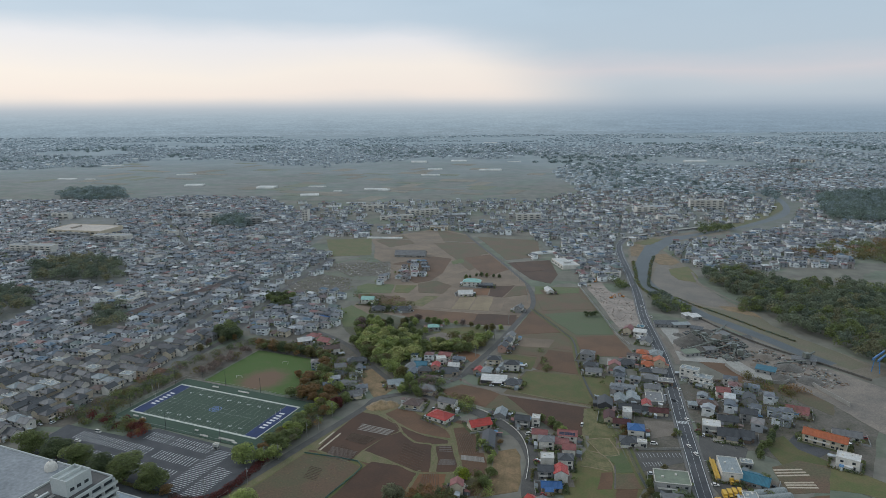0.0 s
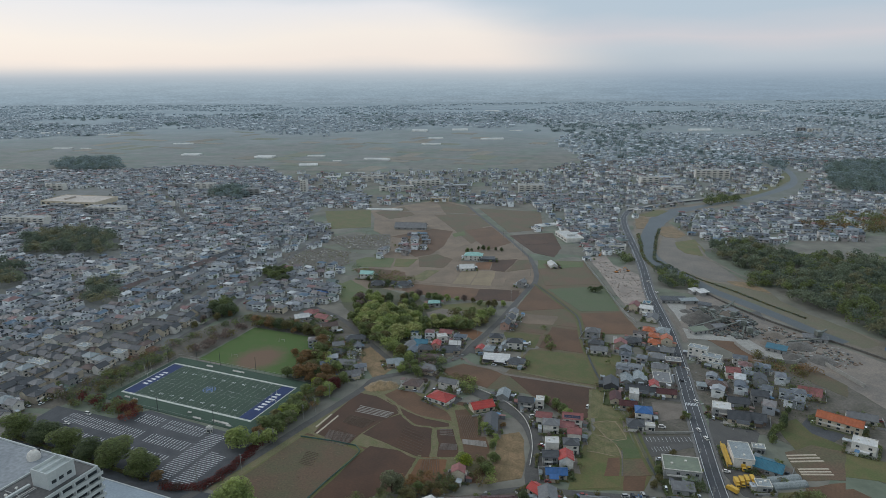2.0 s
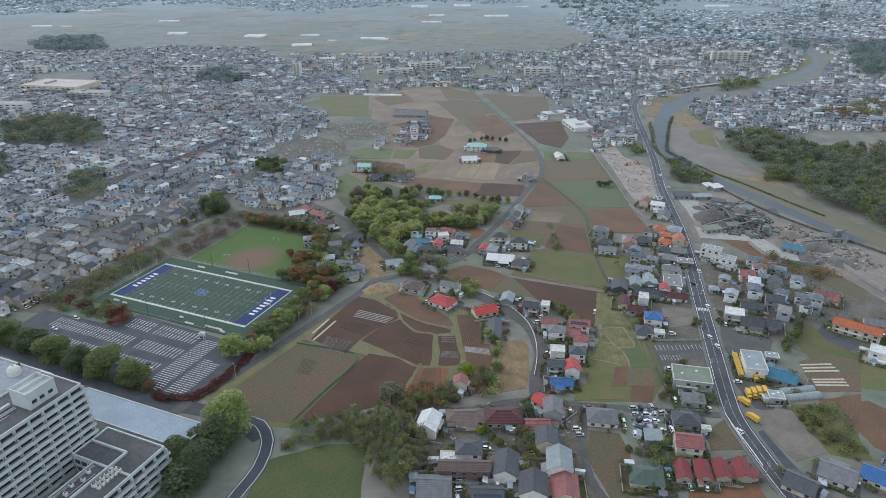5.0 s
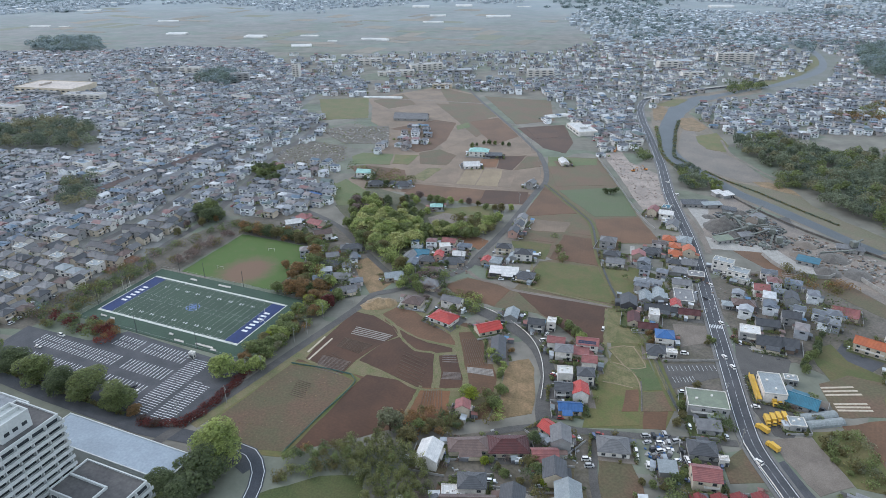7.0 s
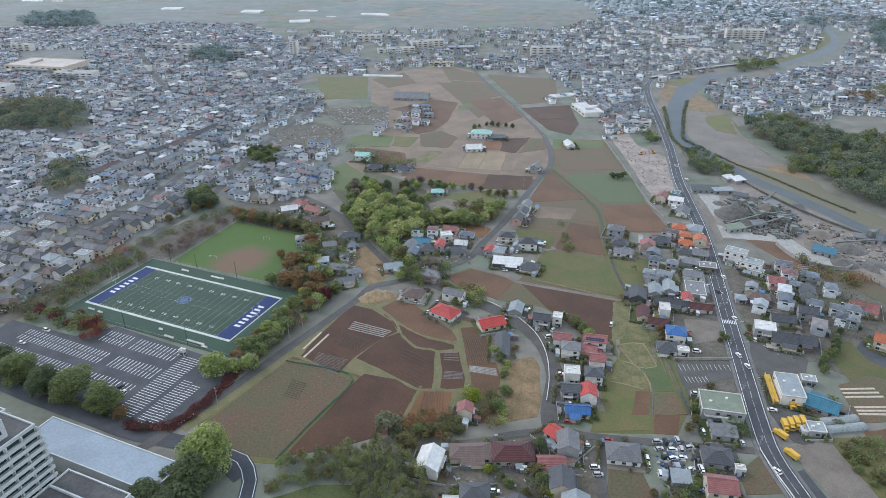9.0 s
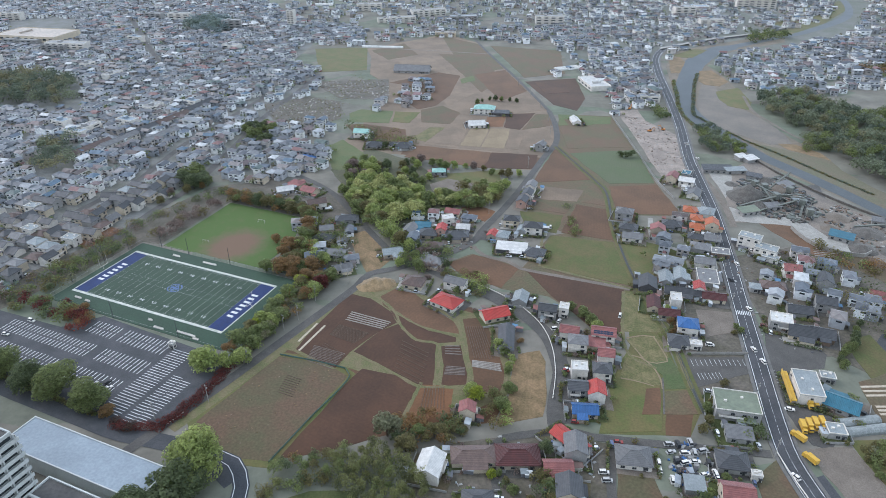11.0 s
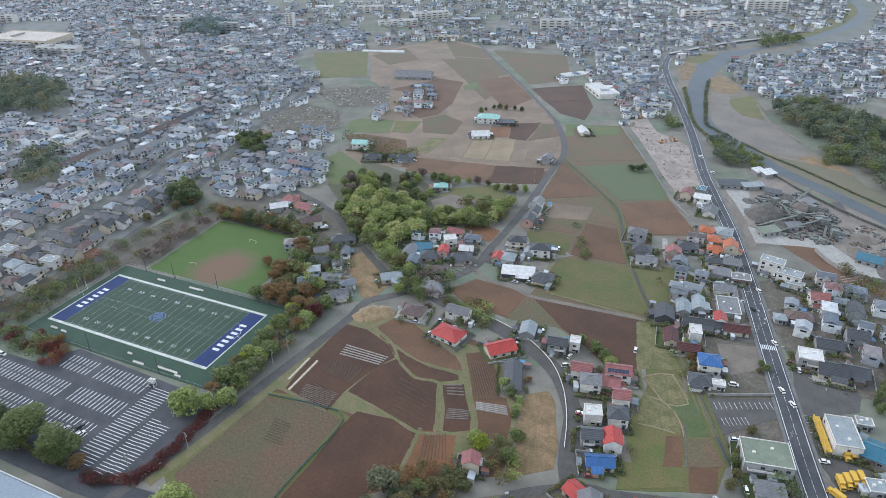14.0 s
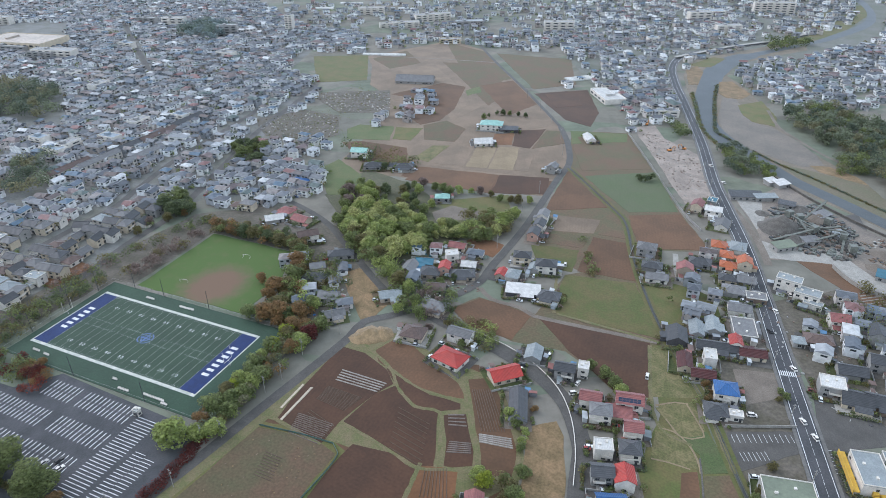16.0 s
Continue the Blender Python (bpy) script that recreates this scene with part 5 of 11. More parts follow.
def roof_build(kind, w, d, z, over=0.55):
    """Roof over a w x d body whose walls end at z; the ridge runs along x. Returns the builder and the ridge's height."""
    b = Build()
    W, D = w / 2 + over, d / 2 + over
    rise = min(w, d) * 0.27 if kind in ("gable", "hip") else 0.0
    t = 0.18
    if kind == "gable":
        rise = d * 0.27
        lo = z - over * rise / (d / 2)
        b.add([(-W, -D, lo), (W, -D, lo), (W, 0, z + rise), (-W, 0, z + rise), (-W, -D, lo + t), (W, -D, lo + t), (W, 0, z + rise + t), (-W, 0, z + rise + t), (W, D, lo), (-W, D, lo), (W, D, lo + t), (-W, D, lo + t)],
              [(4, 5, 6, 7), (7, 6, 10, 11), (0, 1, 5, 4), (8, 9, 11, 10), (1, 2, 6, 5), (2, 8, 10, 6), (3, 0, 4, 7), (9, 3, 7, 11), (0, 3, 2, 1), (3, 9, 8, 2)])
        b.box(-W - 0.05, -0.16, z + rise + t - 0.05, W + 0.05, 0.16, z + rise + t + 0.12, 1)
    elif kind == "hip":
        rise = min(w, d) * 0.26
        k = max(W - D, 0.25)
        lo = z - 0.1
        b.add([(-W, -D, lo), (W, -D, lo), (W, D, lo), (-W, D, lo), (-W, -D, lo + t), (W, -D, lo + t), (W, D, lo + t), (-W, D, lo + t), (-k, 0, z + rise + t), (k, 0, z + rise + t)],
              [(0, 3, 2, 1), (0, 1, 5, 4), (1, 2, 6, 5), (2, 3, 7, 6), (3, 0, 4, 7), (4, 5, 9, 8), (5, 6, 9), (6, 7, 8, 9), (7, 4, 8)])
        b.box(-k - 0.1, -0.15, z + rise + t - 0.06, k + 0.1, 0.15, z + rise + t + 0.10, 1)
        for sx in (-1, 1):
            for sy in (-1, 1):
                b.tube([(sx * W, sy * D, lo + t), (sx * k, 0, z + rise + t)], [0.12, 0.12], 4, 1)
    elif kind == "shed":
        rise = d * 0.14
        b.add([(-W, -D, z), (W, -D, z), (W, D, z + rise), (-W, D, z + rise), (-W, -D, z + t), (W, -D, z + t), (W, D, z + rise + t), (-W, D, z + rise + t)],
              [(0, 3, 2, 1), (4, 5, 6, 7), (0, 1, 5, 4), (1, 2, 6, 5), (2, 3, 7, 6), (3, 0, 4, 7)])
    else:
        W, D = w / 2 + 0.12, d / 2 + 0.12
        b.box(-W, -D, z, W, D, z + 0.25)
        for x0, y0, x1, y1 in ((-W, -D, W, -D + 0.25), (-W, D - 0.25, W, D), (-W, -D + 0.25, -W + 0.25, D - 0.25), (W - 0.25, -D + 0.25, W, D - 0.25)):
            b.box(x0, y0, z + 0.25, x1, y1, z + 0.75, 1)
        b.box(-w * 0.3, -d * 0.1, z + 0.25, -w * 0.3 + 1.3, -d * 0.1 + 0.9, z + 1.1, 1)
        b.box(w * 0.1, d * 0.15, z + 0.25, w * 0.1 + 1.1, d * 0.15 + 1.1, z + 0.9, 1)
    return b, rise


def house_meshes(w, d, floors, kind, roof, wall):
    key = (w, d, floors, kind, roof, wall)
    if key in CACHE:
        return CACHE[key]
    h = floors * 2.8 + 0.4
    rb, rise = roof_build(kind, w, d, h)
    wb = Build()
    wb.box(-w / 2, -d / 2, 0, w / 2, d / 2, h)
    if kind == "gable":
        for sx in (-1, 1):
            wb.add([(sx * w / 2, -d / 2, h), (sx * w / 2, d / 2, h), (sx * w / 2, 0, h + rise)], [(0, 1, 2) if sx > 0 else (1, 0, 2)])
    if kind == "shed":
        wb.add([(-w / 2, d / 2, h), (w / 2, d / 2, h), (w / 2, d / 2, h + rise), (-w / 2, d / 2, h + rise), (-w / 2, -d / 2, h), (w / 2, -d / 2, h)], [(1, 0, 3, 2), (0, 4, 3), (5, 1, 2)])
    wb.box(-w / 2 - 0.06, -d / 2 - 0.06, 0, w / 2 + 0.06, d / 2 + 0.06, 0.35, 1)
    CACHE[key] = (wb.mesh("wall", [WALLS[wall], CONCRETE]), rb.mesh("roof", [ROOFS[roof], WALLS["white"] if kind == "flat" else ROOFS[roof]]), h)
    return CACHE[key]


ROOF_WORD = {"grey": "grey tiled", "dark": "charcoal tiled", "brown": "brown tiled", "forest": "dark green", "maroon": "maroon tiled", "red": "bright red", "crimson": "dark crimson", "pink": "faded red", "orange": "orange tiled", "blue": "blue metal", "teal": "teal metal",
             "mint": "mint green metal", "green": "sage green", "white": "white metal", "pale": "pale blue-grey"}
KIND_WORD = {"gable": "gabled", "hip": "hipped", "flat": "flat", "shed": "sloping"}
WALL_WORD = {"white": "white", "cream": "cream", "beige": "beige", "grey": "grey", "pink": "pink", "brown": "brown", "yellow": "yellow", "dark": "dark"}


GARDENS = []
HOUSE_SCALE = {"houses at the southern lane": 0.93, "houses along the main road": 0.86, "houses at the crossing": 0.90, "houses along the curved lane": 0.88, "suburban houses": 1.0}


def house(p, w, d, floors=2, kind="gable", roof="dark", wall="white", rz=GRID, group="", balcony=None, solar=False, name="house"):
    """A house about p with its ridge along rz: wall, roof, windows, a door, a balcony, a carport canopy."""
    r = random.Random(int(p[0] * 13 + p[1] * 29))
    k = HOUSE_SCALE.get(group, 0.92)
    w, d = round(w * k, 1), round(d * k, 1)
    size = "small" if w * d < 75 else ("large" if w * d > 190 else "")
    label = " ".join(x for x in (size, f"{floors}-storey" if floors > 1 else "single-storey", WALL_WORD[wall], "house with a", KIND_WORD[kind], ROOF_WORD[roof], "roof") if x)
    ob = thing(name, p[0], p[1], rz, label.replace("2-storey", "two-storey").replace("3-storey", "three-storey"), "house", group)
    wm, rm, h = house_meshes(w, d, floors, kind, roof, wall)
    if name == "house" and w * d > 40:
        GARDENS.append((p[0], p[1], rz, w, d))
    part("wall", wm, ob)
    part("roof", rm, ob)
    for fl in range(floors):
        z = 0.9 + fl * 2.8
        for sy, turn in ((-1, 0), (1, 180)):
            n = max(1, int(w / 4.4))
            for i in range(n):
                if r.random() < 0.72:
                    x = (i + 0.5) * w / n - w / 2
                    part("window", window_mesh(1.7, 1.15 if (i + fl) % 2 else 1.4), ob, "", (x * (1 if sy < 0 else -1), sy * d / 2, z), turn)
        for sx, turn in ((-1, 270), (1, 90)):
            n = max(1, int(d / 6))
            for i in range(n):
                if r.random() < 0.32:
                    part("window", window_mesh(1.2, 1.1), ob, "", (sx * w / 2, (i + 0.5) * d / n - d / 2, z), turn)
    if balcony or (balcony is None and floors >= 2 and r.random() < 0.6):
        key = ("balcony", w)
        if key not in CACHE:
            b = Build()
            bw = w * 0.55
            b.box(-bw / 2, -1.3, 0, bw / 2, 0, 0.15)
            b.box(-bw / 2, -1.3, 0.15, bw / 2, -1.2, 1.1)
            for s in (-1, 1):
                b.box(s * bw / 2 - 0.05, -1.2, 0.15, s * bw / 2 + 0.05, 0, 1.1)
            CACHE[key] = b.mesh("balcony", WALLS["white"])
        part("balcony", CACHE[key], ob, "", (r.choice((-1, 1)) * w * 0.15, -d / 2, 2.9))
    if w * d > 60 and name == "house" and r.random() < 0.7:
        aw, ad_ = round(w * r.choice((0.4, 0.55)), 1), r.choice((2.4, 3.2))
        key = ("annex", aw, ad_, roof, wall)
        if key not in CACHE:
            b = Build()
            b.box(-aw / 2, 0, 0, aw / 2, ad_, 2.5)
            b.add([(-aw / 2 - 0.3, -0.0, 3.25), (aw / 2 + 0.3, -0.0, 3.25), (aw / 2 + 0.3, ad_ + 0.4, 2.5), (-aw / 2 - 0.3, ad_ + 0.4, 2.5), (-aw / 2 - 0.3, -0.0, 3.4), (aw / 2 + 0.3, -0.0, 3.4), (aw / 2 + 0.3, ad_ + 0.4, 2.65), (-aw / 2 - 0.3, ad_ + 0.4, 2.65)],
                  [(3, 2, 1, 0), (4, 5, 6, 7), (1, 2, 6, 5), (2, 3, 7, 6), (3, 0, 4, 7)], 1)
            CACHE[key] = b.mesh("annex", [WALLS[wall], ROOFS[roof]])
        s = r.choice((-1, 1))
        part("annex", CACHE[key], ob, "", (r.uniform(-0.2, 0.2) * w, s * (d / 2 + 0.01), 0), 0 if s > 0 else 180)
    if "door" not in CACHE:
        b = Build()
        b.box(-0.55, -0.08, 0, 0.55, 0, 2.05)
        b.box(-0.9, -0.9, 2.25, 0.9, 0, 2.37)
        CACHE["door"] = b.mesh("door", DARK_METAL)
    part("door", CACHE["door"], ob, "", (w * 0.3, -d / 2, 0.1))
    if solar and kind == "gable":
        tilt = math.atan2(0.27, 0.5)
        b = Build()
        b.box(0, 0, 0, 1.6, 1.0, 0.06)
        cell = b.mesh("solar_panel", mat("solar_cells", (0.03, 0.045, 0.085), (0.025, 0.035, 0.07), 0.5, 0.2))
        for i in range(int((w - 1.5) / 1.7)):
            for j in range(2):
                y = 0.4 + j * 1.1
                pv = part("solar_panel", cell, ob, "dark blue solar panel", (-w / 2 + 0.9 + i * 1.7, -d / 2 + y * math.cos(tilt), h + 0.12 + y * math.sin(tilt)))
                pv.rotation_euler = (tilt, 0, 0)
    return ob


# ---- vehicles ----
def car_proto(colour, rgb, kind="car"):
    paint = mat(colour + "_car_paint", rgb, tuple(c * 0.9 for c in rgb), 0.5, 0.3)
    ob = thing("car", 0, 0, 0, "", "car")
    b = Build()
    L, W, H = (4.4, 1.75, 0.62) if kind == "car" else (4.6, 1.75, 0.8)
    b.box(-L / 2, -W / 2, 0.28, L / 2, W / 2, 0.28 + H, 0, 0.08)
    part("body", b.mesh("body", paint), ob)
    c = Build()
    z = 0.28 + H
    x0, x1, top = (-L * 0.40, L * 0.20, 0.58) if kind == "car" else (-L * 0.47, L * 0.30, 0.85)
    c.add([(x0, -W / 2 + 0.1, z), (x1, -W / 2 + 0.1, z), (x1, W / 2 - 0.1, z), (x0, W / 2 - 0.1, z), (x0 + 0.35, -W / 2 + 0.25, z + top), (x1 - 0.65, -W / 2 + 0.25, z + top), (x1 - 0.65, W / 2 - 0.25, z + top), (x0 + 0.35, W / 2 - 0.25, z + top)],
          [(0, 1, 5, 4), (1, 2, 6, 5), (2, 3, 7, 6), (3, 0, 4, 7)])
    part("glazing", c.mesh("glazing", GLASS), ob)
    c = Build()
    c.box(x0 + 0.3, -W / 2 + 0.22, z + top, x1 - 0.6, W / 2 - 0.22, z + top + 0.07)
    part("roof_panel", c.mesh("roof_panel", paint), ob)
    wh = Build()
    wh.tube([(0, -0.11, 0), (0, 0.11, 0)], [0.32, 0.32], 10)
    wm = wh.mesh("wheel", TYRE)
    for sx in (-1, 1):
        for sy in (-1, 1):
            part("wheel", wm, ob, "", (sx * L * 0.3, sy * (W / 2 - 0.08), 0.32))
    return ob


CARS = {}
CAR_RGB = {"white": (0.75, 0.75, 0.75), "silver": (0.45, 0.46, 0.48), "black": (0.03, 0.03, 0.035), "blue": (0.05, 0.12, 0.35), "red": (0.40, 0.03, 0.03)}


def car(p, rz, colour="white", kind="car", z=0.2, where="parked on asphalt"):
    key = (colour, kind)
    m = pose(p[0], p[1], z, 0, 0, rz)
    if key not in CARS:
        CARS[key] = car_proto(colour, CAR_RGB[colour], kind)
        CARS[key].matrix_basis = m
        ob = CARS[key]
    else:
        ob = copy_thing(CARS[key], m)
    return tagged(ob, f"{colour} {'van' if kind == 'van' else 'passenger car'} {where}", "car")


def truck(p, rz, scale=1.0):
    yellow = WALLS["yellow"]
    if "truck" not in CACHE:
        ob = thing("truck", p[0], p[1], rz, "yellow delivery truck with a box body", "truck", "yellow trucks in the yard", "", 0.25)
        b = Build()
        b.box(-3.6, -1.1, 0.95, 1.5, 1.1, 3.2, 0, 0.03)
        part("cargo_box", b.mesh("cargo_box", yellow), ob)
        b = Build()
        b.box(1.65, -1.05, 0.5, 3.4, 1.05, 2.3, 0, 0.12)
        part("cab", b.mesh("cab", yellow), ob)
        b = Build()
        b.box(3.22, -0.85, 1.45, 3.42, 0.85, 2.05)
        part("windscreen", b.mesh("windscreen", GLASS), ob)
        b = Build()
        b.box(-3.6, -0.5, 0.6, 1.7, 0.5, 0.94)
        part("chassis", b.mesh("chassis", DARK_METAL), ob)
        wh = Build()
        wh.tube([(0, -0.14, 0), (0, 0.14, 0)], [0.45, 0.45], 10)
        wm = wh.mesh("wheel", TYRE)
        for x in (-2.4, 2.4):
            for y in (-0.9, 0.9):
                part("wheel", wm, ob, "", (x, y, 0.45))
        CACHE["truck"] = ob
        return ob
    return copy_thing(CACHE["truck"], pose(p[0], p[1], 0.25, 0, 0, rz))


# ---- sports ground, in its own frame ----
CX, CY = -169.8, 455.0


def campus(x, y):
    c, s = math.cos(radians(GRID)), math.sin(radians(GRID))
    return CX + x * c - y * s, CY + x * s + y * c


def slab(b, x0, y0, x1, y1, z, slot=0):
    b.add([(x0, y0, z), (x1, y0, z), (x1, y1, z), (x0, y1, z)], [(0, 1, 2, 3)], slot)


field = thing("football_field", CX, CY, GRID, "green artificial turf football field with blue end zones", "sports field")
b = Build()
b.box(-61, -38, -0.1, 67, 36, 0.24)
part("surround", b.mesh("surround", TURF_DARK), field, "dark green turf surround")
b = Build()
b.box(-45.5, -24.4, 0.2, 46.5, 24.4, 0.27)
turf = part("turf", b.mesh("turf", TURF), field)
ZONES = []
for x0, x1 in ((-55.6, -45.5), (46.5, 56.6)):
    b = Build()
    b.box(x0, -24.4, 0.2, x1, 24.4, 0.275)
    ZONES.append(part("end_zone", b.mesh("end_zone", PAINT_BLUE), field, "deep blue end zone"))
for x0, y0, x1, y1 in ((-56.3, -26.2, 57.3, -24.4), (-56.3, 24.4, 57.3, 26.2), (-56.3, -24.4, -55.6, 24.4), (56.6, -24.4, 57.3, 24.4)):
    b = Build()
    b.box(x0, y0, 0.2, x1, y1, 0.28)
    part("border", b.mesh("border", SIDELINE_PAINT), field, "wide white border line")
for i in range(21):
    x = -45.5 + i * 4.6
    b = Build()
    slab(b, x - 0.055, -24.4, x + 0.055, 24.4, 0.29)
    part("yard_line", b.mesh("yard_line", WORN_PAINT), turf)
b = Build()
for i in range(100):
    x = -45.5 + i * 0.92
    for y in (-23.9, 23.0, -3.0, 2.4):
        slab(b, x - 0.05, y, x + 0.05, y + 0.6, 0.292)
part("hash_marks", b.mesh("hash_marks", PAINT), field)


def text_mesh(body, size):
    cu = bpy.data.curves.new("digits", "FONT")
    cu.body, cu.size, cu.align_x, cu.align_y = body, size, "CENTER", "CENTER"
    ob = bpy.data.objects.new("digits", cu)
    scene.collection.objects.link(ob)
    me = bpy.data.meshes.new_from_object(ob.evaluated_get(bpy.context.evaluated_depsgraph_get()))
    bpy.data.objects.remove(ob)
    me.materials.clear()
    me.materials.append(PAINT)
    return me


for i, n in enumerate(("10", "20", "30", "40", "50", "40", "30", "20", "10")):
    me = text_mesh(n[0] + " " + n[1], 2.7)
    for y, turn in ((-17.5, 0), (15.5, 180)):
        part("yard_number", me, turf, "white yard number", (-36.3 + i * 9.2, y, 0.295), turn)
b = Build()
for rr, lo in ((4.6, 3.9), (2.6, 2.0)):
    for k in range(24):
        if k % 6 == 5:
            continue
        a0, a1 = 2 * math.pi * k / 24, 2 * math.pi * (k + 1) / 24
        b.add([(lo * math.cos(a0), lo * math.sin(a0), 0), (rr * math.cos(a0), rr * math.sin(a0), 0), (rr * math.cos(a1), rr * math.sin(a1), 0), (lo * math.cos(a1), lo * math.sin(a1), 0)], [(0, 1, 2, 3)])
slab(b, -3.4, -0.5, 3.4, 0.5, 0)
slab(b, -0.5, -3.4, 0.5, 3.4, 0.002)
part("centre_emblem", b.mesh("centre_emblem", [mat("pale_blue_turf", (0.10, 0.16, 0.36), (0.08, 0.13, 0.30), 0.3, 0.9)]), field, "round blue emblem of plain shapes", (0.5, 0, 0.296))
# the lettering of both end zones, as plain bars of its size
for x, turn, y0, n in ((-50.1, 90, -9.5, 6), (51.1, 270, 12, 7)):
    for k in range(n):
        b = Build()
        slab(b, -0.95, -2.1, 0.95, 2.1, 0)
        part("lettering_bar", b.mesh("lettering_bar", PAINT), ZONES[0 if x < 0 else 1], "white plain lettering bar", (x, (y0 + k * 3.8) if turn == 90 else (y0 - k * 3.8), 0.296), turn)
for x, s in ((-57.9, 1), (58.4, -1)):
    b = Build()
    b.tube([(0, 0, 0), (0, 0, 2.5), (s * 1.2, 0, 3.05)], [0.14, 0.14, 0.12], 6)
    b.tube([(s * 1.2, -2.85, 3.05), (s * 1.2, 2.85, 3.05)], [0.10, 0.10], 6)
    for y in (-2.85, 2.85):
        b.tube([(s * 1.2, y, 3.05), (s * 1.2, y, 10.0)], [0.09, 0.08], 6)
    thing("goal_post", *campus(x, 0), GRID, "white steel football goal post on turf", "goal post", "goal posts", "", 0.24, b.mesh("goal_post", WALLS["white"]))
# benches, blocking sleds and other kit beside the pitch
for x, y, w in ((-26, 30.5, 6), (0, 30.8, 8), (5, 31, 3), (-45, -31, 5), (-37, -31.5, 4), (12, -31.8, 3), (40, -34.5, 13), (48, -36, 4), (22, -36, 7)):
    b = Build()
    b.box(-w / 2, -0.4, 0.25, w / 2, 0.4, 0.75, 0, 0.05)
    b.box(-w / 2, 0.3, 0.75, w / 2, 0.4, 1.2, 0)
    for k in (-1, 1):
        b.box(k * w * 0.4 - 0.06, -0.35, 0, k * w * 0.4 + 0.06, 0.35, 0.25, 1)
    bench = thing("bench", *campus(x, y), GRID, "long white team bench beside the pitch", "bench", "benches by the pitch", "", 0.24)
    part("seat", b.mesh("seat", [WALLS["white"], STEEL]), bench)


def light_pole(p, h, label="tall dark steel net pole", name="net_pole", material=None, cap=False):
    b = Build()
    b.tube([(0, 0, 0), (0, 0, h * 0.5), (0, 0, h)], [0.2, 0.16, 0.11], 7)
    ob = thing(name, p[0], p[1], GRID, label, "pole", "poles")
    part("pole", b.mesh("pole", material or DARK_METAL), ob)
    if cap:
        c = Build()
        c.box(-0.9, -0.06, h - 0.9, 0.9, 0.06, h - 0.78)
        part("crossarm", c.mesh("crossarm", STEEL), ob)
        c = Build()
        c.tube([(0.45, 0.2, h - 2.9), (0.45, 0.2, h - 2.0)], [0.22, 0.22], 6)
        part("transformer", c.mesh("transformer", STEEL), ob)
    return ob


for x, y in ((-43, 35.5), (-20, 35.5), (-9.5, -38), (38, -38), (-62, 5), (-62, -20), (-62, 25), (14, 35.5)):
    light_pole(campus(x, y), 13)
# wire fence round the pitch: posts and two rails
fence = thing("fence", CX, CY, GRID, "thin dark wire fence round the pitch", "fence")
fp = Build()
fp.tube([(0, 0, 0), (0, 0, 2.6)], [0.06, 0.06], 5)
fpm = fp.mesh("post", DARK_METAL)
for x0, y0, x1, y1 in ((-61.5, -38.5, 67.5, -38.5), (67.5, -38.5, 67.5, 36.5), (67.5, 36.5, -61.5, 36.5), (-61.5, 36.5, -61.5, -38.5)):
    n = int(math.hypot(x1 - x0, y1 - y0) / 5)
    for k in range(n):
        part("post", fpm, fence, "", (x0 + (x1 - x0) * k / n, y0 + (y1 - y0) * k / n, 0))
    for z in (0.15, 2.5):
        b = Build()
        b.tube([(x0, y0, z), (x1, y1, z)], [0.05, 0.05], 4)
        part("rail", b.mesh("rail", STEEL if z > 1 else CONCRETE), fence)

# the second, grass pitch behind it
def worn_turf():
    """Turf worn to bare soil round the middle of the play."""
    m = bpy.data.materials.new("worn_turf")
    m.use_nodes = True
    k = m.node_tree
    p = k.nodes["Principled BSDF"]
    p.inputs["Roughness"].default_value = 0.95
    co = k.nodes.new("ShaderNodeTexCoord")
    mp = k.nodes.new("ShaderNodeMapping")
    mp.inputs["Location"].default_value = (0.0, 0.62, 0)
    mp.inputs["Scale"].default_value = (1 / 24, 1 / 30, 1)
    k.links.new(co.outputs["Object"], mp.inputs[0])
    gr = k.nodes.new("ShaderNodeTexGradient")
    gr.gradient_type = "SPHERICAL"
    k.links.new(mp.outputs[0], gr.inputs[0])
    no = k.nodes.new("ShaderNodeTexNoise")
    no.inputs["Scale"].default_value, no.inputs["Detail"].default_value, no.inputs["Roughness"].default_value = 0.12, 9, 0.65
    k.links.new(co.outputs["Object"], no.inputs["Vector"])
    ad = k.nodes.new("ShaderNodeMath")
    ad.operation = "MULTIPLY_ADD"
    k.links.new(no.outputs["Fac"], ad.inputs[0])
    ad.inputs[1].default_value = 0.7
    k.links.new(gr.outputs["Fac"], ad.inputs[2])
    ra = k.nodes.new("ShaderNodeValToRGB")
    e = ra.color_ramp.elements
    e.new(0.5)
    for q, (pos, c) in zip(e, ((0.36, (0.080, 0.125, 0.032)), (0.62, (0.125, 0.120, 0.055)), (0.86, (0.170, 0.108, 0.070)))):
        q.position, q.color = pos, (*c, 1)
    k.links.new(ad.outputs[0], ra.inputs[0])
    k.links.new(ra.outputs[0], p.inputs["Base Color"])
    return m


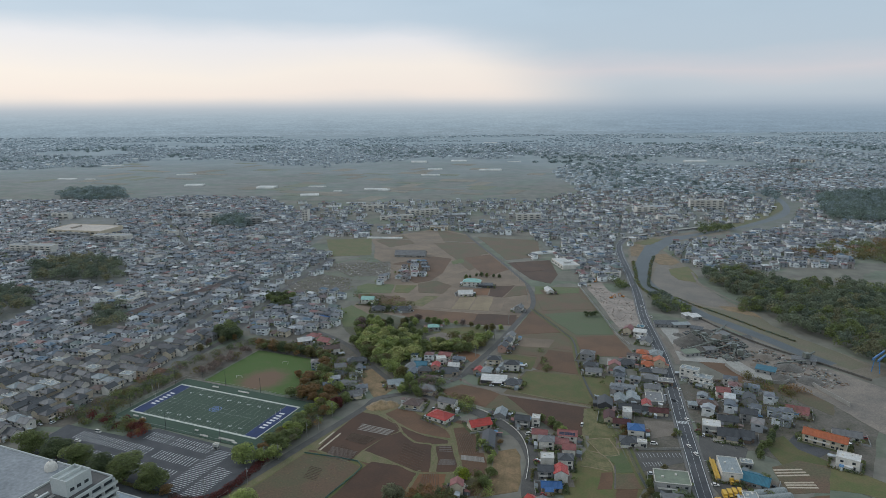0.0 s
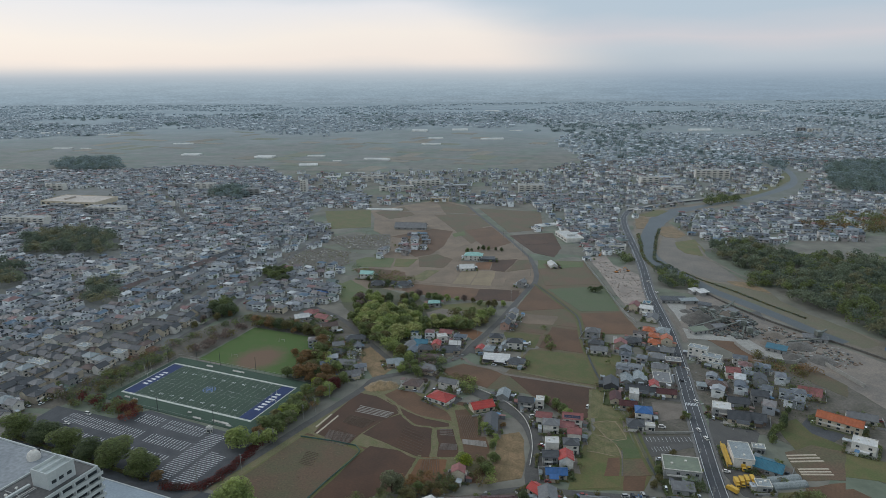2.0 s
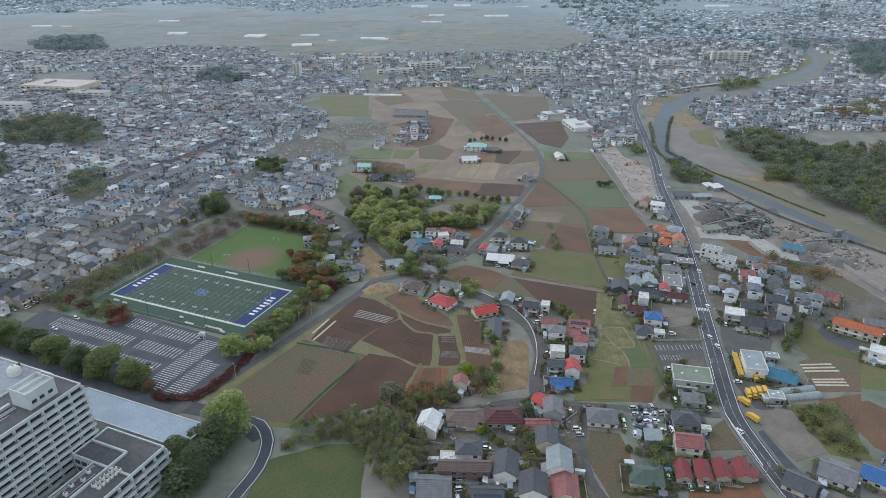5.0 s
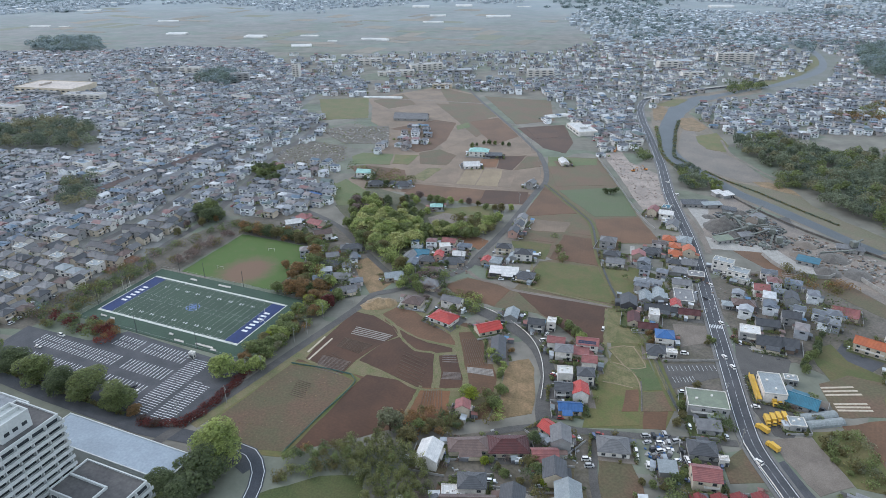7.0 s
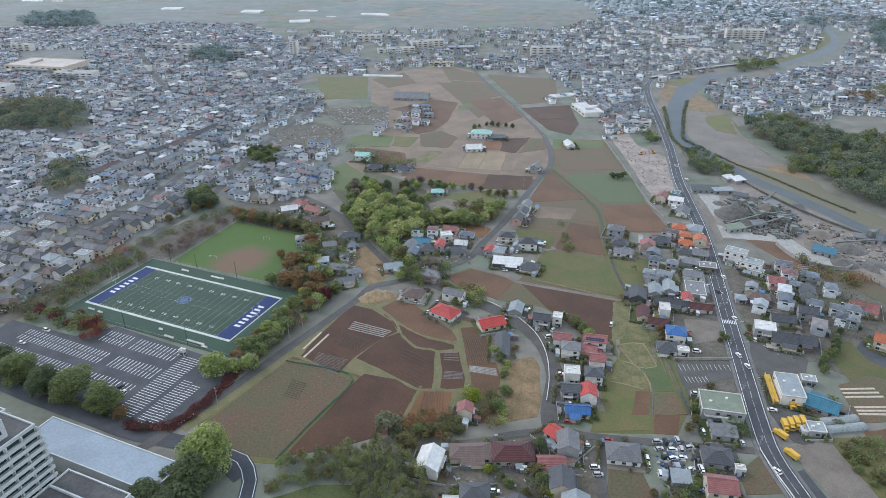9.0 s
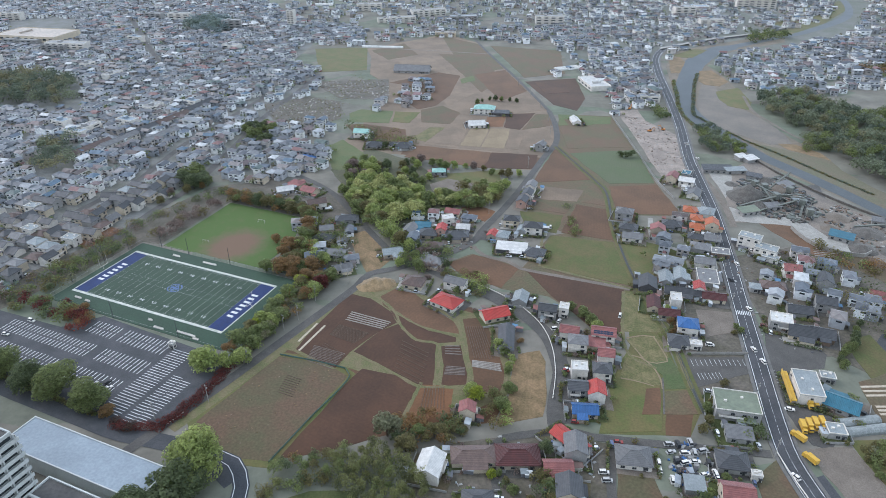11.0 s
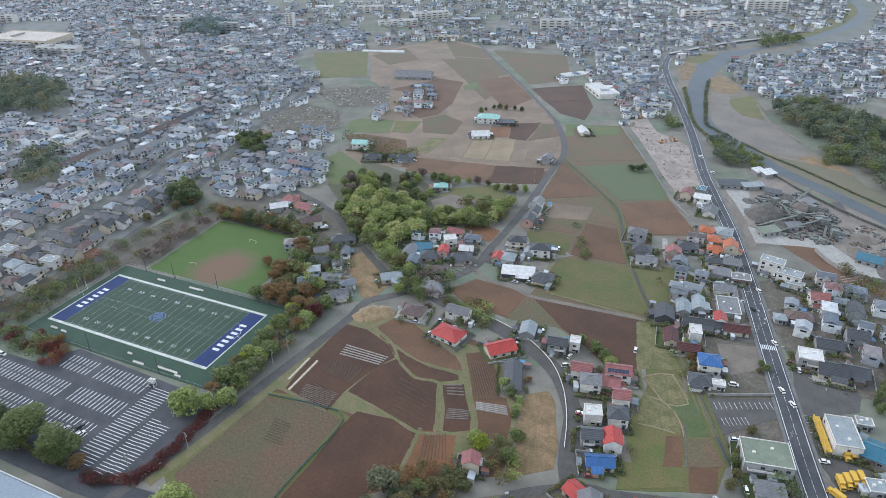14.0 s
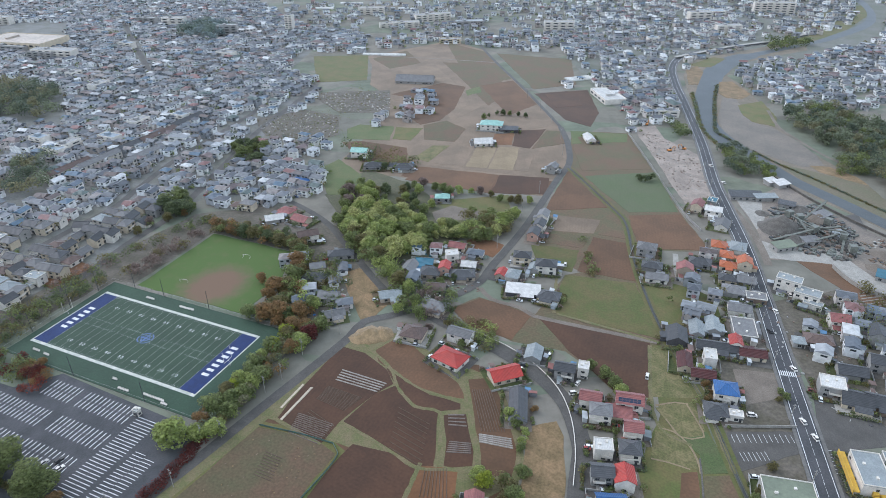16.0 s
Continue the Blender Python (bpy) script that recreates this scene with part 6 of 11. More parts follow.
pitch = area("grass_pitch", [campus(-46.5, 111), campus(19, 111), campus(34, 78), campus(34, 40), campus(-45, 39)], worn_turf(), "green grass pitch with a bare brown patch", "sports field", GRID, z=0.16)
for x, y, s in ((-21, 53, 1), (-4, 93, -1)):
    b = Build()
    for k in (-2.5, 2.5):
        b.tube([(k, 0, 0), (k, 0, 2.1)], [0.09, 0.09], 5)
        b.tube([(k, 0, 2.1), (k, 1.2 * s, 0)], [0.05, 0.05], 5)
    b.tube([(-2.5, 0, 2.1), (2.5, 0, 2.1)], [0.09, 0.09], 5)
    thing("soccer_goal", *campus(x, y), GRID + 10, "white tubular goal frame on grass", "goal", "goals on the grass pitch", "", 0.15, b.mesh("soccer_goal", WALLS["white"]))

# ---- parking area ----
lot = thing("parking_lot", CX, CY, GRID, "large empty asphalt parking lot with white bays", "parking lot", "", "structure")
b = Build()
b.add([(-76, -96, 0.15), (57, -101, 0.15), (80, -92, 0.15), (80, -43, 0.15), (-16, -38.8, 0.15), (-30, -56, 0.15), (-80, -58, 0.15)], [(0, 1, 2, 3, 4, 5, 6)])
part("asphalt_surface", b.mesh("asphalt_surface", ASPHALT), lot)


def bay_row(x0, x1, y0, y1, slant=0.0):
    """Painted bay lines between x0 and x1, from y0 to y1, a bay every 2.5 m."""
    n = int((x1 - x0) / 2.5)
    m = Build()
    m.add([(-0.22, y0 - y1, 0), (0.22, y0 - y1, 0), (0.22 + slant, 0, 0), (-0.22 + slant, 0, 0)], [(0, 1, 2, 3)])
    me = m.mesh("bay_line", PAINT)
    for k in range(n + 1):
        part("bay_line", me, lot, "", (x0 + 2.5 * k, y1, 0.17))


for x0, x1, y0, y1 in ((-60, 4, -65.0, -60.5), (-60, 4, -70.5, -66.0), (-14, 4, -48.0, -43.5), (-14, 4, -53.5, -49.0), (9, 39, -48.0, -43.5), (9, 39, -53.5, -49.0), (10, 41, -65.0, -60.5), (10, 41, -70.0, -65.7),
                       (-64, 4, -81.0, -76.8), (-64, 4, -86.3, -82.2), (8, 39, -81.0, -76.8), (8, 39, -86.3, -82.2)):
    bay_row(x0, x1, y0, y1)
bm_line = Build()
slab(bm_line, 0, -0.17, 5.8, 0.17, 0)
across = bm_line.mesh("bay_line", PAINT)
for y0, y1, x in ((-96, -45, 43.2), (-96, -45, 49.4), (-97, -62, 58.2), (-95, -62, 64.4)):
    for k in range(int((y1 - y0) / 1.75)):
        part("bay_line", across, lot, "", (x, y0 + 1.75 * k, 0.172))
for x, y, turn, c, kd in ((-50, -58.5, 0, "white", "van"), (-52, -73, 8, "white", "car"), (36, -84, 80, "white", "car"), (32, -81, 85, "black", "car"), (27, -84.5, 88, "silver", "car")):
    car(campus(x, y), GRID + turn, c, kd, 0.16, "parked in the parking lot")
booth = house(campus(41.5, -46), 3.4, 2.6, 1, "flat", "pale", "white", GRID, balcony=False, name="kiosk")
hedge("hedge", "clipped dark red hedge along the parking lot", [campus(57, -101), campus(68, -100), campus(77, -95), campus(81, -84), campus(81.5, -63), campus(81, -47)], 5.5, 3.0, ["red", "red", "red_dark"], 5, 0.45, 44)
hedge("hedge", "low green hedge below the parking lot", [campus(-70, -97), campus(-20, -98), campus(45, -100)], 2.4, 1.4, ["mid", "olive"], 6)
for x, y, h, k in ((70, -54, 14, "bright"), (78, -47, 9, "bright"), (84, -42, 10, "bright"), (-66, -96, 17, "mid"), (-44, -95, 16, "deep"), (-22, -97, 17, "mid"), (-2, -98, 15, "deep"), (16, -97, 18, "mid"), (38, -97, 16, "mid"), (50, -98, 6, "rust")):
    tree(campus(x, y), h, k, "round", "trees by the parking lot", 1.4)
thicket("shrubbery", "red and green shrubs beside the pitch", [campus(-75, -56), campus(-32, -54), campus(-20, -40), campus(-62, -38), campus(-78, -42)], 5.5, 5, ["mid", "olive", "red", "mid", "deep"], 11, 70, 0.7, "shrubs")
thicket("shrubbery", "green trees and shrubs along the street", [campus(-80, -38), campus(-63, -38), campus(-63, 34), campus(-72, 38), campus(-78, 0)], 6, 6, ["mid", "olive", "reed", "deep"], 12, 70, 0.7, "shrubs")
thicket("shrubbery", "pinkish budding shrubs beside the pitch", [campus(-64, 36), campus(-48, 40), campus(-49, 112), campus(-60, 100)], 6, 6, ["bare", "bare", "olive"], 13, 70, 0.7, "shrubs")
tree_row([campus(-48, 116), campus(0, 117), campus(24, 114)], 5.5, 9.5, ["mid", "olive", "deep", "rust"], "round", "trees behind the grass pitch", 2, 1.25)
tree_row([campus(26, 112), campus(40, 84), campus(42, 60)], 5, 10, ["mid", "olive", "rust"], "round", "trees beside the grass pitch", 3, 1.25)
tree_row([campus(40, 42), campus(60, 46), campus(68, 62)], 5, 10.0, ["olive", "mid", "bright", "rust"], "round", "trees beside the pitch", 4, 1.25)
tree_row([campus(70, 40), campus(72, 10), campus(73, -20), campus(74, -38)], 6, 9.0, ["mid", "olive", "bright", "lime", "rust"], "round", "trees between pitch and lane", 2.0, 1.25)
tree_row([campus(82, 44), campus(81, 22)], 5.5, 9.0, ["red", "olive", "bright", "olive", "rust"], "round", "trees between pitch and lane", 2.5, 1.25)
tree_row([campus(80, 2), campus(81, -30)], 6, 8.5, ["olive", "bright", "mid"], "round", "trees between pitch and lane", 1.5, 1.2)
thicket("shrubbery", "mixed green and rust trees between pitch and lane", [campus(70, -40), campus(78, -46), campus(85, -40), campus(86, 48), campus(70, 44)], 4.6, 6.5, ["olive", "mid", "hill_olive", "bright", "mid", "rust", "hill"], 81, 75, 0.6, "trees")
for y in (52, 22, -10, -42, -72):
    light_pole(campus(87.5, y), 11, "grey concrete utility pole beside a lane", "utility_pole", CONCRETE, True)

thicket("shrubbery", "dull crimson maples beside the parking lot", [(-223.4, 429.5), (-215.5, 435.0), (-204.1, 425.3), (-201.0, 411.0), (-211.5, 411.7)], 4.2, 4.5, ["maple", "maple", "rust"], 82, 110, 0.5, "shrubs")

# ---- institute buildings, in the same frame ----
CREAM = mat("weathered_white_concrete", (0.56, 0.57, 0.54), (0.49, 0.50, 0.475), 0.12, 0.85, 0.1, 10, grain=0.07)
DARK_ROOF = mat("dark_flat_roof", (0.105, 0.098, 0.092), (0.075, 0.07, 0.068), 0.06, 0.9, 0.2, 10)
PALE_ROOF = mat("weathered_pale_roof", (0.295, 0.34, 0.38), (0.25, 0.29, 0.325), 0.06, 0.7, 0.05, 14, grain=0.11)


def block(name, x0, y0, x1, y1, h, label, roofing, floors=0, sides="EN", step=4.0, parapet=0.9):
    """A flat-roofed block with balcony bands on the named sides."""
    ob = thing(name, CX, CY, GRID, label, "building")
    b = Build()
    b.box(x0, y0, 0, x1, y1, h)
    part("wall", b.mesh("wall", CREAM), ob)
    b = Build()
    b.box(x0 + 0.4, y0 + 0.4, h, x1 - 0.4, y1 - 0.4, h + 0.12)
    part("roof", b.mesh("roof", roofing), ob)
    b = Build()
    for a in ((x0 - 0.1, y0 - 0.1, x1 + 0.1, y0 + 0.4), (x0 - 0.1, y1 - 0.4, x1 + 0.1, y1 + 0.1), (x0 - 0.1, y0 + 0.4, x0 + 0.4, y1 - 0.4), (x1 - 0.4, y0 + 0.4, x1 + 0.1, y1 - 0.4)):
        b.box(a[0], a[1], h, a[2], a[3], h + parapet)
    part("parapet", b.mesh("parapet", CREAM), ob)
    for k in range(floors):
        z = h - (k + 1) * step
        for s in sides:
            b, gl = Build(), Build()
            if s == "E":
                b.box(x1, y0, z, x1 + 1.5, y1 + 1.2, z + 0.25)
                b.box(x1 + 1.35, y0, z + 0.25, x1 + 1.5, y1 + 1.2, z + 1.75)
                n = int((y1 - y0) / 6)
                for i in range(n):
                    ya = y0 + (y1 - y0) * (i + 0.12) / n
                    yb = y0 + (y1 - y0) * (i + 0.88) / n
                    w = Build()
                    w.box(x1, ya, z + 1.5, x1 + 0.08, yb, z + step - 0.7)
                    part("window", w.mesh("window", GLASS), ob)
                    b.box(x1, yb + 0.4, z + 0.25, x1 + 1.5, yb + 0.7, z + step - 0.02)
            else:
                b.box(x0, y1, z, x1, y1 + 1.2, z + 0.25)
                b.box(x0, y1 + 1.05, z + 0.25, x1, y1 + 1.2, z + 1.75)
                n = max(1, int((x1 - x0) / 6))
                for i in range(n):
                    w = Build()
                    w.box(x0 + (x1 - x0) * (i + 0.12) / n, y1, z + 0.9, x0 + (x1 - x0) * (i + 0.88) / n, y1 + 0.08, z + step - 0.7)
                    part("window", w.mesh("window", GLASS), ob)
            part("balcony", b.mesh("balcony", CREAM), ob)
    return ob


tower = block("hospital_tower", 49, -232, 73, -149, 45, "tall white concrete block with balcony bands", DARK_ROOF, 10, "EN", 3.7)
wing = block("hospital_wing", -30, -215, 48, -144, 40, "white concrete wing with a pale flat roof", mat("grey_flat_roof", (0.26, 0.27, 0.28), (0.20, 0.21, 0.22), 0.05, 0.85, 0.2, 10), 3, "N")
low_block = block("low_hall", 31, -135, 108, -117.5, 9.5, "long low hall with a weathered pale roof", PALE_ROOF, 2, "N", 4.0, 0.5)
dark_block = block("lower_block", 75.5, -163, 109, -144, 18, "white lower block with a dark flat roof", DARK_ROOF, 4, "EN")
side_block = block("lower_wing", 88, -215, 109, -163.05, 18, "white lower wing with a dark flat roof round a courtyard", DARK_ROOF, 4, "E")
for k in range(4):
    for i in range(3):
        w = Build()
        w.box(76.2 + i * 3.9, -163.06, 1.6 + k * 4.1, 79.2 + i * 3.9, -162.98, 3.9 + k * 4.1)
        part("window", w.mesh("window", GLASS), dark_block)
pent = thing("roof_plant_room", CX, CY, GRID, "white plant room with dark windows on the roof", "building")
b = Build()
b.box(58.5, -170, 45.1, 69, -157, 51.5)
part("wall", b.mesh("wall", CREAM), pent)
b = Build()
for a in ((58.5, -170, 69, -169.6), (58.5, -157.4, 69, -157), (58.5, -169.6, 58.9, -157.4), (68.6, -169.6, 69, -157.4), (63.5, -169.6, 63.9, -157.4)):
    b.box(*a[:2], 51.5, *a[2:], 53.2)
part("parapet", b.mesh("parapet", CREAM), pent)
for y in (-168.5, -165, -161):
    w = Build()
    w.box(69, y, 47.4, 69.08, y + 2.2, 48.9)
    part("window", w.mesh("window", GLASS), pent)
dome = thing("roof_dome", *campus(31, -150), GRID, "pale observatory dome with a dark slit on the roof", "dome", z=40.1)
b = Build()
prof = [(3.0, 0), (3.0, 1.6), (2.8, 2.6), (2.2, 3.6), (1.3, 4.3), (0.4, 4.6)]
for k in range(14):
    a0, a1 = 2 * math.pi * k / 14, 2 * math.pi * (k + 1) / 14
    for (r0, z0), (r1, z1) in zip(prof, prof[1:]):
        b.add([(r0 * math.cos(a0), r0 * math.sin(a0), z0), (r0 * math.cos(a1), r0 * math.sin(a1), z0), (r1 * math.cos(a1), r1 * math.sin(a1), z1), (r1 * math.cos(a0), r1 * math.sin(a0), z1)], [(0, 1, 2, 3)])
part("shell", b.mesh("shell", WALLS["white"]), dome)
b = Build()
b.box(-0.5, 1.0, 0.8, 0.5, 3.2, 4.0)
part("slit", b.mesh("slit", DARK_METAL), dome)
for k in range(17):
    q = (99.6 + (k % 2) * 2.5, -173 + (k // 2) * 2.1) if k < 12 else (91 + (k % 2) * 1.8, -185 + (k - 12) * 4.2)
    unit = thing("roof_unit", *campus(*q), GRID, "pale rooftop ventilation unit on a dark roof", "roof unit", "roof units", "", 18.1)
    b = Build()
    b.box(-0.9, -0.7, 0, 0.9, 0.7, 1.4, 0, 0.05)
    part("casing", b.mesh("casing", WALLS["white"]), unit)
    b = Build()
    b.tube([(0, 0, 1.4), (0, 0, 1.6)], [0.5, 0.5], 10)
    part("fan_grille", b.mesh("fan_grille", DARK_METAL), unit)
b = Build()
for a in ((76, -153.6, 97, -152.9), (96.3, -200, 97, -153.7)):
    b.box(*a[:2], 18.1, *a[2:], 19.3)
thing("roof_curb", CX, CY, GRID, "white raised curb on a dark flat roof", "curb", data=b.mesh("roof_curb", CREAM))

# pipes and walkways on the flat roofs
for x0, y0, x1, y1, z, r in ((89.6, -210, 89.6, -164.5, 18.7, 0.22), (90.4, -210, 90.4, -164.5, 18.7, 0.16), (94.6, -208, 94.6, -168, 18.7, 0.2), (61.5, -230, 61.5, -171.5, 45.8, 0.25), (62.6, -230, 62.6, -171.5, 45.8, 0.18), (64.2, -226, 64.2, -176, 45.7, 0.14), (52, -178, 61, -178, 45.8, 0.16)):
    b = Build()
    b.tube([(x0, y0, z), (x1, y1, z)], [r, r], 6)
    n = max(2, int(math.hypot(x1 - x0, y1 - y0) / 6))
    for k in range(n + 1):
        t = k / n
        b.tube([(x0 + (x1 - x0) * t, y0 + (y1 - y0) * t, z - 0.65), (x0 + (x1 - x0) * t, y0 + (y1 - y0) * t, z)], [0.1, 0.1], 4)
    thing("roof_pipe", CX, CY, GRID, "grey service pipe on a flat roof", "pipe", "roof pipes", data=b.mesh("roof_pipe", STEEL))
b = Build()
b.box(57.2, -231, 45.1, 58.4, -171, 46.3)
thing("roof_curb", CX, CY, GRID, "white raised curb along a flat roof", "curb", data=b.mesh("roof_curb", CREAM))
for k in range(9):
    unit = thing("roof_unit", *campus(55 + (k % 2) * 0.6, -175 - k * 5.2), GRID, "pale round rooftop vent on a flat roof", "roof vent", "roof vents", "", 45.1)
    b = Build()
    b.tube([(0, 0, 0), (0, 0, 0.9)], [0.35, 0.35], 8)
    part("stem", b.mesh("stem", CREAM), unit)
    b = Build()
    b.tube([(0, 0, 0.85), (0, 0, 1.25), (0, 0, 1.5)], [0.75, 0.6, 0.15], 10)
    part("cowl", b.mesh("cowl", WALLS["white"]), unit)

area("rough_ground", [campus(-104, -70), campus(-78, -62), campus(-62, 38), campus(-48, 40), campus(-48, 112), campus(30, 112), campus(38, 70), campus(60, 40), campus(78, 44), campus(84, 60), campus(60, 150), campus(-40, 165), campus(-80, 130)], YARD_GROUND, "rough grey-green ground round the sports fields", "ground", z=0.045)

# ---- houses one by one, cluster by cluster ----
LANE_GROUP, ROAD_GROUP, FARM_GROUP, SOUTH_GROUP = "houses along the curved lane", "houses along the main road", "houses at the crossing", "houses at the southern lane"
house((54.7, 426.1), 11, 8, 2, "gable", "dark", "grey", -15, LANE_GROUP)
house((64.1, 427.0), 6, 7, 2, "flat", "white", "white", -15, LANE_GROUP)
house((63.7, 405.3), 11, 8, 2, "gable", "pink", "white", -15, LANE_GROUP)
house((66.7, 396.2), 11, 9, 2, "hip", "grey", "white", -10, LANE_GROUP)
house((81.7, 403.6), 14, 9, 2, "gable", "pink", "white", -12, LANE_GROUP, solar=True)
house((75.4, 397.4), 13, 8, 1, "shed", "pink", "cream", -12, LANE_GROUP)
house((79.3, 385.6), 9, 8, 2, "gable", "pink", "white", -10, LANE_GROUP)
house((63.8, 374.4), 9, 8, 2, "flat", "white", "white", -6, LANE_GROUP)
house((74.9, 373.0), 10, 9, 2, "hip", "dark", "white", -8, LANE_GROUP)
house((60.6, 360.5), 10, 8, 2, "gable", "dark", "grey", -6, LANE_GROUP)
house((69.2, 358.2), 10, 9, 2, "gable", "red", "white", 84, LANE_GROUP)
house((61.9, 347.3), 13, 8, 1, "gable", "blue", "beige", -4, LANE_GROUP)
house((-2.7, 436.9), 18, 13, 1, "hip", "red", "white", -35, LANE_GROUP)
house((24.5, 424.7), 17, 11, 1, "gable", "red", "cream", 20, LANE_GROUP)
house((29.3, 401.4), 24, 9, 1, "gable", "dark", "grey", 84, LANE_GROUP)
house((2.7, 454.5), 15, 8, 2, "gable", "grey", "white", -25, LANE_GROUP)
house((40.8, 440.7), 12, 9, 1, "gable", "pale", "grey", 75, LANE_GROUP)
house((-22.8, 458.2), 14, 12, 1, "hip", "brown", "cream", -18, LANE_GROUP)
house((7.1, 345.3), 7, 8, 2, "gable", "pink", "cream", 84, LANE_GROUP)
# along the main road
for_road = 77
house((119.4, 456.8), 15, 12, 1, "gable", "dark", "dark", for_road, ROAD_GROUP)
house((131.9, 463.1), 15, 8, 1, "gable", "pale", "grey", for_road, ROAD_GROUP)
house((141.9, 466.3), 15, 8, 1, "gable", "pale", "grey", for_road, ROAD_GROUP)
house((158.0, 463.5), 20, 14, 1, "flat", "grey", "grey", for_road, ROAD_GROUP)
house((137.9, 447.2), 24, 9, 1, "gable", "dark", "grey", for_road - 90, ROAD_GROUP)
house((117.2, 435.0), 14, 8, 1, "gable", "maroon", "cream", for_road, ROAD_GROUP)
house((130.3, 436.5), 10, 7, 2, "flat", "white", "white", for_road, ROAD_GROUP)
house((147.5, 448.4), 9, 7, 2, "gable", "red", "white", for_road, ROAD_GROUP)
house((154.3, 441.7), 15, 8, 1, "gable", "maroon", "cream", for_road - 90, ROAD_GROUP)
house((123.4, 425.3), 13, 8, 1, "gable", "maroon", "beige", for_road - 90, ROAD_GROUP)
house((129.3, 411.0), 12, 11, 2, "hip", "blue", "white", for_road - 90, ROAD_GROUP)
house((121.1, 399.7), 12, 10, 1, "hip", "dark", "white", for_road - 90, ROAD_GROUP)
house((129.3, 396.7), 7, 5, 1, "flat", "white", "white", for_road - 90, ROAD_GROUP)
house((132.4, 349.1), 23, 17, 2, "flat", "green", "grey", -12, ROAD_GROUP)
house((181.9, 415.5), 13, 11, 2, "flat", "white", "grey", -20, ROAD_GROUP)
house((189.9, 407.6), 15, 14, 1, "gable", "dark", "cream", -20, ROAD_GROUP)
house((200.0, 405.8), 14, 12, 1, "gable", "dark", "brown", -20, ROAD_GROUP)
house((198.4, 428.2), 15, 10, 1, "gable", "dark", "grey", -15, ROAD_GROUP)
house((193.9, 453.5), 16, 10, 1, "hip", "brown", "brown", -15, ROAD_GROUP)
house((183.0, 452.4), 7, 7, 1, "hip", "pale", "grey", -15, ROAD_GROUP)
house((211.9, 469.2), 11, 10, 2, "gable", "pink", "white", -15, ROAD_GROUP)
house((225.9, 456.4), 12, 10, 2, "gable", "dark", "grey", 70, ROAD_GROUP)
house((214.9, 432.8), 12, 10, 2, "gable", "dark", "grey", -20, ROAD_GROUP)
shop = house((171.3, 361.8), 22, 13, 2, "flat", "pale", "white", 78, ROAD_GROUP, balcony=False)
sb = Build()
sb.box(-11, 6.6, 3.0, 11, 9.2, 3.4)
sb.box(-11, 9.0, 2.2, 11, 9.3, 4.6)
for sx in (-10.8, -3.6, 3.6, 10.8):
    sb.tube([(sx, 9.0, 0), (sx, 9.0, 3.0)], [0.12, 0.12], 6)
part("awning", sb.mesh("awning", WALLS["yellow"]), shop, "long yellow awning with a sign band")
house((183.1, 351.4), 17, 12, 1, "gable", "teal", "grey", -35, ROAD_GROUP)
house((185.9, 370.8), 8, 6, 1, "flat", "pale", "grey", -15, ROAD_GROUP)
house((171.8, 334.4), 9, 8, 1, "flat", "pale", "grey", -10, ROAD_GROUP)
# north of the crossing, by the road
house((126.3, 549.0), 14, 11, 2, "hip", "grey", "grey", -20, ROAD_GROUP)
house((124.9, 529.4), 14, 9, 1, "hip", "dark", "grey", -20, ROAD_GROUP)
house((124.4, 516.2), 15, 9, 1, "gable", "grey", "white", -15, ROAD_GROUP)
house((143.2, 522.7), 9, 11, 2, "gable", "pink", "beige", 75, ROAD_GROUP)
house((156.8, 534.6), 15, 10, 1, "hip", "dark", "grey", -20, ROAD_GROUP)
house((176.4, 557.0), 11, 10, 1, "hip", "orange", "white", 70, ROAD_GROUP)
house((176.8, 543.4), 11, 9, 1, "hip", "orange", "cream", 70, ROAD_GROUP)
house((173.3, 530.5), 11, 9, 1, "hip", "orange", "cream", -20, ROAD_GROUP)
house((183.3, 530.5), 10, 10, 2, "gable", "orange", "cream", 75, ROAD_GROUP)
house((167.7, 514.9), 12, 9, 1, "hip", "dark", "cream", -20, ROAD_GROUP)
house((178.0, 513.0), 12, 10, 1, "gable", "grey", "grey", -20, ROAD_GROUP)
house((166.3, 501.5), 15, 11, 1, "hip", "grey", "grey", -20, ROAD_GROUP)
house((162.6, 482.5), 14, 9, 1, "gable", "grey", "white", -15, ROAD_GROUP)
house((176.8, 494.3), 13, 9, 1, "flat", "grey", "brown", -15, ROAD_GROUP)
house((188.4, 554.0), 14, 11, 1, "hip", "pale", "white", 65, ROAD_GROUP)
house((189.4, 586.7), 15, 10, 1, "gable", "grey", "white", 60, ROAD_GROUP)
house((188.7, 604.7), 13, 9, 2, "gable", "white", "white", -25, ROAD_GROUP)
house((180.2, 614.1), 12, 9, 2, "gable", "pink", "cream", 60, ROAD_GROUP)
house((195.4, 625.9), 10, 8, 1, "flat", "teal", "grey", 60, ROAD_GROUP)
house((199.7, 505.2), 16, 9, 3, "flat", "pale", "white", -35, ROAD_GROUP)
house((206.5, 494.5), 16, 10, 2, "flat", "pale", "white", -35, ROAD_GROUP)
house((206.6, 487.2), 12, 6, 1, "flat", "pale", "white", -35, ROAD_GROUP)
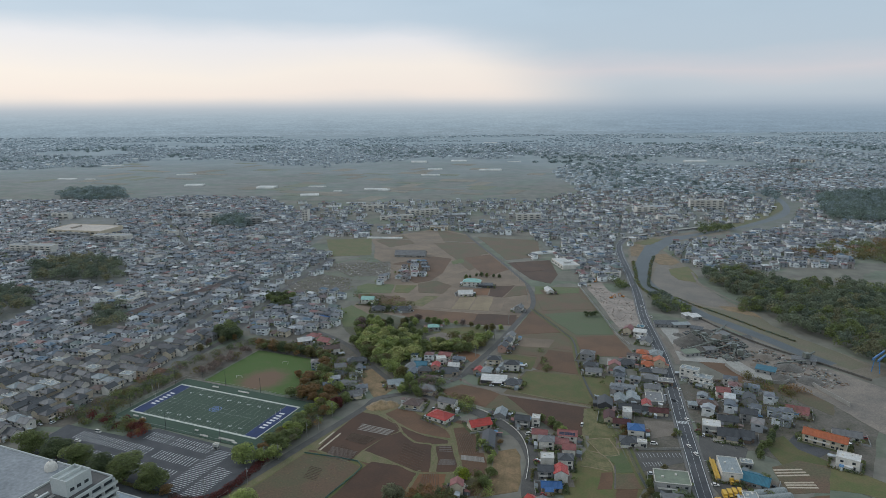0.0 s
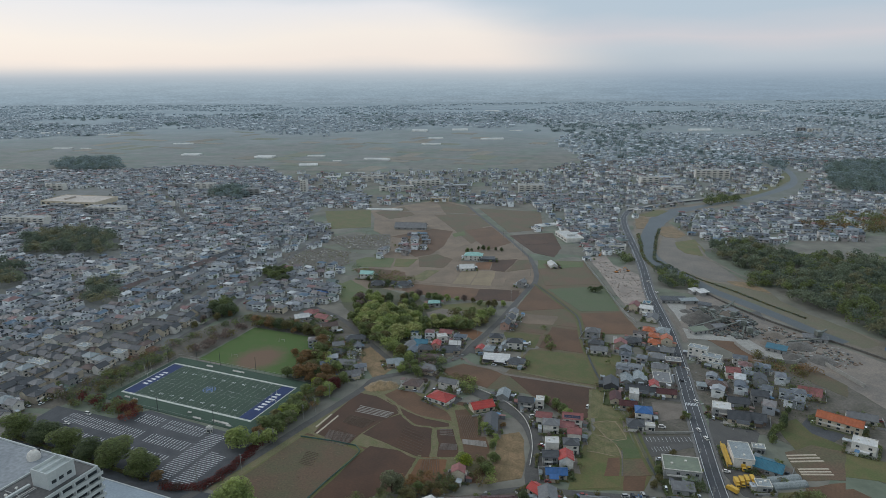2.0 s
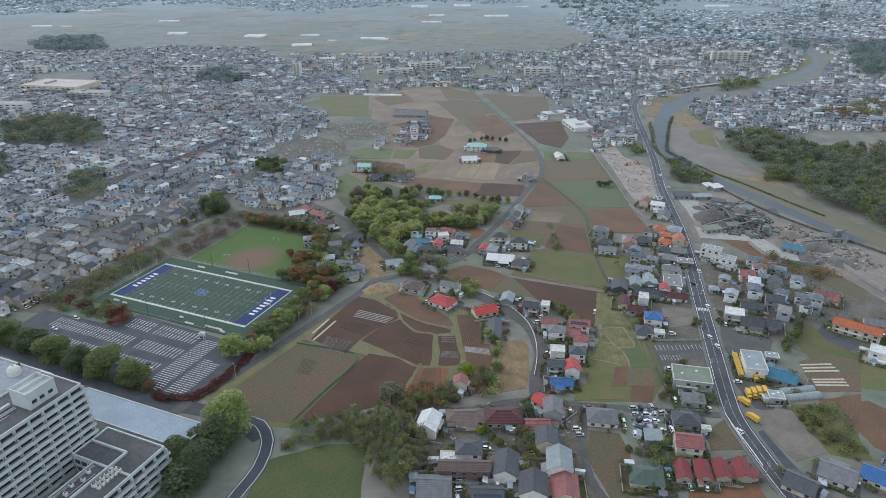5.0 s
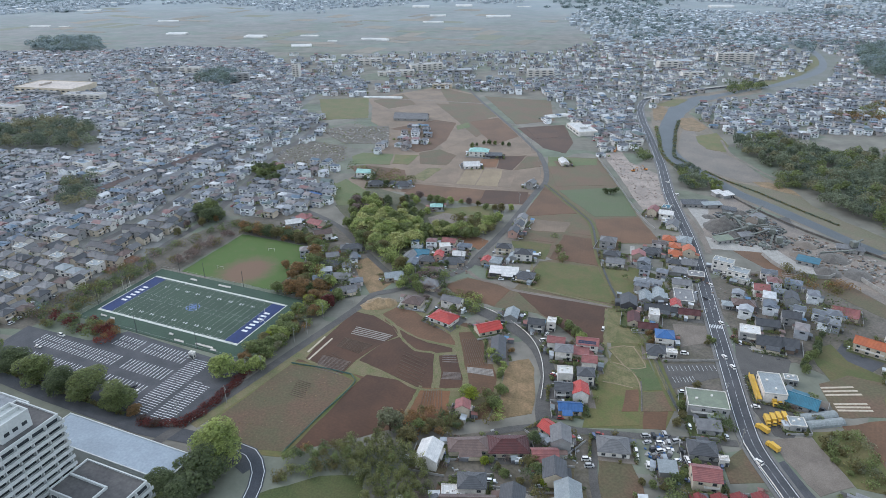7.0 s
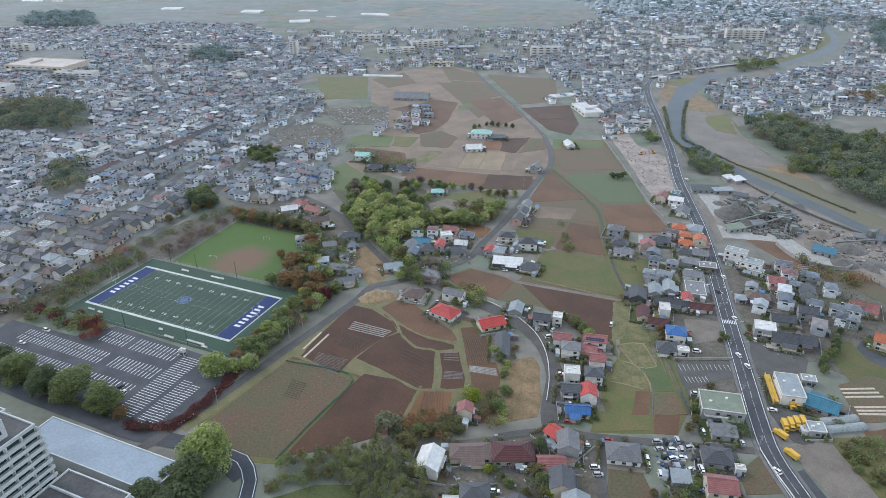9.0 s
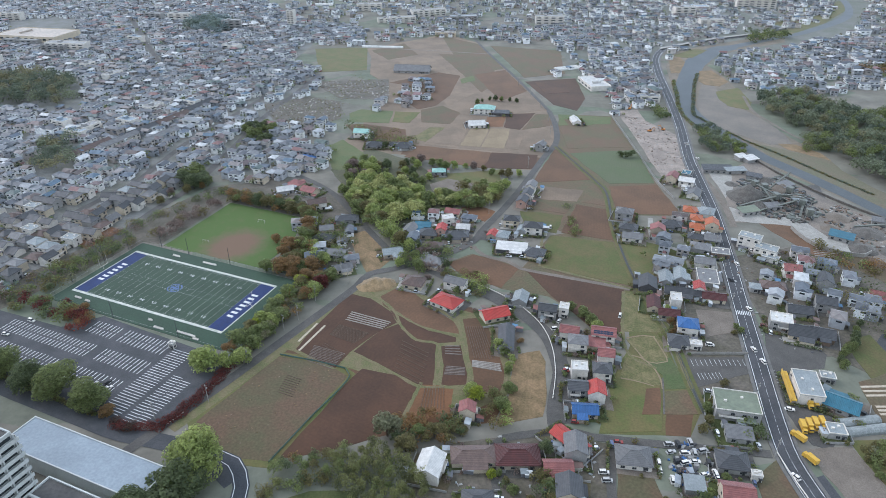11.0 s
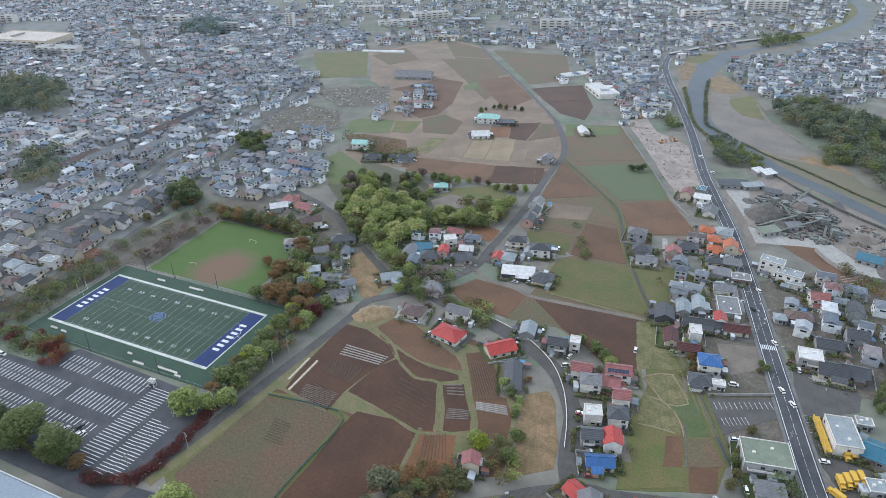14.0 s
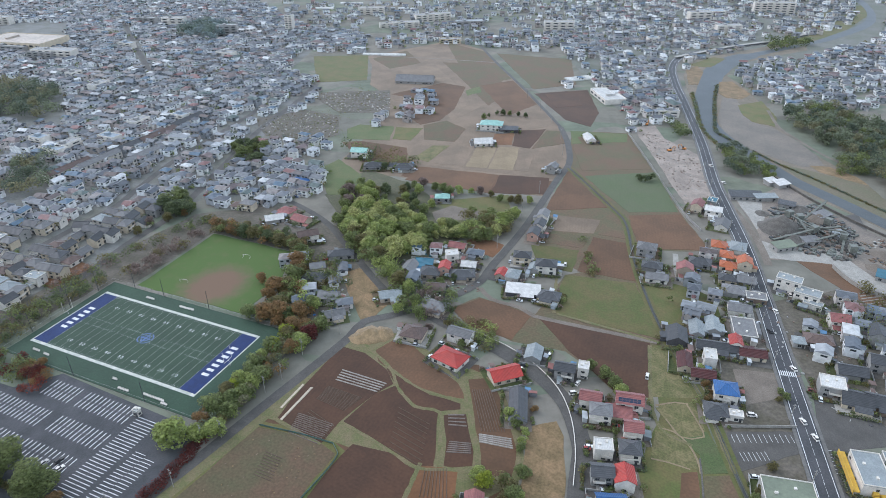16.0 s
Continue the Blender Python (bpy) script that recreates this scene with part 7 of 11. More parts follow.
# round the junction of the lanes
house((-126.6, 661.0), 16, 11, 1, "hip", "blue", "grey", -22, FARM_GROUP)
house((-132.6, 642.3), 15, 10, 1, "gable", "grey", "white", -22, FARM_GROUP)
house((-101.2, 565.7), 15, 9, 2, "gable", "brown", "white", 20, FARM_GROUP)
house((-111.5, 593.3), 14, 10, 1, "gable", "pink", "cream", -30, FARM_GROUP)
house((-124.8, 607.1), 13, 9, 1, "hip", "pink", "cream", -30, FARM_GROUP)
house((-131.6, 595.0), 14, 9, 1, "gable", "white", "grey", 20, FARM_GROUP)
house((-75.5, 543.8), 18, 9, 1, "hip", "dark", "grey", 10, FARM_GROUP)
house((-87.2, 514.7), 15, 10, 1, "hip", "dark", "beige", -20, FARM_GROUP)
house((-86.9, 523.2), 10, 8, 2, "gable", "grey", "cream", 15, FARM_GROUP)
house((-75.0, 493.9), 13, 9, 1, "gable", "grey", "grey", -10, FARM_GROUP)
house((-68.7, 475.4), 12, 8, 1, "gable", "grey", "cream", 20, FARM_GROUP)
house((-38.9, 495.4), 14, 9, 1, "gable", "pale", "beige", 15, FARM_GROUP)
house((-12.4, 484.3), 17, 10, 1, "hip", "grey", "cream", -25, FARM_GROUP)
house((-29.0, 527.0), 14, 9, 1, "gable", "grey", "brown", 70, FARM_GROUP)
house((-19.6, 533.7), 12, 8, 1, "gable", "teal", "grey", -8, FARM_GROUP)
house((-15.6, 521.2), 13, 10, 1, "hip", "dark", "beige", -8, FARM_GROUP)
house((-6.7, 523.7), 9, 7, 2, "gable", "red", "pink", 80, FARM_GROUP)
house((-12.3, 503.6), 13, 9, 1, "hip", "brown", "brown", -8, FARM_GROUP)
house((4.2, 518.7), 17, 10, 1, "hip", "dark", "beige", 0, FARM_GROUP)
house((-2.2, 539.3), 9, 8, 2, "flat", "white", "white", 10, FARM_GROUP)
house((8.7, 530.3), 10, 8, 1, "gable", "white", "grey", -10, FARM_GROUP)
house((1.6, 554.7), 12, 8, 1, "gable", "pink", "cream", -20, FARM_GROUP)
house((28.9, 519.9), 9, 7, 1, "gable", "red", "beige", 70, FARM_GROUP)
house((35.8, 518.6), 11, 9, 1, "hip", "pale", "white", 70, FARM_GROUP)
house((43.4, 537.4), 12, 9, 2, "hip", "dark", "cream", -10, FARM_GROUP)
house((57.5, 526.9), 14, 10, 2, "hip", "dark", "white", -10, FARM_GROUP)
house((49.7, 527.1), 9, 6, 1, "gable", "pale", "grey", 75, FARM_GROUP)
house((40.5, 500.6), 22, 10, 1, "shed", "white", "dark", -10, FARM_GROUP, balcony=False)
house((55.3, 494.6), 14, 10, 1, "hip", "dark", "cream", -20, FARM_GROUP)
house((54.0, 569.1), 11, 8, 2, "gable", "dark", "pink", 70, FARM_GROUP)
house((59.3, 581.7), 11, 8, 2, "gable", "dark", "white", 70, FARM_GROUP)
house((63.8, 596.7), 11, 8, 2, "gable", "grey", "white", 70, FARM_GROUP)
house((25.9, 751.2), 18, 13, 1, "gable", "white", "white", 5, FARM_GROUP, balcony=False)
house((35.8, 793.8), 24, 13, 2, "hip", "mint", "white", -10, FARM_GROUP)
house((51.9, 786.3), 20, 9, 1, "shed", "dark", "dark", -5, FARM_GROUP, balcony=False)
house((125.9, 761.6), 18, 9, 1, "gable", "white", "white", 95, FARM_GROUP, balcony=False)
house((-84.8, 720.9), 16, 10, 2, "gable", "mint", "white", -10, FARM_GROUP)
house((-43.6, 692.2), 16, 10, 1, "hip", "dark", "grey", 0, FARM_GROUP)
house((-70.4, 694.7), 16, 10, 1, "hip", "dark", "grey", 0, FARM_GROUP)
house((-55.9, 694.7), 12, 9, 1, "hip", "dark", "white", 0, FARM_GROUP)
house((-9.9, 631.3), 12, 8, 1, "hip", "mint", "grey", 0, FARM_GROUP)
house((-47.9, 962.0), 50, 22, 1, "gable", "grey", "grey", -8, FARM_GROUP, balcony=False, name="greenhouse")
house((81.9, 686.4), 10, 8, 2, "gable", "grey", "grey", 60, FARM_GROUP)
# along the southern lane
house((-9.3, 311.8), 13.7, 10.8, 2, "gable", "white", "white", 75, SOUTH_GROUP)
house((9.0, 319.2), 20, 9.9, 1, "hip", "brown", "cream", 2, SOUTH_GROUP)
house((28.0, 319.0), 20, 12.6, 1, "hip", "maroon", "beige", 0, SOUTH_GROUP)
house((52.1, 328.1), 18.2, 8.1, 1, "gable", "red", "cream", -50, SOUTH_GROUP)
house((53.3, 322.6), 11.8, 9.9, 2, "gable", "grey", "grey", 84, SOUTH_GROUP)
house((44.5, 312.7), 12.7, 8.1, 1, "gable", "pink", "beige", 0, SOUTH_GROUP)
house((46.9, 299.6), 11.8, 10.8, 2, "gable", "dark", "cream", 84, SOUTH_GROUP)
house((50.6, 284.7), 14.6, 11.7, 2, "gable", "pale", "white", 84, SOUTH_GROUP)
house((51.3, 271.4), 15.5, 11.7, 1, "gable", "pink", "cream", 84, SOUTH_GROUP)
house((1.5, 288.8), 10.9, 9, 1, "flat", "white", "white", -2, SOUTH_GROUP)
house((9.8, 293.0), 12.7, 9.9, 2, "hip", "dark", "white", -2, SOUTH_GROUP, solar=True)
house((7.4, 281.3), 24.6, 7.2, 2, "gable", "brown", "brown", -2, SOUTH_GROUP, balcony=False)
house((-6.0, 271.7), 15.5, 14.4, 1, "gable", "grey", "white", -2, SOUTH_GROUP)
house((26.3, 282.2), 15.5, 10.8, 2, "gable", "dark", "white", 80, SOUTH_GROUP)
house((37.0, 269.8), 13.7, 12.6, 2, "gable", "dark", "white", 84, SOUTH_GROUP)
house((-14.4, 287.4), 8.2, 6.3, 1, "gable", "brown", "brown", 20, SOUTH_GROUP)
house((16.9, 267.5), 14.6, 9, 1, "gable", "dark", "white", -2, SOUTH_GROUP, solar=True)
house((77.6, 318.7), 15.5, 11.7, 1, "hip", "grey", "white", -8, SOUTH_GROUP)
house((88.4, 277.5), 15.5, 11.7, 1, "hip", "forest", "cream", -10, SOUTH_GROUP)
for q in ((105.7, 281.0), (114.7, 280.9), (123.3, 281.3), (132.5, 281.6)):
    house(q, 12, 6.9, 1, "gable", "crimson", "beige", 82, "red-roofed row houses", balcony=False)
house((118.9, 316.2), 13.7, 10.8, 1, "hip", "dark", "grey", -10, SOUTH_GROUP)
house((113.4, 297.1), 12.7, 10.8, 2, "gable", "pink", "cream", -10, SOUTH_GROUP)
house((127.6, 331.8), 11.8, 7.2, 1, "shed", "grey", "grey", -10, SOUTH_GROUP)
house((98.8, 303.7), 8.2, 7.2, 1, "shed", "pale", "grey", -8, SOUTH_GROUP)
house((126.2, 308.9), 4.5, 3.6, 1, "flat", "white", "white", -10, SOUTH_GROUP)
house((154.7, 272.8), 13.7, 11.7, 1, "gable", "dark", "cream", -40, SOUTH_GROUP)
house((174.0, 278.7), 15.5, 12.6, 1, "gable", "grey", "white", -35, SOUTH_GROUP)
house((191.8, 276.5), 15.5, 10.8, 1, "gable", "blue", "white", -40, SOUTH_GROUP)
house((249.3, 397.2), 27.3, 9.9, 2, "gable", "orange", "cream", -38, SOUTH_GROUP)
house((248.6, 370.8), 13.7, 9.9, 2, "flat", "white", "white", -35, SOUTH_GROUP)
house((268.4, 405.5), 18.2, 9, 1, "gable", "grey", "white", -25, SOUTH_GROUP)
house((253.8, 441.4), 16, 10, 1, "gable", "pink", "cream", -25, SOUTH_GROUP)
for q in ((168.9, 352.7), (171.9, 353.7), (175.3, 354.6), (158.8, 337.2), (162.0, 338.0), (165.2, 338.9), (168.5, 339.3)):
    truck(q, 262)
truck((154.0, 331.7), 120)
truck((153.3, 318.9), 115)
# cars on the main road and in yards
for q, a, c in (((158.4, 349.6), -10, "white"), ((159.5, 394.5), 97, "white"), ((143.1, 309.6), 115, "white"), ((171.6, 431.8), 100, "white"), ((160.4, 384.6), 100, "white"), ((172.7, 463.6), 100, "black"),
                ((191.6, 547.7), 107, "white"), ((217.2, 663.4), 110, "white"), ((219.0, 698.9), 110, "white"), ((183.6, 482.5), 100, "white"), ((199.1, 499.6), 80, "white"), ((202.3, 497.8), 80, "white")):
    car(q, a, c, "car", 0.26, "on the main road")
for q, a, c, k in (((60.4, 420.1), 60, "white", "car"), ((57.3, 412.7), 10, "white", "van"), ((195.5, 435.1), 80, "white", "van"), ((137.7, 398.5), -10, "white", "van"), ((70.7, 533.9), 80, "white", "van"),
                   ((8.6, 523.1), 10, "white", "car"), ((16.3, 540.7), 10, "black", "car"), ((88.2, 317.2), 84, "white", "van"), ((87.8, 313.5), 84, "white", "car"), ((91.5, 307.9), 80, "white", "van"),
                   ((109.3, 299.0), 0, "white", "car"), ((118.4, 297.7), 0, "white", "van"), ((6.0, 278.7), 0, "white", "van"), ((5.1, 272.4), 10, "white", "van"), ((16.3, 277.6), 80, "silver", "car"),
                   ((63.7, 311.8), 0, "white", "van"), ((64.3, 307.5), 0, "silver", "van"), ((-10.5, 497.4), -20, "white", "car"), ((96.0, 425.5), 70, "white", "van")):
    car(q, a, c, k, 0.1, "parked beside a house")
sc_rng = random.Random(21)
for k in range(15):
    u, w = k % 4, k // 4
    p = (100.6, 323.0)
    car((p[0] + (u - 1) * 4.6 + sc_rng.uniform(-1, 1), p[1] + (w - 2) * 5.6 + sc_rng.uniform(-1, 1)), sc_rng.choice((0, 90, 80, 15)), sc_rng.choice(("white", "silver", "silver", "black", "black")), sc_rng.choice(("car", "van")), 0.0, "crowded in a scrap yard")

# ---- trees, from near to far ----
tree((-106.8, 310.8), 23, "bright", "round", "trees at the drive", 1.15)
tree((-108.8, 301.5), 19, "deep", "round", "trees at the drive", 1.2)
tree((-113.9, 280.2), 18, "deep", "round", "trees at the drive", 1.2)
tree((-130.0, 295.6), 9, "mid", "round", "trees at the drive", 1.2)
tree_patch([(-126.6, 298.5), (-109.8, 306.6), (-103.8, 286.8), (-111.3, 262.4), (-121.2, 269.1)], 9, 16, ["deep", "mid"], "round", "trees at the drive", 1.3)
thicket("grove", "feathery grey-green grove of tall trees", [(-51.4, 321.5), (-29.6, 323.6), (-13.0, 310.2), (-8.4, 289.9), (-23.0, 267.9), (-34.1, 279.0), (-41.4, 298.0), (-53.6, 306.2)], 3.6, 8.5, ["grove", "grove", "grove_dark", "grove", "mid"], 21, 130, 0.42, "trees", 1.7)
tree((-29.1, 332.8), 14, "reed", "round", "", 1.0)
tree((-20.3, 323.6), 10, "olive", "round", "", 1.1)
tree_row([(-13.9, 333.6), (-4.1, 335.6), (5.7, 333.5)], 5, 7, ["olive", "rust", "mid"], "shrub")
thicket("shrubbery", "dark shrubs along the field's edge", [(-77.5, 310.2), (-73.8, 317.7), (-50.2, 321.5), (-43.6, 312.0), (-60.8, 304.8)], 4.0, 4.5, ["deep", "mid", "rust", "olive"], 22, 90, 0.5, "shrubs")
thicket("shrubbery", "low green shrubs beside a lawn", [(-82.8, 299.6), (-76.3, 304.8), (-51.0, 308.3), (-50.2, 303.0), (-74.8, 297.8)], 4.0, 3.5, ["grove", "olive", "mid"], 23, 80, 0.5, "shrubs")
tree((11.7, 356.4), 9, "lime", "round", "", 1.1)
tree((9.0, 359.9), 8, "bright", "round", "", 1.1)
tree((23.1, 350.3), 8, "mid", "round", "", 1.1)
tree((20.8, 357.9), 7, "mid", "shrub")
tree((28.2, 362.3), 7, "mid", "shrub")
tree_row([(25.9, 396.3), (30.2, 385.7), (29.3, 375.6)], 5, 6, ["mid", "bright"], "shrub")
tree_row([(68.7, 430.8), (75.9, 423.6), (80.4, 412.1)], 5.5, 7, ["mid", "bright", "deep"], "round", "", 1, 1.1)
tree((36.7, 400.7), 4, "rust", "shrub")
tree_row([(-34.5, 479.7), (-25.2, 488.3), (-19.7, 477.0)], 6, 7, ["mid", "bright"], "round")
tree_row([(-21.9, 455.9), (-14.5, 466.2), (-5.1, 466.3), (2.7, 451.2)], 6, 5, ["mid", "olive", "bare"], "shrub")
tree_row([(124.0, 429.2), (122.7, 412.5), (120.3, 397.2)], 5, 4, ["bright", "rust"], "shrub")
tree_patch([(150.0, 412.8), (164.0, 416.9), (165.0, 407.0), (148.7, 403.1)], 6, 4, ["olive", "mid"], "shrub")
tree_row([(133.2, 365.9), (124.4, 352.8), (112.2, 336.6)], 6, 5, ["mid", "olive"], "shrub")
tree((40.6, 322.6), 9, "deep", "round")
tree((39.6, 303.1), 7, "mid", "round")
tree((41.2, 296.2), 6, "lime", "shrub")
tree((16.1, 309.7), 5, "lime", "shrub")
tree_row([(20.0, 318.7), (22.0, 305.7), (31.1, 297.5)], 5, 4, ["mid", "olive"], "shrub")
tree_row([(84.2, 297.1), (94.0, 293.1), (103.2, 297.0), (112.6, 309.3)], 5, 4, ["olive", "mid", "bright"], "shrub")
tree_row([(82.6, 280.1), (82.9, 271.3), (96.5, 274.7), (101.3, 281.8)], 5, 5, ["mid", "deep"], "shrub")
tree_patch([(176.7, 320.8), (190.1, 330.8), (190.6, 316.9), (183.7, 295.5), (177.5, 302.4)], 6, 4, ["mid", "olive", "reed"], "shrub")
tree_row([(197.4, 380.0), (213.4, 399.4), (226.1, 414.5)], 5, 6, ["mid", "deep"], "round")
# the bright wood in the middle
tree_patch([(-82.2, 589.9), (-70.5, 612.3), (-47.9, 608.6), (-27.6, 593.7), (-17.2, 578.8), (-15.0, 556.6), (-24.5, 545.7), (-43.1, 541.1), (-61.3, 542.5), (-73.8, 561.9)], 7.0, 11, ["spring", "bright", "spring", "bright", "mid", "spring"], "round", "spring-green wood", 1.1)
tree_patch([(-83.5, 651.7), (-66.7, 657.3), (-60.3, 630.4), (-63.6, 608.5), (-81.0, 596.3), (-88.8, 620.1)], 8.5, 9.5, ["bright", "mid", "spring", "bare"], "round", "spring-green wood", 1.1)
tree_patch([(-62.5, 651.7), (-34.4, 657.4), (-19.9, 635.7), (-15.5, 605.8), (-26.9, 596.5), (-48.9, 610.5), (-61.1, 625.3)], 11, 8.5, ["bright", "mid", "deep", "olive", "bright"], "round", "spring-green wood", 1.1)
tree_patch([(-19.5, 592.5), (-9.5, 590.5), (2.5, 578.0), (7.0, 564.5), (-6.5, 562.5), (-15.5, 566.5)], 7, 9, ["spring", "bright", "mid"], "round", "spring-green wood", 1.1)
tree_row([(-25.4, 656.9), (-2.5, 640.9), (19.7, 641.0), (40.8, 625.8), (55.9, 625.8)], 7, 7, ["mid", "bright", "bare", "olive"], "round", "trees round the glade", 2.5, 1.1)
tree_row([(-6.2, 571.4), (13.3, 567.5), (29.3, 575.7), (43.2, 602.0)], 6, 9, ["bright", "mid", "spring"], "round", "trees round the glade", 2.5, 1.2)
tree_row([(-84.2, 592.3), (-63.3, 555.2), (-46.0, 533.1), (-37.1, 512.9), (-29.3, 500.3)], 7, 10, ["mid", "bright", "olive"], "round", "trees along the lane", 2, 1.1)
tree_row([(-37.6, 519.4), (-22.8, 506.6), (-2.1, 513.1), (8.5, 519.8)], 7, 6, ["deep", "mid"], "shrub")
tree_row([(29.3, 823.3), (43.1, 835.3), (58.0, 835.3), (72.2, 828.0)], 7, 6, ["deep", "mid"], "round", "trees behind a farm", 1.5)
tree_row([(-82.3, 710.9), (-60.6, 691.8), (-41.3, 691.9)], 8, 6, ["deep", "mid"], "round")
tree_row([(150.1, 668.8), (154.2, 666.5), (159.3, 668.8)], 5, 6, ["deep"], "shrub")
tree_row([(-128.4, 570.7), (-109.2, 554.9), (-96.8, 570.9)], 7, 7, ["mid", "olive", "bright"], "round")
tree_row([(-117.8, 512.3), (-103.0, 493.7), (-105.6, 476.3), (-92.3, 460.4), (-76.7, 460.5)], 7, 8, ["rust", "mid", "olive", "mid"], "round", "trees between pitch and lane", 3.5, 1.3)
tree_row([(-221.2, 574.3), (-218.3, 587.2), (-207.7, 591.6), (-198.5, 600.7)], 7, 7, ["rust", "bare", "olive"], "round")
tree_patch([(-224.7, 619.6), (-212.4, 640.0), (-195.4, 610.1), (-209.3, 596.1)], 8, 11, ["deep", "mid"], "round", "", 1.2)
tree_patch([(-202.6, 737.9), (-192.2, 767.5), (-168.7, 737.9), (-172.1, 691.5), (-190.3, 704.1)], 9, 9, ["deep", "mid"], "round", "", 1.2)
thicket("roadside_trees", "dark trees at the river road", [(236.6, 730.5), (252.6, 739.8), (258.9, 721.4), (260.8, 703.9), (254.5, 679.3), (240.8, 668.9), (228.9, 676.7), (230.2, 698.4)], 7, 8, ["hill_dark", "mid", "hill"], 31, 120, 0.8)
thicket("roadside_trees", "green trees at the river road", [(254.5, 687.3), (264.7, 698.3), (267.5, 687.3), (261.3, 668.9), (249.6, 663.8)], 6, 7, ["mid", "bright"], 35, 120, 0.7)
hedge("river_brush", "low green brush along the water", [(308.0, 944.3), (287.3, 891.1), (269.2, 837.6), (253.3, 786.5), (258.2, 762.4)], 3.2, 1.8, ["hill", "olive", "hill_dark"], 36, 0.6, 6)
hedge("river_brush", "low green brush below the road bank", [(269.5, 914.7), (254.0, 847.9), (242.8, 799.2), (241.1, 754.2), (247.3, 730.5)], 4.0, 2.0, ["hill", "olive", "mid"], 37, 0.6, 6)
hedge("river_brush", "low olive brush along the river bank", [(268.6, 733.5), (278.2, 703.9), (291.9, 676.6), (303.4, 648.9), (315.6, 618.0), (329.1, 588.0)], 2.4, 1.2, ["olive", "hill_dark"], 34, 0.5, 6)
thicket("river_brush", "olive green brush below the hillside wood", [(326.5, 706.6), (345.3, 721.1), (352.1, 706.5), (347.3, 687.1), (329.8, 673.9), (319.6, 679.1)], 7, 7, ["hill_olive", "hill", "mid"], 60, 120, 0.8)
thicket("river_brush", "dark green bushes on the levee", [(336.5, 768.8), (348.8, 768.7), (344.0, 739.4), (332.5, 742.6)], 7, 5, ["hill_dark", "hill"], 39, 100, 0.8)
HILL_WOOD = [(336.2, 831.1), (374.2, 851.2), (397.2, 834.8), (400.2, 802.1), (411.8, 782.2), (459.1, 785.5), (522.5, 746.6), (496.5, 621.1), (371.2, 442.4), (357.6, 465.5), (368.3, 528.1), (360.2, 575.5), (343.0, 612.6), (340.1, 656.2), (339.0, 692.5), (338.9, 724.1), (333.2, 758.8), (331.0, 786.1)]
thicket("wood", "green hillside wood of rounded crowns beside the river", HILL_WOOD, 9.5, 13, ["hill", "hill", "mid", "hill", "hill_dark", "hill_olive"], 32, 125, 1.15)
thicket("brush", "olive and brown brush on a slope", [(511.0, 948.4), (622.2, 1025.6), (704.7, 1031.5), (837.7, 1026.8), (727.1, 885.3), (611.3, 888.8), (569.8, 935.4)], 14, 6, ["olive", "rust", "mid"], 33, 60, 1.3)
thicket("site_trees", "dark trees beside the demolition site", [(205.5, 816.9), (220.5, 799.9), (226.9, 775.7), (217.8, 763.4), (204.9, 783.6)], 8, 7, ["deep", "mid"], 38, 60, 1.0)
thicket("copse", "dark green copse among houses", [(-572.7, 891.6), (-549.1, 945.4), (-459.3, 921.5), (-413.5, 835.5), (-452.4, 822.4), (-526.0, 824.5)], 12, 14, ["hill_dark", "hill", "hill_dark", "hill_olive"], 41, 120, 1.2)
thicket("copse", "dark green copse among houses", [(-577.5, 773.5), (-544.0, 785.1), (-497.6, 771.5), (-459.3, 713.5), (-465.1, 664.0), (-488.4, 646.5)], 12, 12, ["hill_dark", "hill", "hill_dark", "hill_olive"], 42, 110, 1.2)
thicket("copse", "dark green copse among houses", [(-370.3, 652.8), (-380.2, 701.2), (-356.9, 704.7), (-323.7, 642.9), (-343.4, 622.9)], 11, 11, ["hill_dark", "hill", "hill_dark", "hill_olive"], 43, 110, 1.1)
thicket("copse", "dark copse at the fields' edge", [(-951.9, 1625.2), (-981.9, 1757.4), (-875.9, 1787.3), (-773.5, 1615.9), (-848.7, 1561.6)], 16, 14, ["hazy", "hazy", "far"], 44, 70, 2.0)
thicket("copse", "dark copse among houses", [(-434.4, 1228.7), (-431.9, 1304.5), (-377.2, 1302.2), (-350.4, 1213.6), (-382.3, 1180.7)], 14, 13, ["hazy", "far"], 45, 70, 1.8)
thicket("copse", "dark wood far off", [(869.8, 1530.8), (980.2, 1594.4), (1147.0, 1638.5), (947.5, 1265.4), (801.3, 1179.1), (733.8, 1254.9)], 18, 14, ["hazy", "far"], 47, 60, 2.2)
thicket("copse", "dark trees by the bridge", [(445.7, 1165.0), (497.2, 1179.8), (520.2, 1162.1), (494.6, 1125.5), (442.6, 1117.2)], 14, 10, ["deep", "mid"], 48, 60, 1.5)

thicket("shrubbery", "low mixed shrubs on rough ground by the street", [campus(-92, -60), campus(-80, -60), campus(-76, 60), campus(-62, 120), campus(-50, 135), campus(-66, 132), campus(-88, 60)], 7.5, 4, ["mid", "olive", "bare", "olive", "deep"], 51, 60, 0.7, "shrubs")
thicket("shrubbery", "dense olive and rust trees behind the pitch", [campus(-52, 112), campus(26, 112), campus(30, 122), campus(0, 128), campus(-52, 124)], 5.5, 8, ["olive", "mid", "rust", "deep"], 52, 90, 0.8, "trees")
thicket("shrubbery", "dense mixed trees between pitch and lane", [campus(30, 108), campus(44, 60), campus(44, 44), campus(62, 44), campus(74, 60), campus(60, 66), campus(44, 108)], 6, 8, ["olive", "mid", "deep", "bright", "rust"], 53, 90, 0.8, "trees")
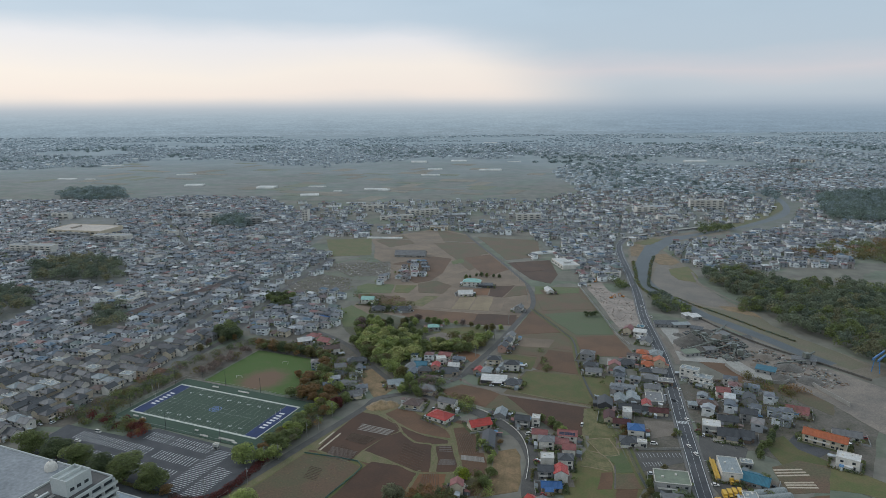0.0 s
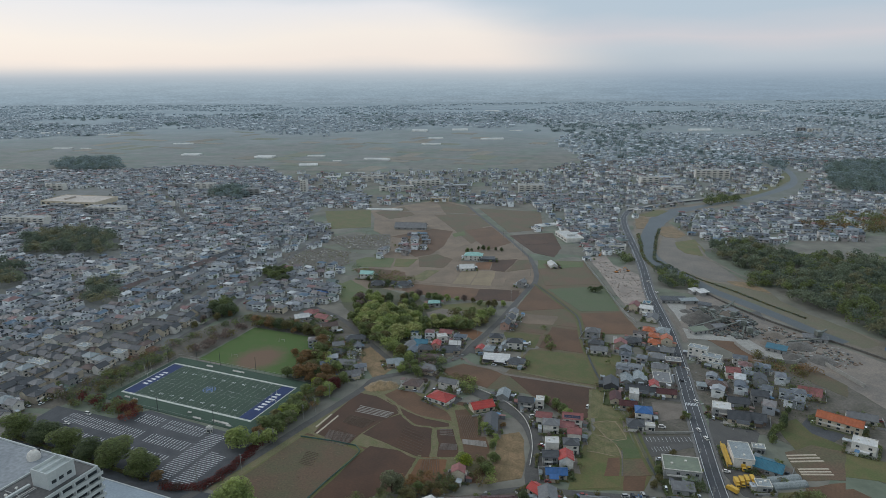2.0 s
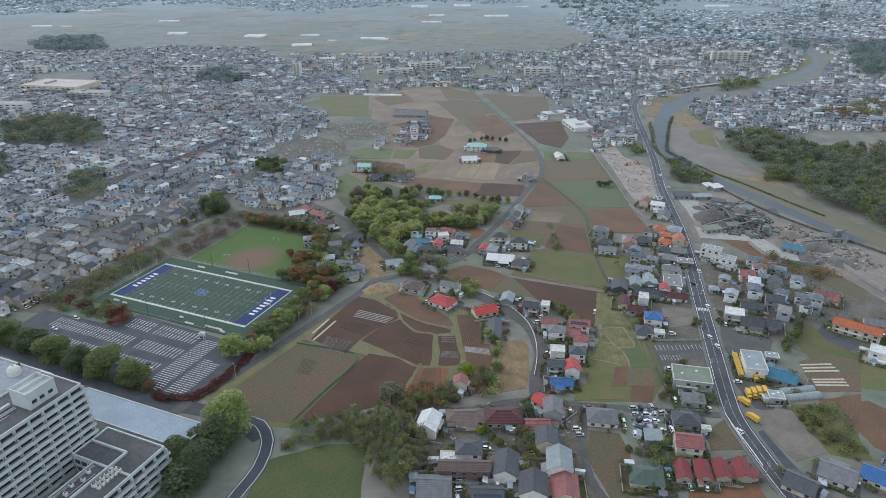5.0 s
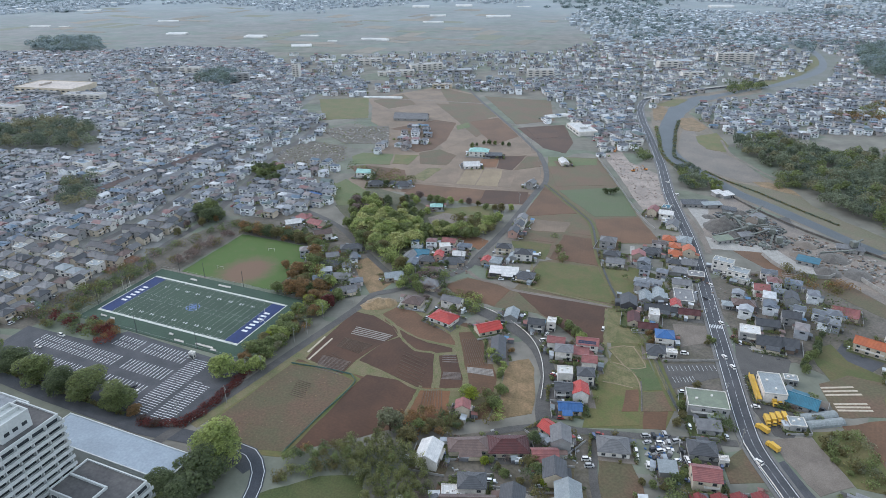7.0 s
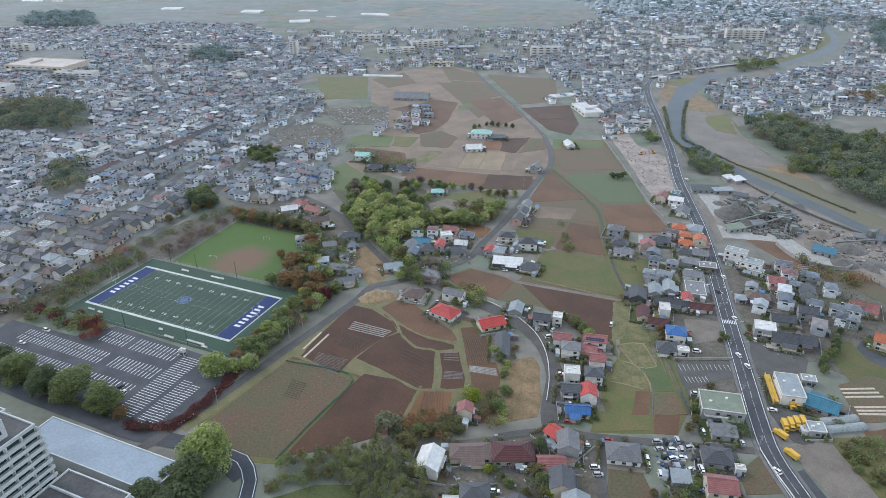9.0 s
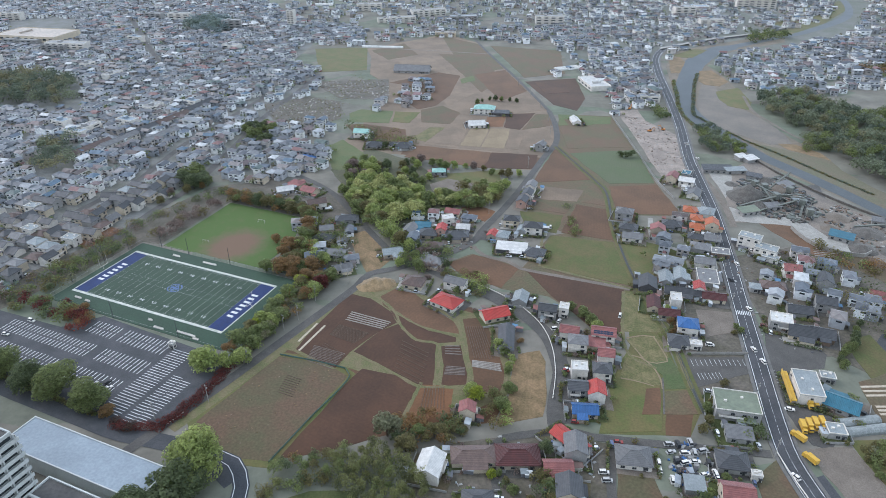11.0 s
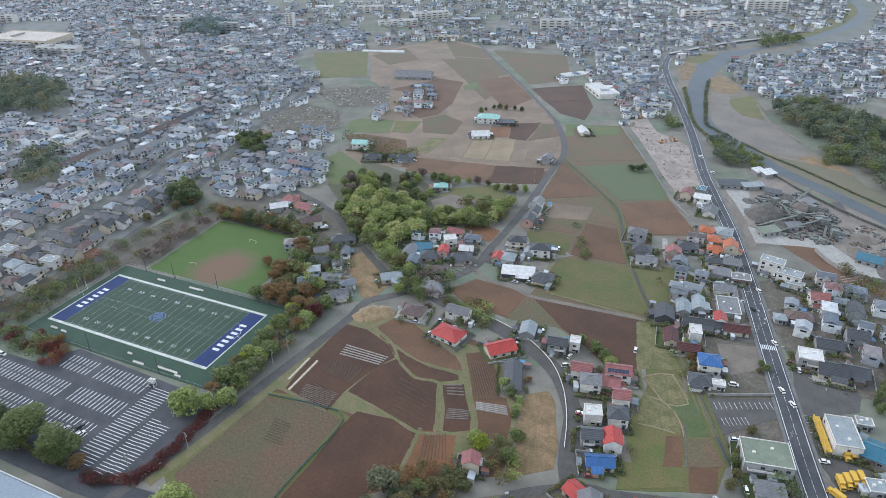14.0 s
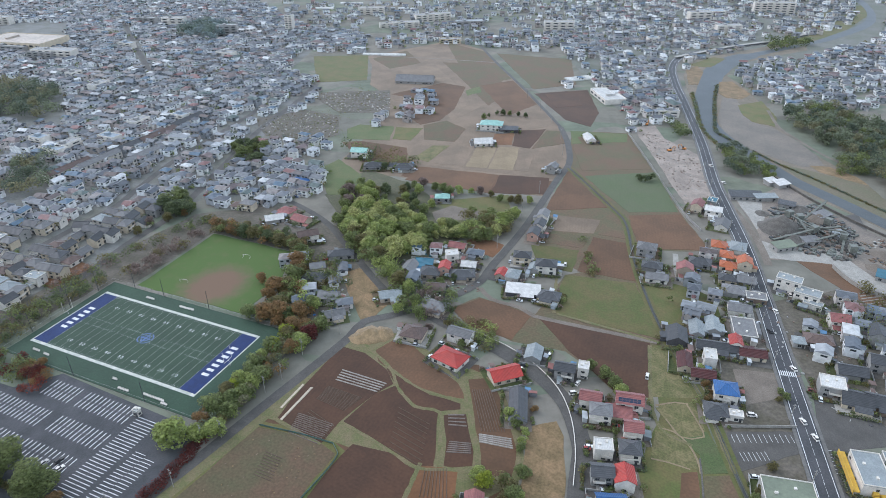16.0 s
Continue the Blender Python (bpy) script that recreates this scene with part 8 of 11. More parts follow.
thicket("shrubbery", "dark garden trees between farm houses", [(-42.0, 503.8), (-26.1, 508.1), (-1.6, 499.3), (2.3, 486.7), (-12.8, 463.5), (-28.8, 482.9)], 6.5, 5, ["deep", "mid", "bare", "mid"], 54, 80, 0.7, "trees")
thicket("shrubbery", "green trees along a lane at the wood", [(-69.6, 567.5), (-45.3, 546.2), (-32.2, 508.2), (-37.7, 499.5), (-56.5, 526.6), (-72.2, 551.5)], 6.5, 9, ["mid", "bright", "olive"], 55, 90, 0.8, "trees")
thicket("shrubbery", "dark trees behind the farm houses", [(3.2, 601.5), (27.4, 607.5), (40.7, 589.2), (34.6, 566.6), (12.0, 566.8)], 7, 9, ["bright", "mid", "olive"], 56, 90, 0.9, "trees")
thicket("shrubbery", "garden trees among houses by a lane", [(-102.3, 546.6), (-74.6, 536.4), (-61.8, 499.7), (-71.5, 483.2), (-87.3, 508.5)], 8, 5, ["mid", "olive", "deep"], 57, 60, 0.7, "trees")
thicket("shrubbery", "green verge shrubs along a field path", [(88.1, 577.2), (90.8, 525.5), (85.1, 516.3), (83.3, 545.2)], 5, 2.5, ["mid", "olive"], 58, 50, 0.6, "shrubs")
thicket("shrubbery", "garden shrubs round red-roofed houses", [(-5.4, 474.9), (20.9, 467.1), (27.5, 452.5), (12.6, 442.2), (-1.6, 452.6)], 5, 3, ["mid", "bright", "olive"], 59, 60, 0.6, "shrubs")
thicket("river_brush", "rough brush behind the gravel works", [(247.2, 515.2), (252.9, 497.6), (269.9, 485.0), (282.4, 473.1), (263.2, 465.7), (243.0, 485.2)], 7, 3, ["olive", "rust", "mid"], 61, 50, 0.8)
thicket("shrubbery", "dark garden trees between old houses", [(32.4, 312.0), (42.1, 309.8), (41.8, 285.8), (34.5, 278.6), (33.8, 297.5)], 5, 6, ["deep", "mid", "olive"], 62, 90, 0.6, "trees")
thicket("shrubbery", "olive and rust shrubs at a field's lower edge", [(-28.0, 343.0), (-9.5, 345.4), (5.3, 340.2), (6.4, 330.4), (-9.0, 322.6), (-26.7, 324.6)], 5, 5, ["olive", "mid", "rust", "deep"], 63, 90, 0.6, "shrubs")
thicket("shrubbery", "green shrubs at the end of the terraces", [(15.2, 357.4), (25.6, 359.6), (31.1, 347.7), (27.0, 335.1), (18.0, 336.6)], 5, 5, ["mid", "olive", "bright"], 64, 90, 0.6, "shrubs")
thicket("shrubbery", "low shrubs on a rough grass strip", [(180.5, 327.6), (200.2, 330.3), (197.8, 306.6), (196.1, 290.5), (183.5, 294.5), (180.3, 315.3)], 6, 2.6, ["mid", "olive", "reed", "mid"], 65, 60, 0.6, "shrubs")
thicket("shrubbery", "garden shrubs in an old yard", [(19.9, 307.8), (27.5, 303.6), (28.3, 297.5), (21.5, 297.5)], 4, 2.4, ["deep", "mid"], 66, 50, 0.5, "shrubs")
thicket("shrubbery", "dark shrubs beside the main road", [(133.5, 341.7), (141.2, 341.6), (138.2, 329.4), (130.8, 329.4)], 5, 3, ["mid", "deep"], 67, 60, 0.6, "shrubs")
thicket("shrubbery", "shrubs at the edge of a plot", [(92.3, 299.1), (100.5, 297.0), (106.8, 291.1), (101.3, 281.8), (92.4, 287.4)], 5, 4, ["mid", "olive", "deep"], 68, 60, 0.6, "shrubs")
thicket("shrubbery", "low green growth on allotments", [(-205.7, 818.7), (-159.6, 850.0), (-120.6, 831.3), (-112.5, 778.6), (-131.1, 760.0), (-183.3, 775.3)], 19, 2.2, ["olive", "mid", "reed"], 71, 36, 0.6, "shrubs")
thicket("shrubbery", "low green growth on allotments", [(-166.5, 911.6), (-75.4, 922.6), (-69.1, 848.0), (-122.5, 844.2)], 21, 2.2, ["olive", "mid", "reed"], 72, 36, 0.6, "shrubs")
thicket("shrubbery", "trees between houses and fields", [(-109.7, 760.0), (-86.2, 742.4), (-37.5, 711.0), (-22.0, 692.0), (-50.5, 685.8), (-82.3, 710.9)], 11, 5, ["mid", "olive", "deep"], 73, 50, 0.9, "trees")
thicket("shrubbery", "roadside garden trees", [(203.7, 476.3), (233.1, 491.6), (251.9, 468.7), (261.5, 434.9), (228.4, 411.1), (210.9, 428.8)], 15, 4.5, ["mid", "olive", "deep"], 74, 60, 0.7, "trees")

# ---- larger buildings of the middle distance ----
def slab_block(p, w, d, h, rz, label, roofing, wall, floors, name="apartment_block", group=""):
    """A flat-roofed block with rows of windows on its long sides and a parapet."""
    ob = thing(name, p[0], p[1], rz, label, "building", group)
    b = Build()
    b.box(-w / 2, -d / 2, 0, w / 2, d / 2, h)
    part("wall", b.mesh("wall", wall), ob)
    b = Build()
    b.box(-w / 2 + 0.3, -d / 2 + 0.3, h, w / 2 - 0.3, d / 2 - 0.3, h + 0.15)
    b.box(-w * 0.2, -d * 0.2, h + 0.15, -w * 0.2 + 4, d * 0.2, h + 2.6)
    part("roof", b.mesh("roof", roofing), ob)
    b = Build()
    for a in ((-w / 2, -d / 2, w / 2, -d / 2 + 0.3), (-w / 2, d / 2 - 0.3, w / 2, d / 2), (-w / 2, -d / 2 + 0.3, -w / 2 + 0.3, d / 2 - 0.3), (w / 2 - 0.3, -d / 2 + 0.3, w / 2, d / 2 - 0.3)):
        b.box(a[0], a[1], h, a[2], a[3], h + 0.9)
    part("parapet", b.mesh("parapet", wall), ob)
    st = h / floors
    n = max(2, int(w / (7 if p[1] < 700 else 10)))
    edges = [-w / 2] + [(i + 0.5 + e) * w / n - w / 2 for i in range(n) for e in (-0.27, 0.27)] + [w / 2]
    vv, ff, ss = [], [], []
    for i, x in enumerate(edges):
        vv += [(x, 0, 0), (x, -0.09, 0), (x, -0.09, st * 0.4), (x, 0, st * 0.4)]
        if i:
            o = 4 * i
            ff += [(o - 4, o, o + 1, o - 3), (o - 3, o + 1, o + 2, o - 2), (o - 2, o + 2, o + 3, o - 1)]
            ss += [0, 1 - i % 2, 0]
    wm = mesh_of("window_band", vv, ff, [wall, GLASS], ss)
    for k in range(floors):
        for s, turn in ((-1, 0), (1, 180)):
            part("window_band", wm, ob, "", (0, s * d / 2, k * st + st * 0.3), turn)
        b = Build()
        b.box(-w / 2, -d / 2 - 1.1, k * st, w / 2, -d / 2, k * st + 0.15)
        b.box(-w / 2, -d / 2 - 1.1, k * st + 0.15, w / 2, -d / 2 - 1.0, k * st + 1.0)
        part("balcony", b.mesh("balcony", wall), ob)
    return ob


PEACH = mat("faded_pinkish_deck", (0.46, 0.41, 0.37), (0.38, 0.345, 0.315), 0.04, 0.8, 0.1, 8)
GREY_DECK = mat("grey_roof_deck", (0.33, 0.345, 0.36), (0.26, 0.27, 0.285), 0.05, 0.85, 0.1, 12)
slab_block((-626.9, 1146.2), 105, 58, 13, -12, "large shopping centre with a faded pinkish roof deck", PEACH, WALLS["cream"], 2, "shopping_centre")
slab_block((-558.7, 1072.1), 40, 18, 12, -12, "grey parking block beside a shopping centre", GREY_DECK, WALLS["grey"], 4, "parking_block")
slab_block((-631.4, 1115.4), 60, 14, 10, -12, "long grey hall with a pale roof", GREY_DECK, WALLS["grey"], 3)
slab_block((-38.5, 1339.8), 62, 14, 11, 20, "white three-storey school block", GREY_DECK, WALLS["white"], 3, "school")
slab_block((-80.0, 1282.7), 44, 12, 9, 12, "white school block beside a sports hall", GREY_DECK, WALLS["white"], 3, "school")
slab_block((-105.9, 1284.2), 34, 10, 7, 12, "low white school block", GREY_DECK, WALLS["white"], 2, "school")
slab_block((23.0, 1301.3), 46, 20, 7, 5, "wide grey sports hall", mat("hall_roof", (0.30, 0.33, 0.36), (0.24, 0.27, 0.30), 0.05, 0.6, 0.1, 10), WALLS["grey"], 2, "sports_hall")
slab_block((-6.9, 1171.3), 32, 12, 6, -4, "long white two-storey building", GREY_DECK, WALLS["cream"], 2)
slab_block((-259.7, 1244.5), 12, 11, 27, -10, "white slender apartment tower", GREY_DECK, WALLS["white"], 8, "apartment_tower")
slab_block((568.9, 1394.1), 48, 16, 19, -10, "white five-storey apartment block by the river", GREY_DECK, WALLS["white"], 5)
slab_block((534.7, 1394.7), 22, 14, 19, -10, "white five-storey apartment block by the river", GREY_DECK, WALLS["white"], 5)
slab_block((447.1, 1386.3), 46, 22, 7, 0, "pale blue-grey supermarket hall", PALE_ROOF, WALLS["white"], 2, "supermarket")
slab_block((289.8, 1168.7), 16, 12, 8, 5, "white three-storey shop building", PALE_ROOF, WALLS["white"], 3)
slab_block((170.0, 895.3), 46, 24, 5, 100, "white factory hall with a pale roof", mat("factory_roof", (0.52, 0.53, 0.53), (0.44, 0.45, 0.46), 0.06, 0.6, 0.1, 8), WALLS["white"], 1, "factory_hall")
slab_block((219.2, 834.2), 22, 9, 6, 172, "long white depot beside the river road", GREY_DECK, WALLS["white"], 2, "depot")
slab_block((-313.1, 1083.1), 26, 13, 8, GRID, "white two-storey clinic building", GREY_DECK, WALLS["white"], 2)
slab_block((-543.8, 1073.2), 60, 16, 14, -8, "white four-storey apartment block", GREY_DECK, WALLS["white"], 4)
slab_block((-627.9, 996.1), 70, 16, 14, -8, "white four-storey apartment block", GREY_DECK, WALLS["white"], 4)
for k, q in enumerate(((-511.5, 1308.8), (-458.5, 1285.8), (-148.3, 1396.9), (-352.5, 1223.2), (-766.0, 1320.1), (162.9, 1245.6), (371.8, 1727.1), (406.9, 1324.7), (1345.4, 2450.4), (1295.6, 2454.7), (422.6, 1234.3))):
    slab_block(q, 30 + (k % 3) * 8, 13, 12 + (k % 2) * 4, -10 + (k % 4) * 6, "pale apartment block among small houses", GREY_DECK, WALLS["white" if k % 3 else "grey"], 4)
for k, q in enumerate(((-474.9, 1141.2), (-549.9, 1231.8), (-388.7, 751.0), (-355.0, 734.6), (-323.6, 753.8), (-472.5, 980.6), (-360.0, 722.1), (-315.7, 799.3), (-279.5, 816.9), (-417.1, 930.5))):
    slab_block(q, 24 - (k % 3) * 4, 11, 8, GRID + (90 if k % 2 else 0), "white flat-roofed apartment house in the suburb", GREY_DECK if k % 2 else PALE_ROOF, WALLS["white"], 3, group="apartment houses of the suburb")
# long terrace rows in the suburb
for k, q in enumerate(((-298.2, 731.6), (-309.5, 700.5), (-282.6, 764.2), (-270.0, 805.2), (-275.4, 713.7), (-327.1, 681.6))):
    house(q, 46, 9, 2, "gable", ("dark", "grey", "brown")[k % 3], "white", 67.3 - 1, "terraced rows of the suburb", balcony=False, name="terrace_house")

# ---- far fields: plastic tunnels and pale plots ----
TUNNEL = mat("white_plastic_tunnel", (0.62, 0.63, 0.63), (0.50, 0.52, 0.53), 0.1, 0.5, 0, 6)


def tunnel(p, w, d, n, rz, skin=None):
    """A plastic greenhouse of n parallel round tunnels."""
    ob = thing("greenhouse", p[0], p[1], rz, "white plastic tunnel greenhouse in open fields", "greenhouse", "greenhouses in the fields")
    for j in range(n):
        b = Build()
        r, seg = d / n / 2, 7
        for i in range(seg):
            a0, a1 = math.pi * i / seg, math.pi * (i + 1) / seg
            b.add([(-w / 2, -r * math.cos(a0), r * 0.9 * math.sin(a0)), (w / 2, -r * math.cos(a0), r * 0.9 * math.sin(a0)), (w / 2, -r * math.cos(a1), r * 0.9 * math.sin(a1)), (-w / 2, -r * math.cos(a1), r * 0.9 * math.sin(a1))], [(0, 1, 2, 3)])
        for sx in (-1, 1):
            b.add([(sx * w / 2, -r * math.cos(math.pi * i / seg), r * 0.9 * math.sin(math.pi * i / seg)) for i in range(seg + 1)], [tuple(range(seg + 1)) if sx < 0 else tuple(range(seg, -1, -1))])
        part("tunnel", b.mesh("tunnel", skin or TUNNEL), ob, "", (0, (j + 0.5) * d / n - d / 2, 0))
    return ob


tunnel((-1169.9, 2071.0), 60, 14, 2, -4)
tunnel((-1096.9, 2066.3), 30, 10, 2, -4)
tunnel((-703.2, 1879.7), 50, 30, 3, 3)
tunnel((-480.9, 1814.2), 50, 34, 3, -8)
tunnel((-333.5, 1654.8), 46, 30, 4, 12)
tunnel((-346.2, 1831.9), 48, 12, 2, -5)
tunnel((-274.1, 1729.4), 22, 10, 2, 0)
tunnel((-177.9, 1759.5), 60, 16, 2, -6)
tunnel((-154.2, 1746.2), 30, 16, 2, -6)
tunnel((-197.9, 1502.0), 44, 8, 1, -8)
tunnel((-157.4, 1424.2), 30, 7, 1, -10)
tunnel((-90.2, 2604.6), 60, 30, 2, -5)
tunnel((65.4, 2644.4), 60, 36, 3, 0)
tunnel((-25.3, 2299.3), 50, 20, 2, 0)
tunnel((-37.8, 2112.0), 60, 10, 1, -2)
tunnel((163.8, 2265.0), 76, 24, 2, 5)
tunnel((-1517.1, 2620.1), 90, 20, 2, 5)
tunnel((-1261.1, 2550.2), 80, 16, 2, 4)
tunnel((-1311.4, 2880.3), 60, 14, 2, 2)
tunnel((-241.6, 1452.6), 34, 8, 1, -5)
tunnel((-775.2, 3244.9), 40, 20, 2, 0)
tunnel((-842.4, 2185.3), 60, 16, 2, 8)
tunnel((433.9, 2976.5), 40, 24, 2, 0)
tunnel((280.3, 2599.4), 50, 14, 2, 0)
tunnel((286.5, 3888.0), 90, 30, 2, 0)
tunnel((964.1, 2541.1), 80, 34, 2, 0)
tunnel((1771.0, 3700.0), 100, 30, 2, 0)
tunnel((293.9, 1328.2), 36, 16, 2, 5)
tunnel((-98.0, 1096.1), 60, 6, 1, -6)
tunnel((151.4, 974.5), 34, 14, 3, 20)
glasshouse = tagged(tunnel((186.6, 339.2), 20, 11, 2, 8, mat("dusty_greenhouse_film", (0.26, 0.29, 0.30), (0.20, 0.225, 0.235), 0.4, 0.35)), "grey film greenhouse beside a truck yard")

# ---- field verges, mulch rows, rails and walls ----
for i, pts in enumerate(([(-50.9, 453.7), (-33.6, 431.2), (-28.5, 416.7), (-19.2, 403.3), (-7.8, 399.7), (-6.9, 381.9), (-8.8, 366.3)], [(-52.8, 392.6), (-39.8, 383.6), (-26.3, 373.4), (-16.0, 365.9), (-1.6, 365.2), (7.5, 363.4)], [(-25.8, 454.9), (-10.6, 436.4), (2.5, 419.5), (5.3, 406.7), (7.2, 392.5), (9.0, 375.4), (8.5, 362.8)], [(-35.8, 433.0), (-17.0, 415.6), (3.7, 407.0)], [(-15.2, 368.8), (-23.3, 342.2)],
                         [(-61.3, 449.1), (-71.1, 429.6), (-78.7, 410.6), (-84.1, 395.2)], [(-60.1, 379.0), (-84.0, 394.5)], [(15.8, 424.7), (21.8, 415.6), (24.9, 400.0), (27.5, 383.9), (26.8, 366.1)], [(103.9, 451.1), (94.1, 410.3), (93.5, 389.8), (104.4, 379.7)], [(58.0, 479.9), (85.9, 466.0), (109.2, 454.0)], [(114.0, 457.1), (118.0, 410.5), (117.3, 364.0)], [(63.4, 520.2), (56.5, 480.4)])):
    vl = smooth_line(pts, 3)
    vr = random.Random(60 + i)
    v, f = ribbon(vl, [vr.uniform(1.2, 2.4) for _ in vl], 0.185 + 0.006 * i)
    thing("grass_verge", 0, 0, 0, "narrow grassy verge between ploughed plots", "verge", "", "structure", 0, mesh_of("grass_verge", v, f, VERGE))


def mulch(a0, a1, b0, b1, n, wide=0.9, material=None):
    """n raised rows under film, spread evenly from the line a0-a1 to the line b0-b1."""
    for k in range(n):
        t = k / max(n - 1, 1)
        p, q = Vector(a0).lerp(Vector(b0), t), Vector(a1).lerp(Vector(b1), t)
        d = q - p
        L = d.length
        m = Build()
        m.add([(0, -wide / 2, 0), (L, -wide / 2, 0), (L, wide / 2, 0), (0, wide / 2, 0), (0.1, -wide * 0.3, 0.28), (L - 0.1, -wide * 0.3, 0.28), (L - 0.1, wide * 0.3, 0.28), (0.1, wide * 0.3, 0.28)],
              [(4, 5, 6, 7), (0, 1, 5, 4), (1, 2, 6, 5), (2, 3, 7, 6), (3, 0, 4, 7)])
        thing("planting_bed", p.x, p.y, math.degrees(math.atan2(d.y, d.x)), "long raised planting row under pale film", "planting row", "planting rows", "", 0.12, m.mesh("planting_bed", material or PLASTIC_SHEET))


PALE_FILM = mat("straw_coloured_film", (0.50, 0.44, 0.36), (0.40, 0.35, 0.28), 0.5, 0.7, 0.1, 5)
FURROW = mat("dry_ridge_soil", (0.135, 0.100, 0.078), (0.100, 0.074, 0.058), 0.5, 0.95, 0.2, 5)
GREY_FILM = mat("dusty_grey_film", (0.185, 0.155, 0.140), (0.125, 0.100, 0.088), 0.5, 0.7, 0.1, 5)
mulch(*[(-75.5, 418.4), (-83.0, 401.6)], *[(-70.9, 416.3), (-81.2, 393.8)], 2, 1.4, PALE_FILM)
mulch(*[(-57.8, 429.7), (-34.3, 419.2)], *[(-60.1, 422.3), (-38.2, 413.4)], 5, 0.8)
mulch(*[(-63.2, 417.2), (-45.4, 408.9)], *[(-67.2, 408.3), (-52.3, 400.0)], 15, 0.32, FURROW)
mulch(*[(-73.9, 398.3), (-56.3, 391.1)], *[(-76.1, 386.3), (-61.4, 379.3)], 12, 0.45, GREY_FILM)
mulch(*[(-3.5, 397.8), (4.1, 397.9)], *[(-3.5, 391.6), (5.1, 390.7)], 4, 0.8, GREY_FILM)
mulch(*[(-2.9, 381.2), (6.9, 380.0)], *[(-4.1, 375.2), (6.8, 374.4)], 6, 0.7, GREY_FILM)
mulch(*[(8.2, 415.4), (12.0, 387.5)], *[(17.1, 415.5), (22.4, 387.0)], 9, 0.3, FURROW)
mulch(*[(-26.9, 402.5), (-12.0, 391.6)], *[(-29.6, 377.6), (-15.1, 366.9)], 9, 0.28, FURROW)
mulch(*[(-13.1, 365.0), (-14.8, 351.0)], *[(-4.0, 365.8), (-3.8, 350.0)], 8, 0.3, FURROW)
mulch(*[(-69.1, 400.7), (-55.8, 390.0)], *[(-71.6, 391.7), (-58.4, 380.7)], 6, 0.25, FURROW)
mulch(*[(10.4, 385.8), (24.9, 382.9)], *[(10.5, 381.4), (25.3, 377.5)], 5, 0.9)
mulch(*[(200.3, 366.0), (218.2, 366.5)], *[(199.5, 359.7), (219.1, 360.1)], 3, 1.5, PALE_FILM)
mulch(*[(200.0, 352.1), (217.5, 352.1)], *[(199.3, 347.1), (217.2, 346.6)], 3, 1.5, PALE_FILM)
mulch(*[(241.6, 502.3), (256.7, 505.5)], *[(237.1, 487.5), (251.0, 490.5)], 6, 0.9)
mulch(*[(-83.5, 374.4), (-75.1, 370.6)], *[(-85.1, 361.8), (-77.1, 358.3)], 9, 0.4, FURROW)


def wall_run(name, pts, h, t, label, material, cat="wall"):
    line = smooth_line(pts, 5)
    b = Build()
    for off in (t / 2, -t / 2):
        v, f = ribbon(line, 0.02, h, offset=off)
    vt, ft = ribbon(line, t, h)
    vb, _ = ribbon(line, t, 0)
    n = len(line)
    faces = list(ft)
    for i in range(n - 1):
        faces += [(2 * i, 2 * i + 2, 2 * n + 2 * i + 2, 2 * n + 2 * i), (2 * i + 1, 2 * n + 2 * i + 1, 2 * n + 2 * i + 3, 2 * i + 3)]
    faces += [(0, 2 * n, 2 * n + 1, 1), (2 * n - 2, 2 * n - 1, 4 * n - 1, 4 * n - 2)]
    return thing(name, 0, 0, 0, label, cat, "", "", 0, mesh_of(name, vt + vb, faces, material))


wall_run("retaining_wall", [(240.3, 532.1), (241.1, 519.8), (245.1, 506.3), (256.0, 495.9), (269.5, 491.6), (276.5, 495.7)], 3.0, 0.5, "pale concrete retaining wall round a yard", CONCRETE)
wall_run("retaining_wall", [(291.5, 489.0), (293.8, 474.6), (298.4, 451.0)], 3.2, 0.5, "pale concrete retaining wall round a yard", CONCRETE)
wall_run("river_wall", [(262.7, 674.1), (274.5, 626.9), (295.8, 575.4), (325.5, 527.6), (343.5, 497.0)], 1.8, 0.8, "low dark concrete river wall", DARK_GRAVEL)
wall_run("site_fence", [(166.7, 778.8), (167.9, 702.5), (168.0, 634.4), (169.2, 602.6), (172.5, 580.7)], 2.0, 0.15, "grey sheet fence beside the demolition site", STEEL, "fence")
wall_run("net_fence", [(-79.0, 317.0), (-66.5, 342.7), (-51.4, 373.5), (-62.9, 382.3), (-90.3, 390.4)], 1.1, 0.08, "low teal net fence round a fallow field", mat("teal_net", (0.10, 0.17, 0.15), (0.08, 0.14, 0.125), 0.5, 0.8), "fence")
wall_run("garden_wall", [(122.7, 391.3), (155.0, 391.1)], 1.6, 0.3, "grey block wall beside a car park", CONCRETE)


def rail_run(pts, label, material, h=0.9):
    line = smooth_line(pts, 4)
    ob = thing("guard_rail", 0, 0, 0, label, "guard rail")
    pm = Build()
    pm.tube([(0, 0, 0), (0, 0, h)], [0.07, 0.07], 5)
    me = pm.mesh("post", STEEL)
    for q in line:
        part("post", me, ob, "", (q.x, q.y, 0.1))
    b = Build()
    vt, ft = ribbon(line, 0.35, 0.1 + h)
    vb, _ = ribbon(line, 0.35, 0.1 + h - 0.4)
    n = len(line)
    for i in range(n - 1):
        ft += [(2 * i, 2 * i + 2, 2 * n + 2 * i + 2, 2 * n + 2 * i), (2 * i + 1, 2 * n + 2 * i + 1, 2 * n + 2 * i + 3, 2 * i + 3)]
    part("beam", mesh_of("beam", vt + vb, ft, material), ob)
    return ob


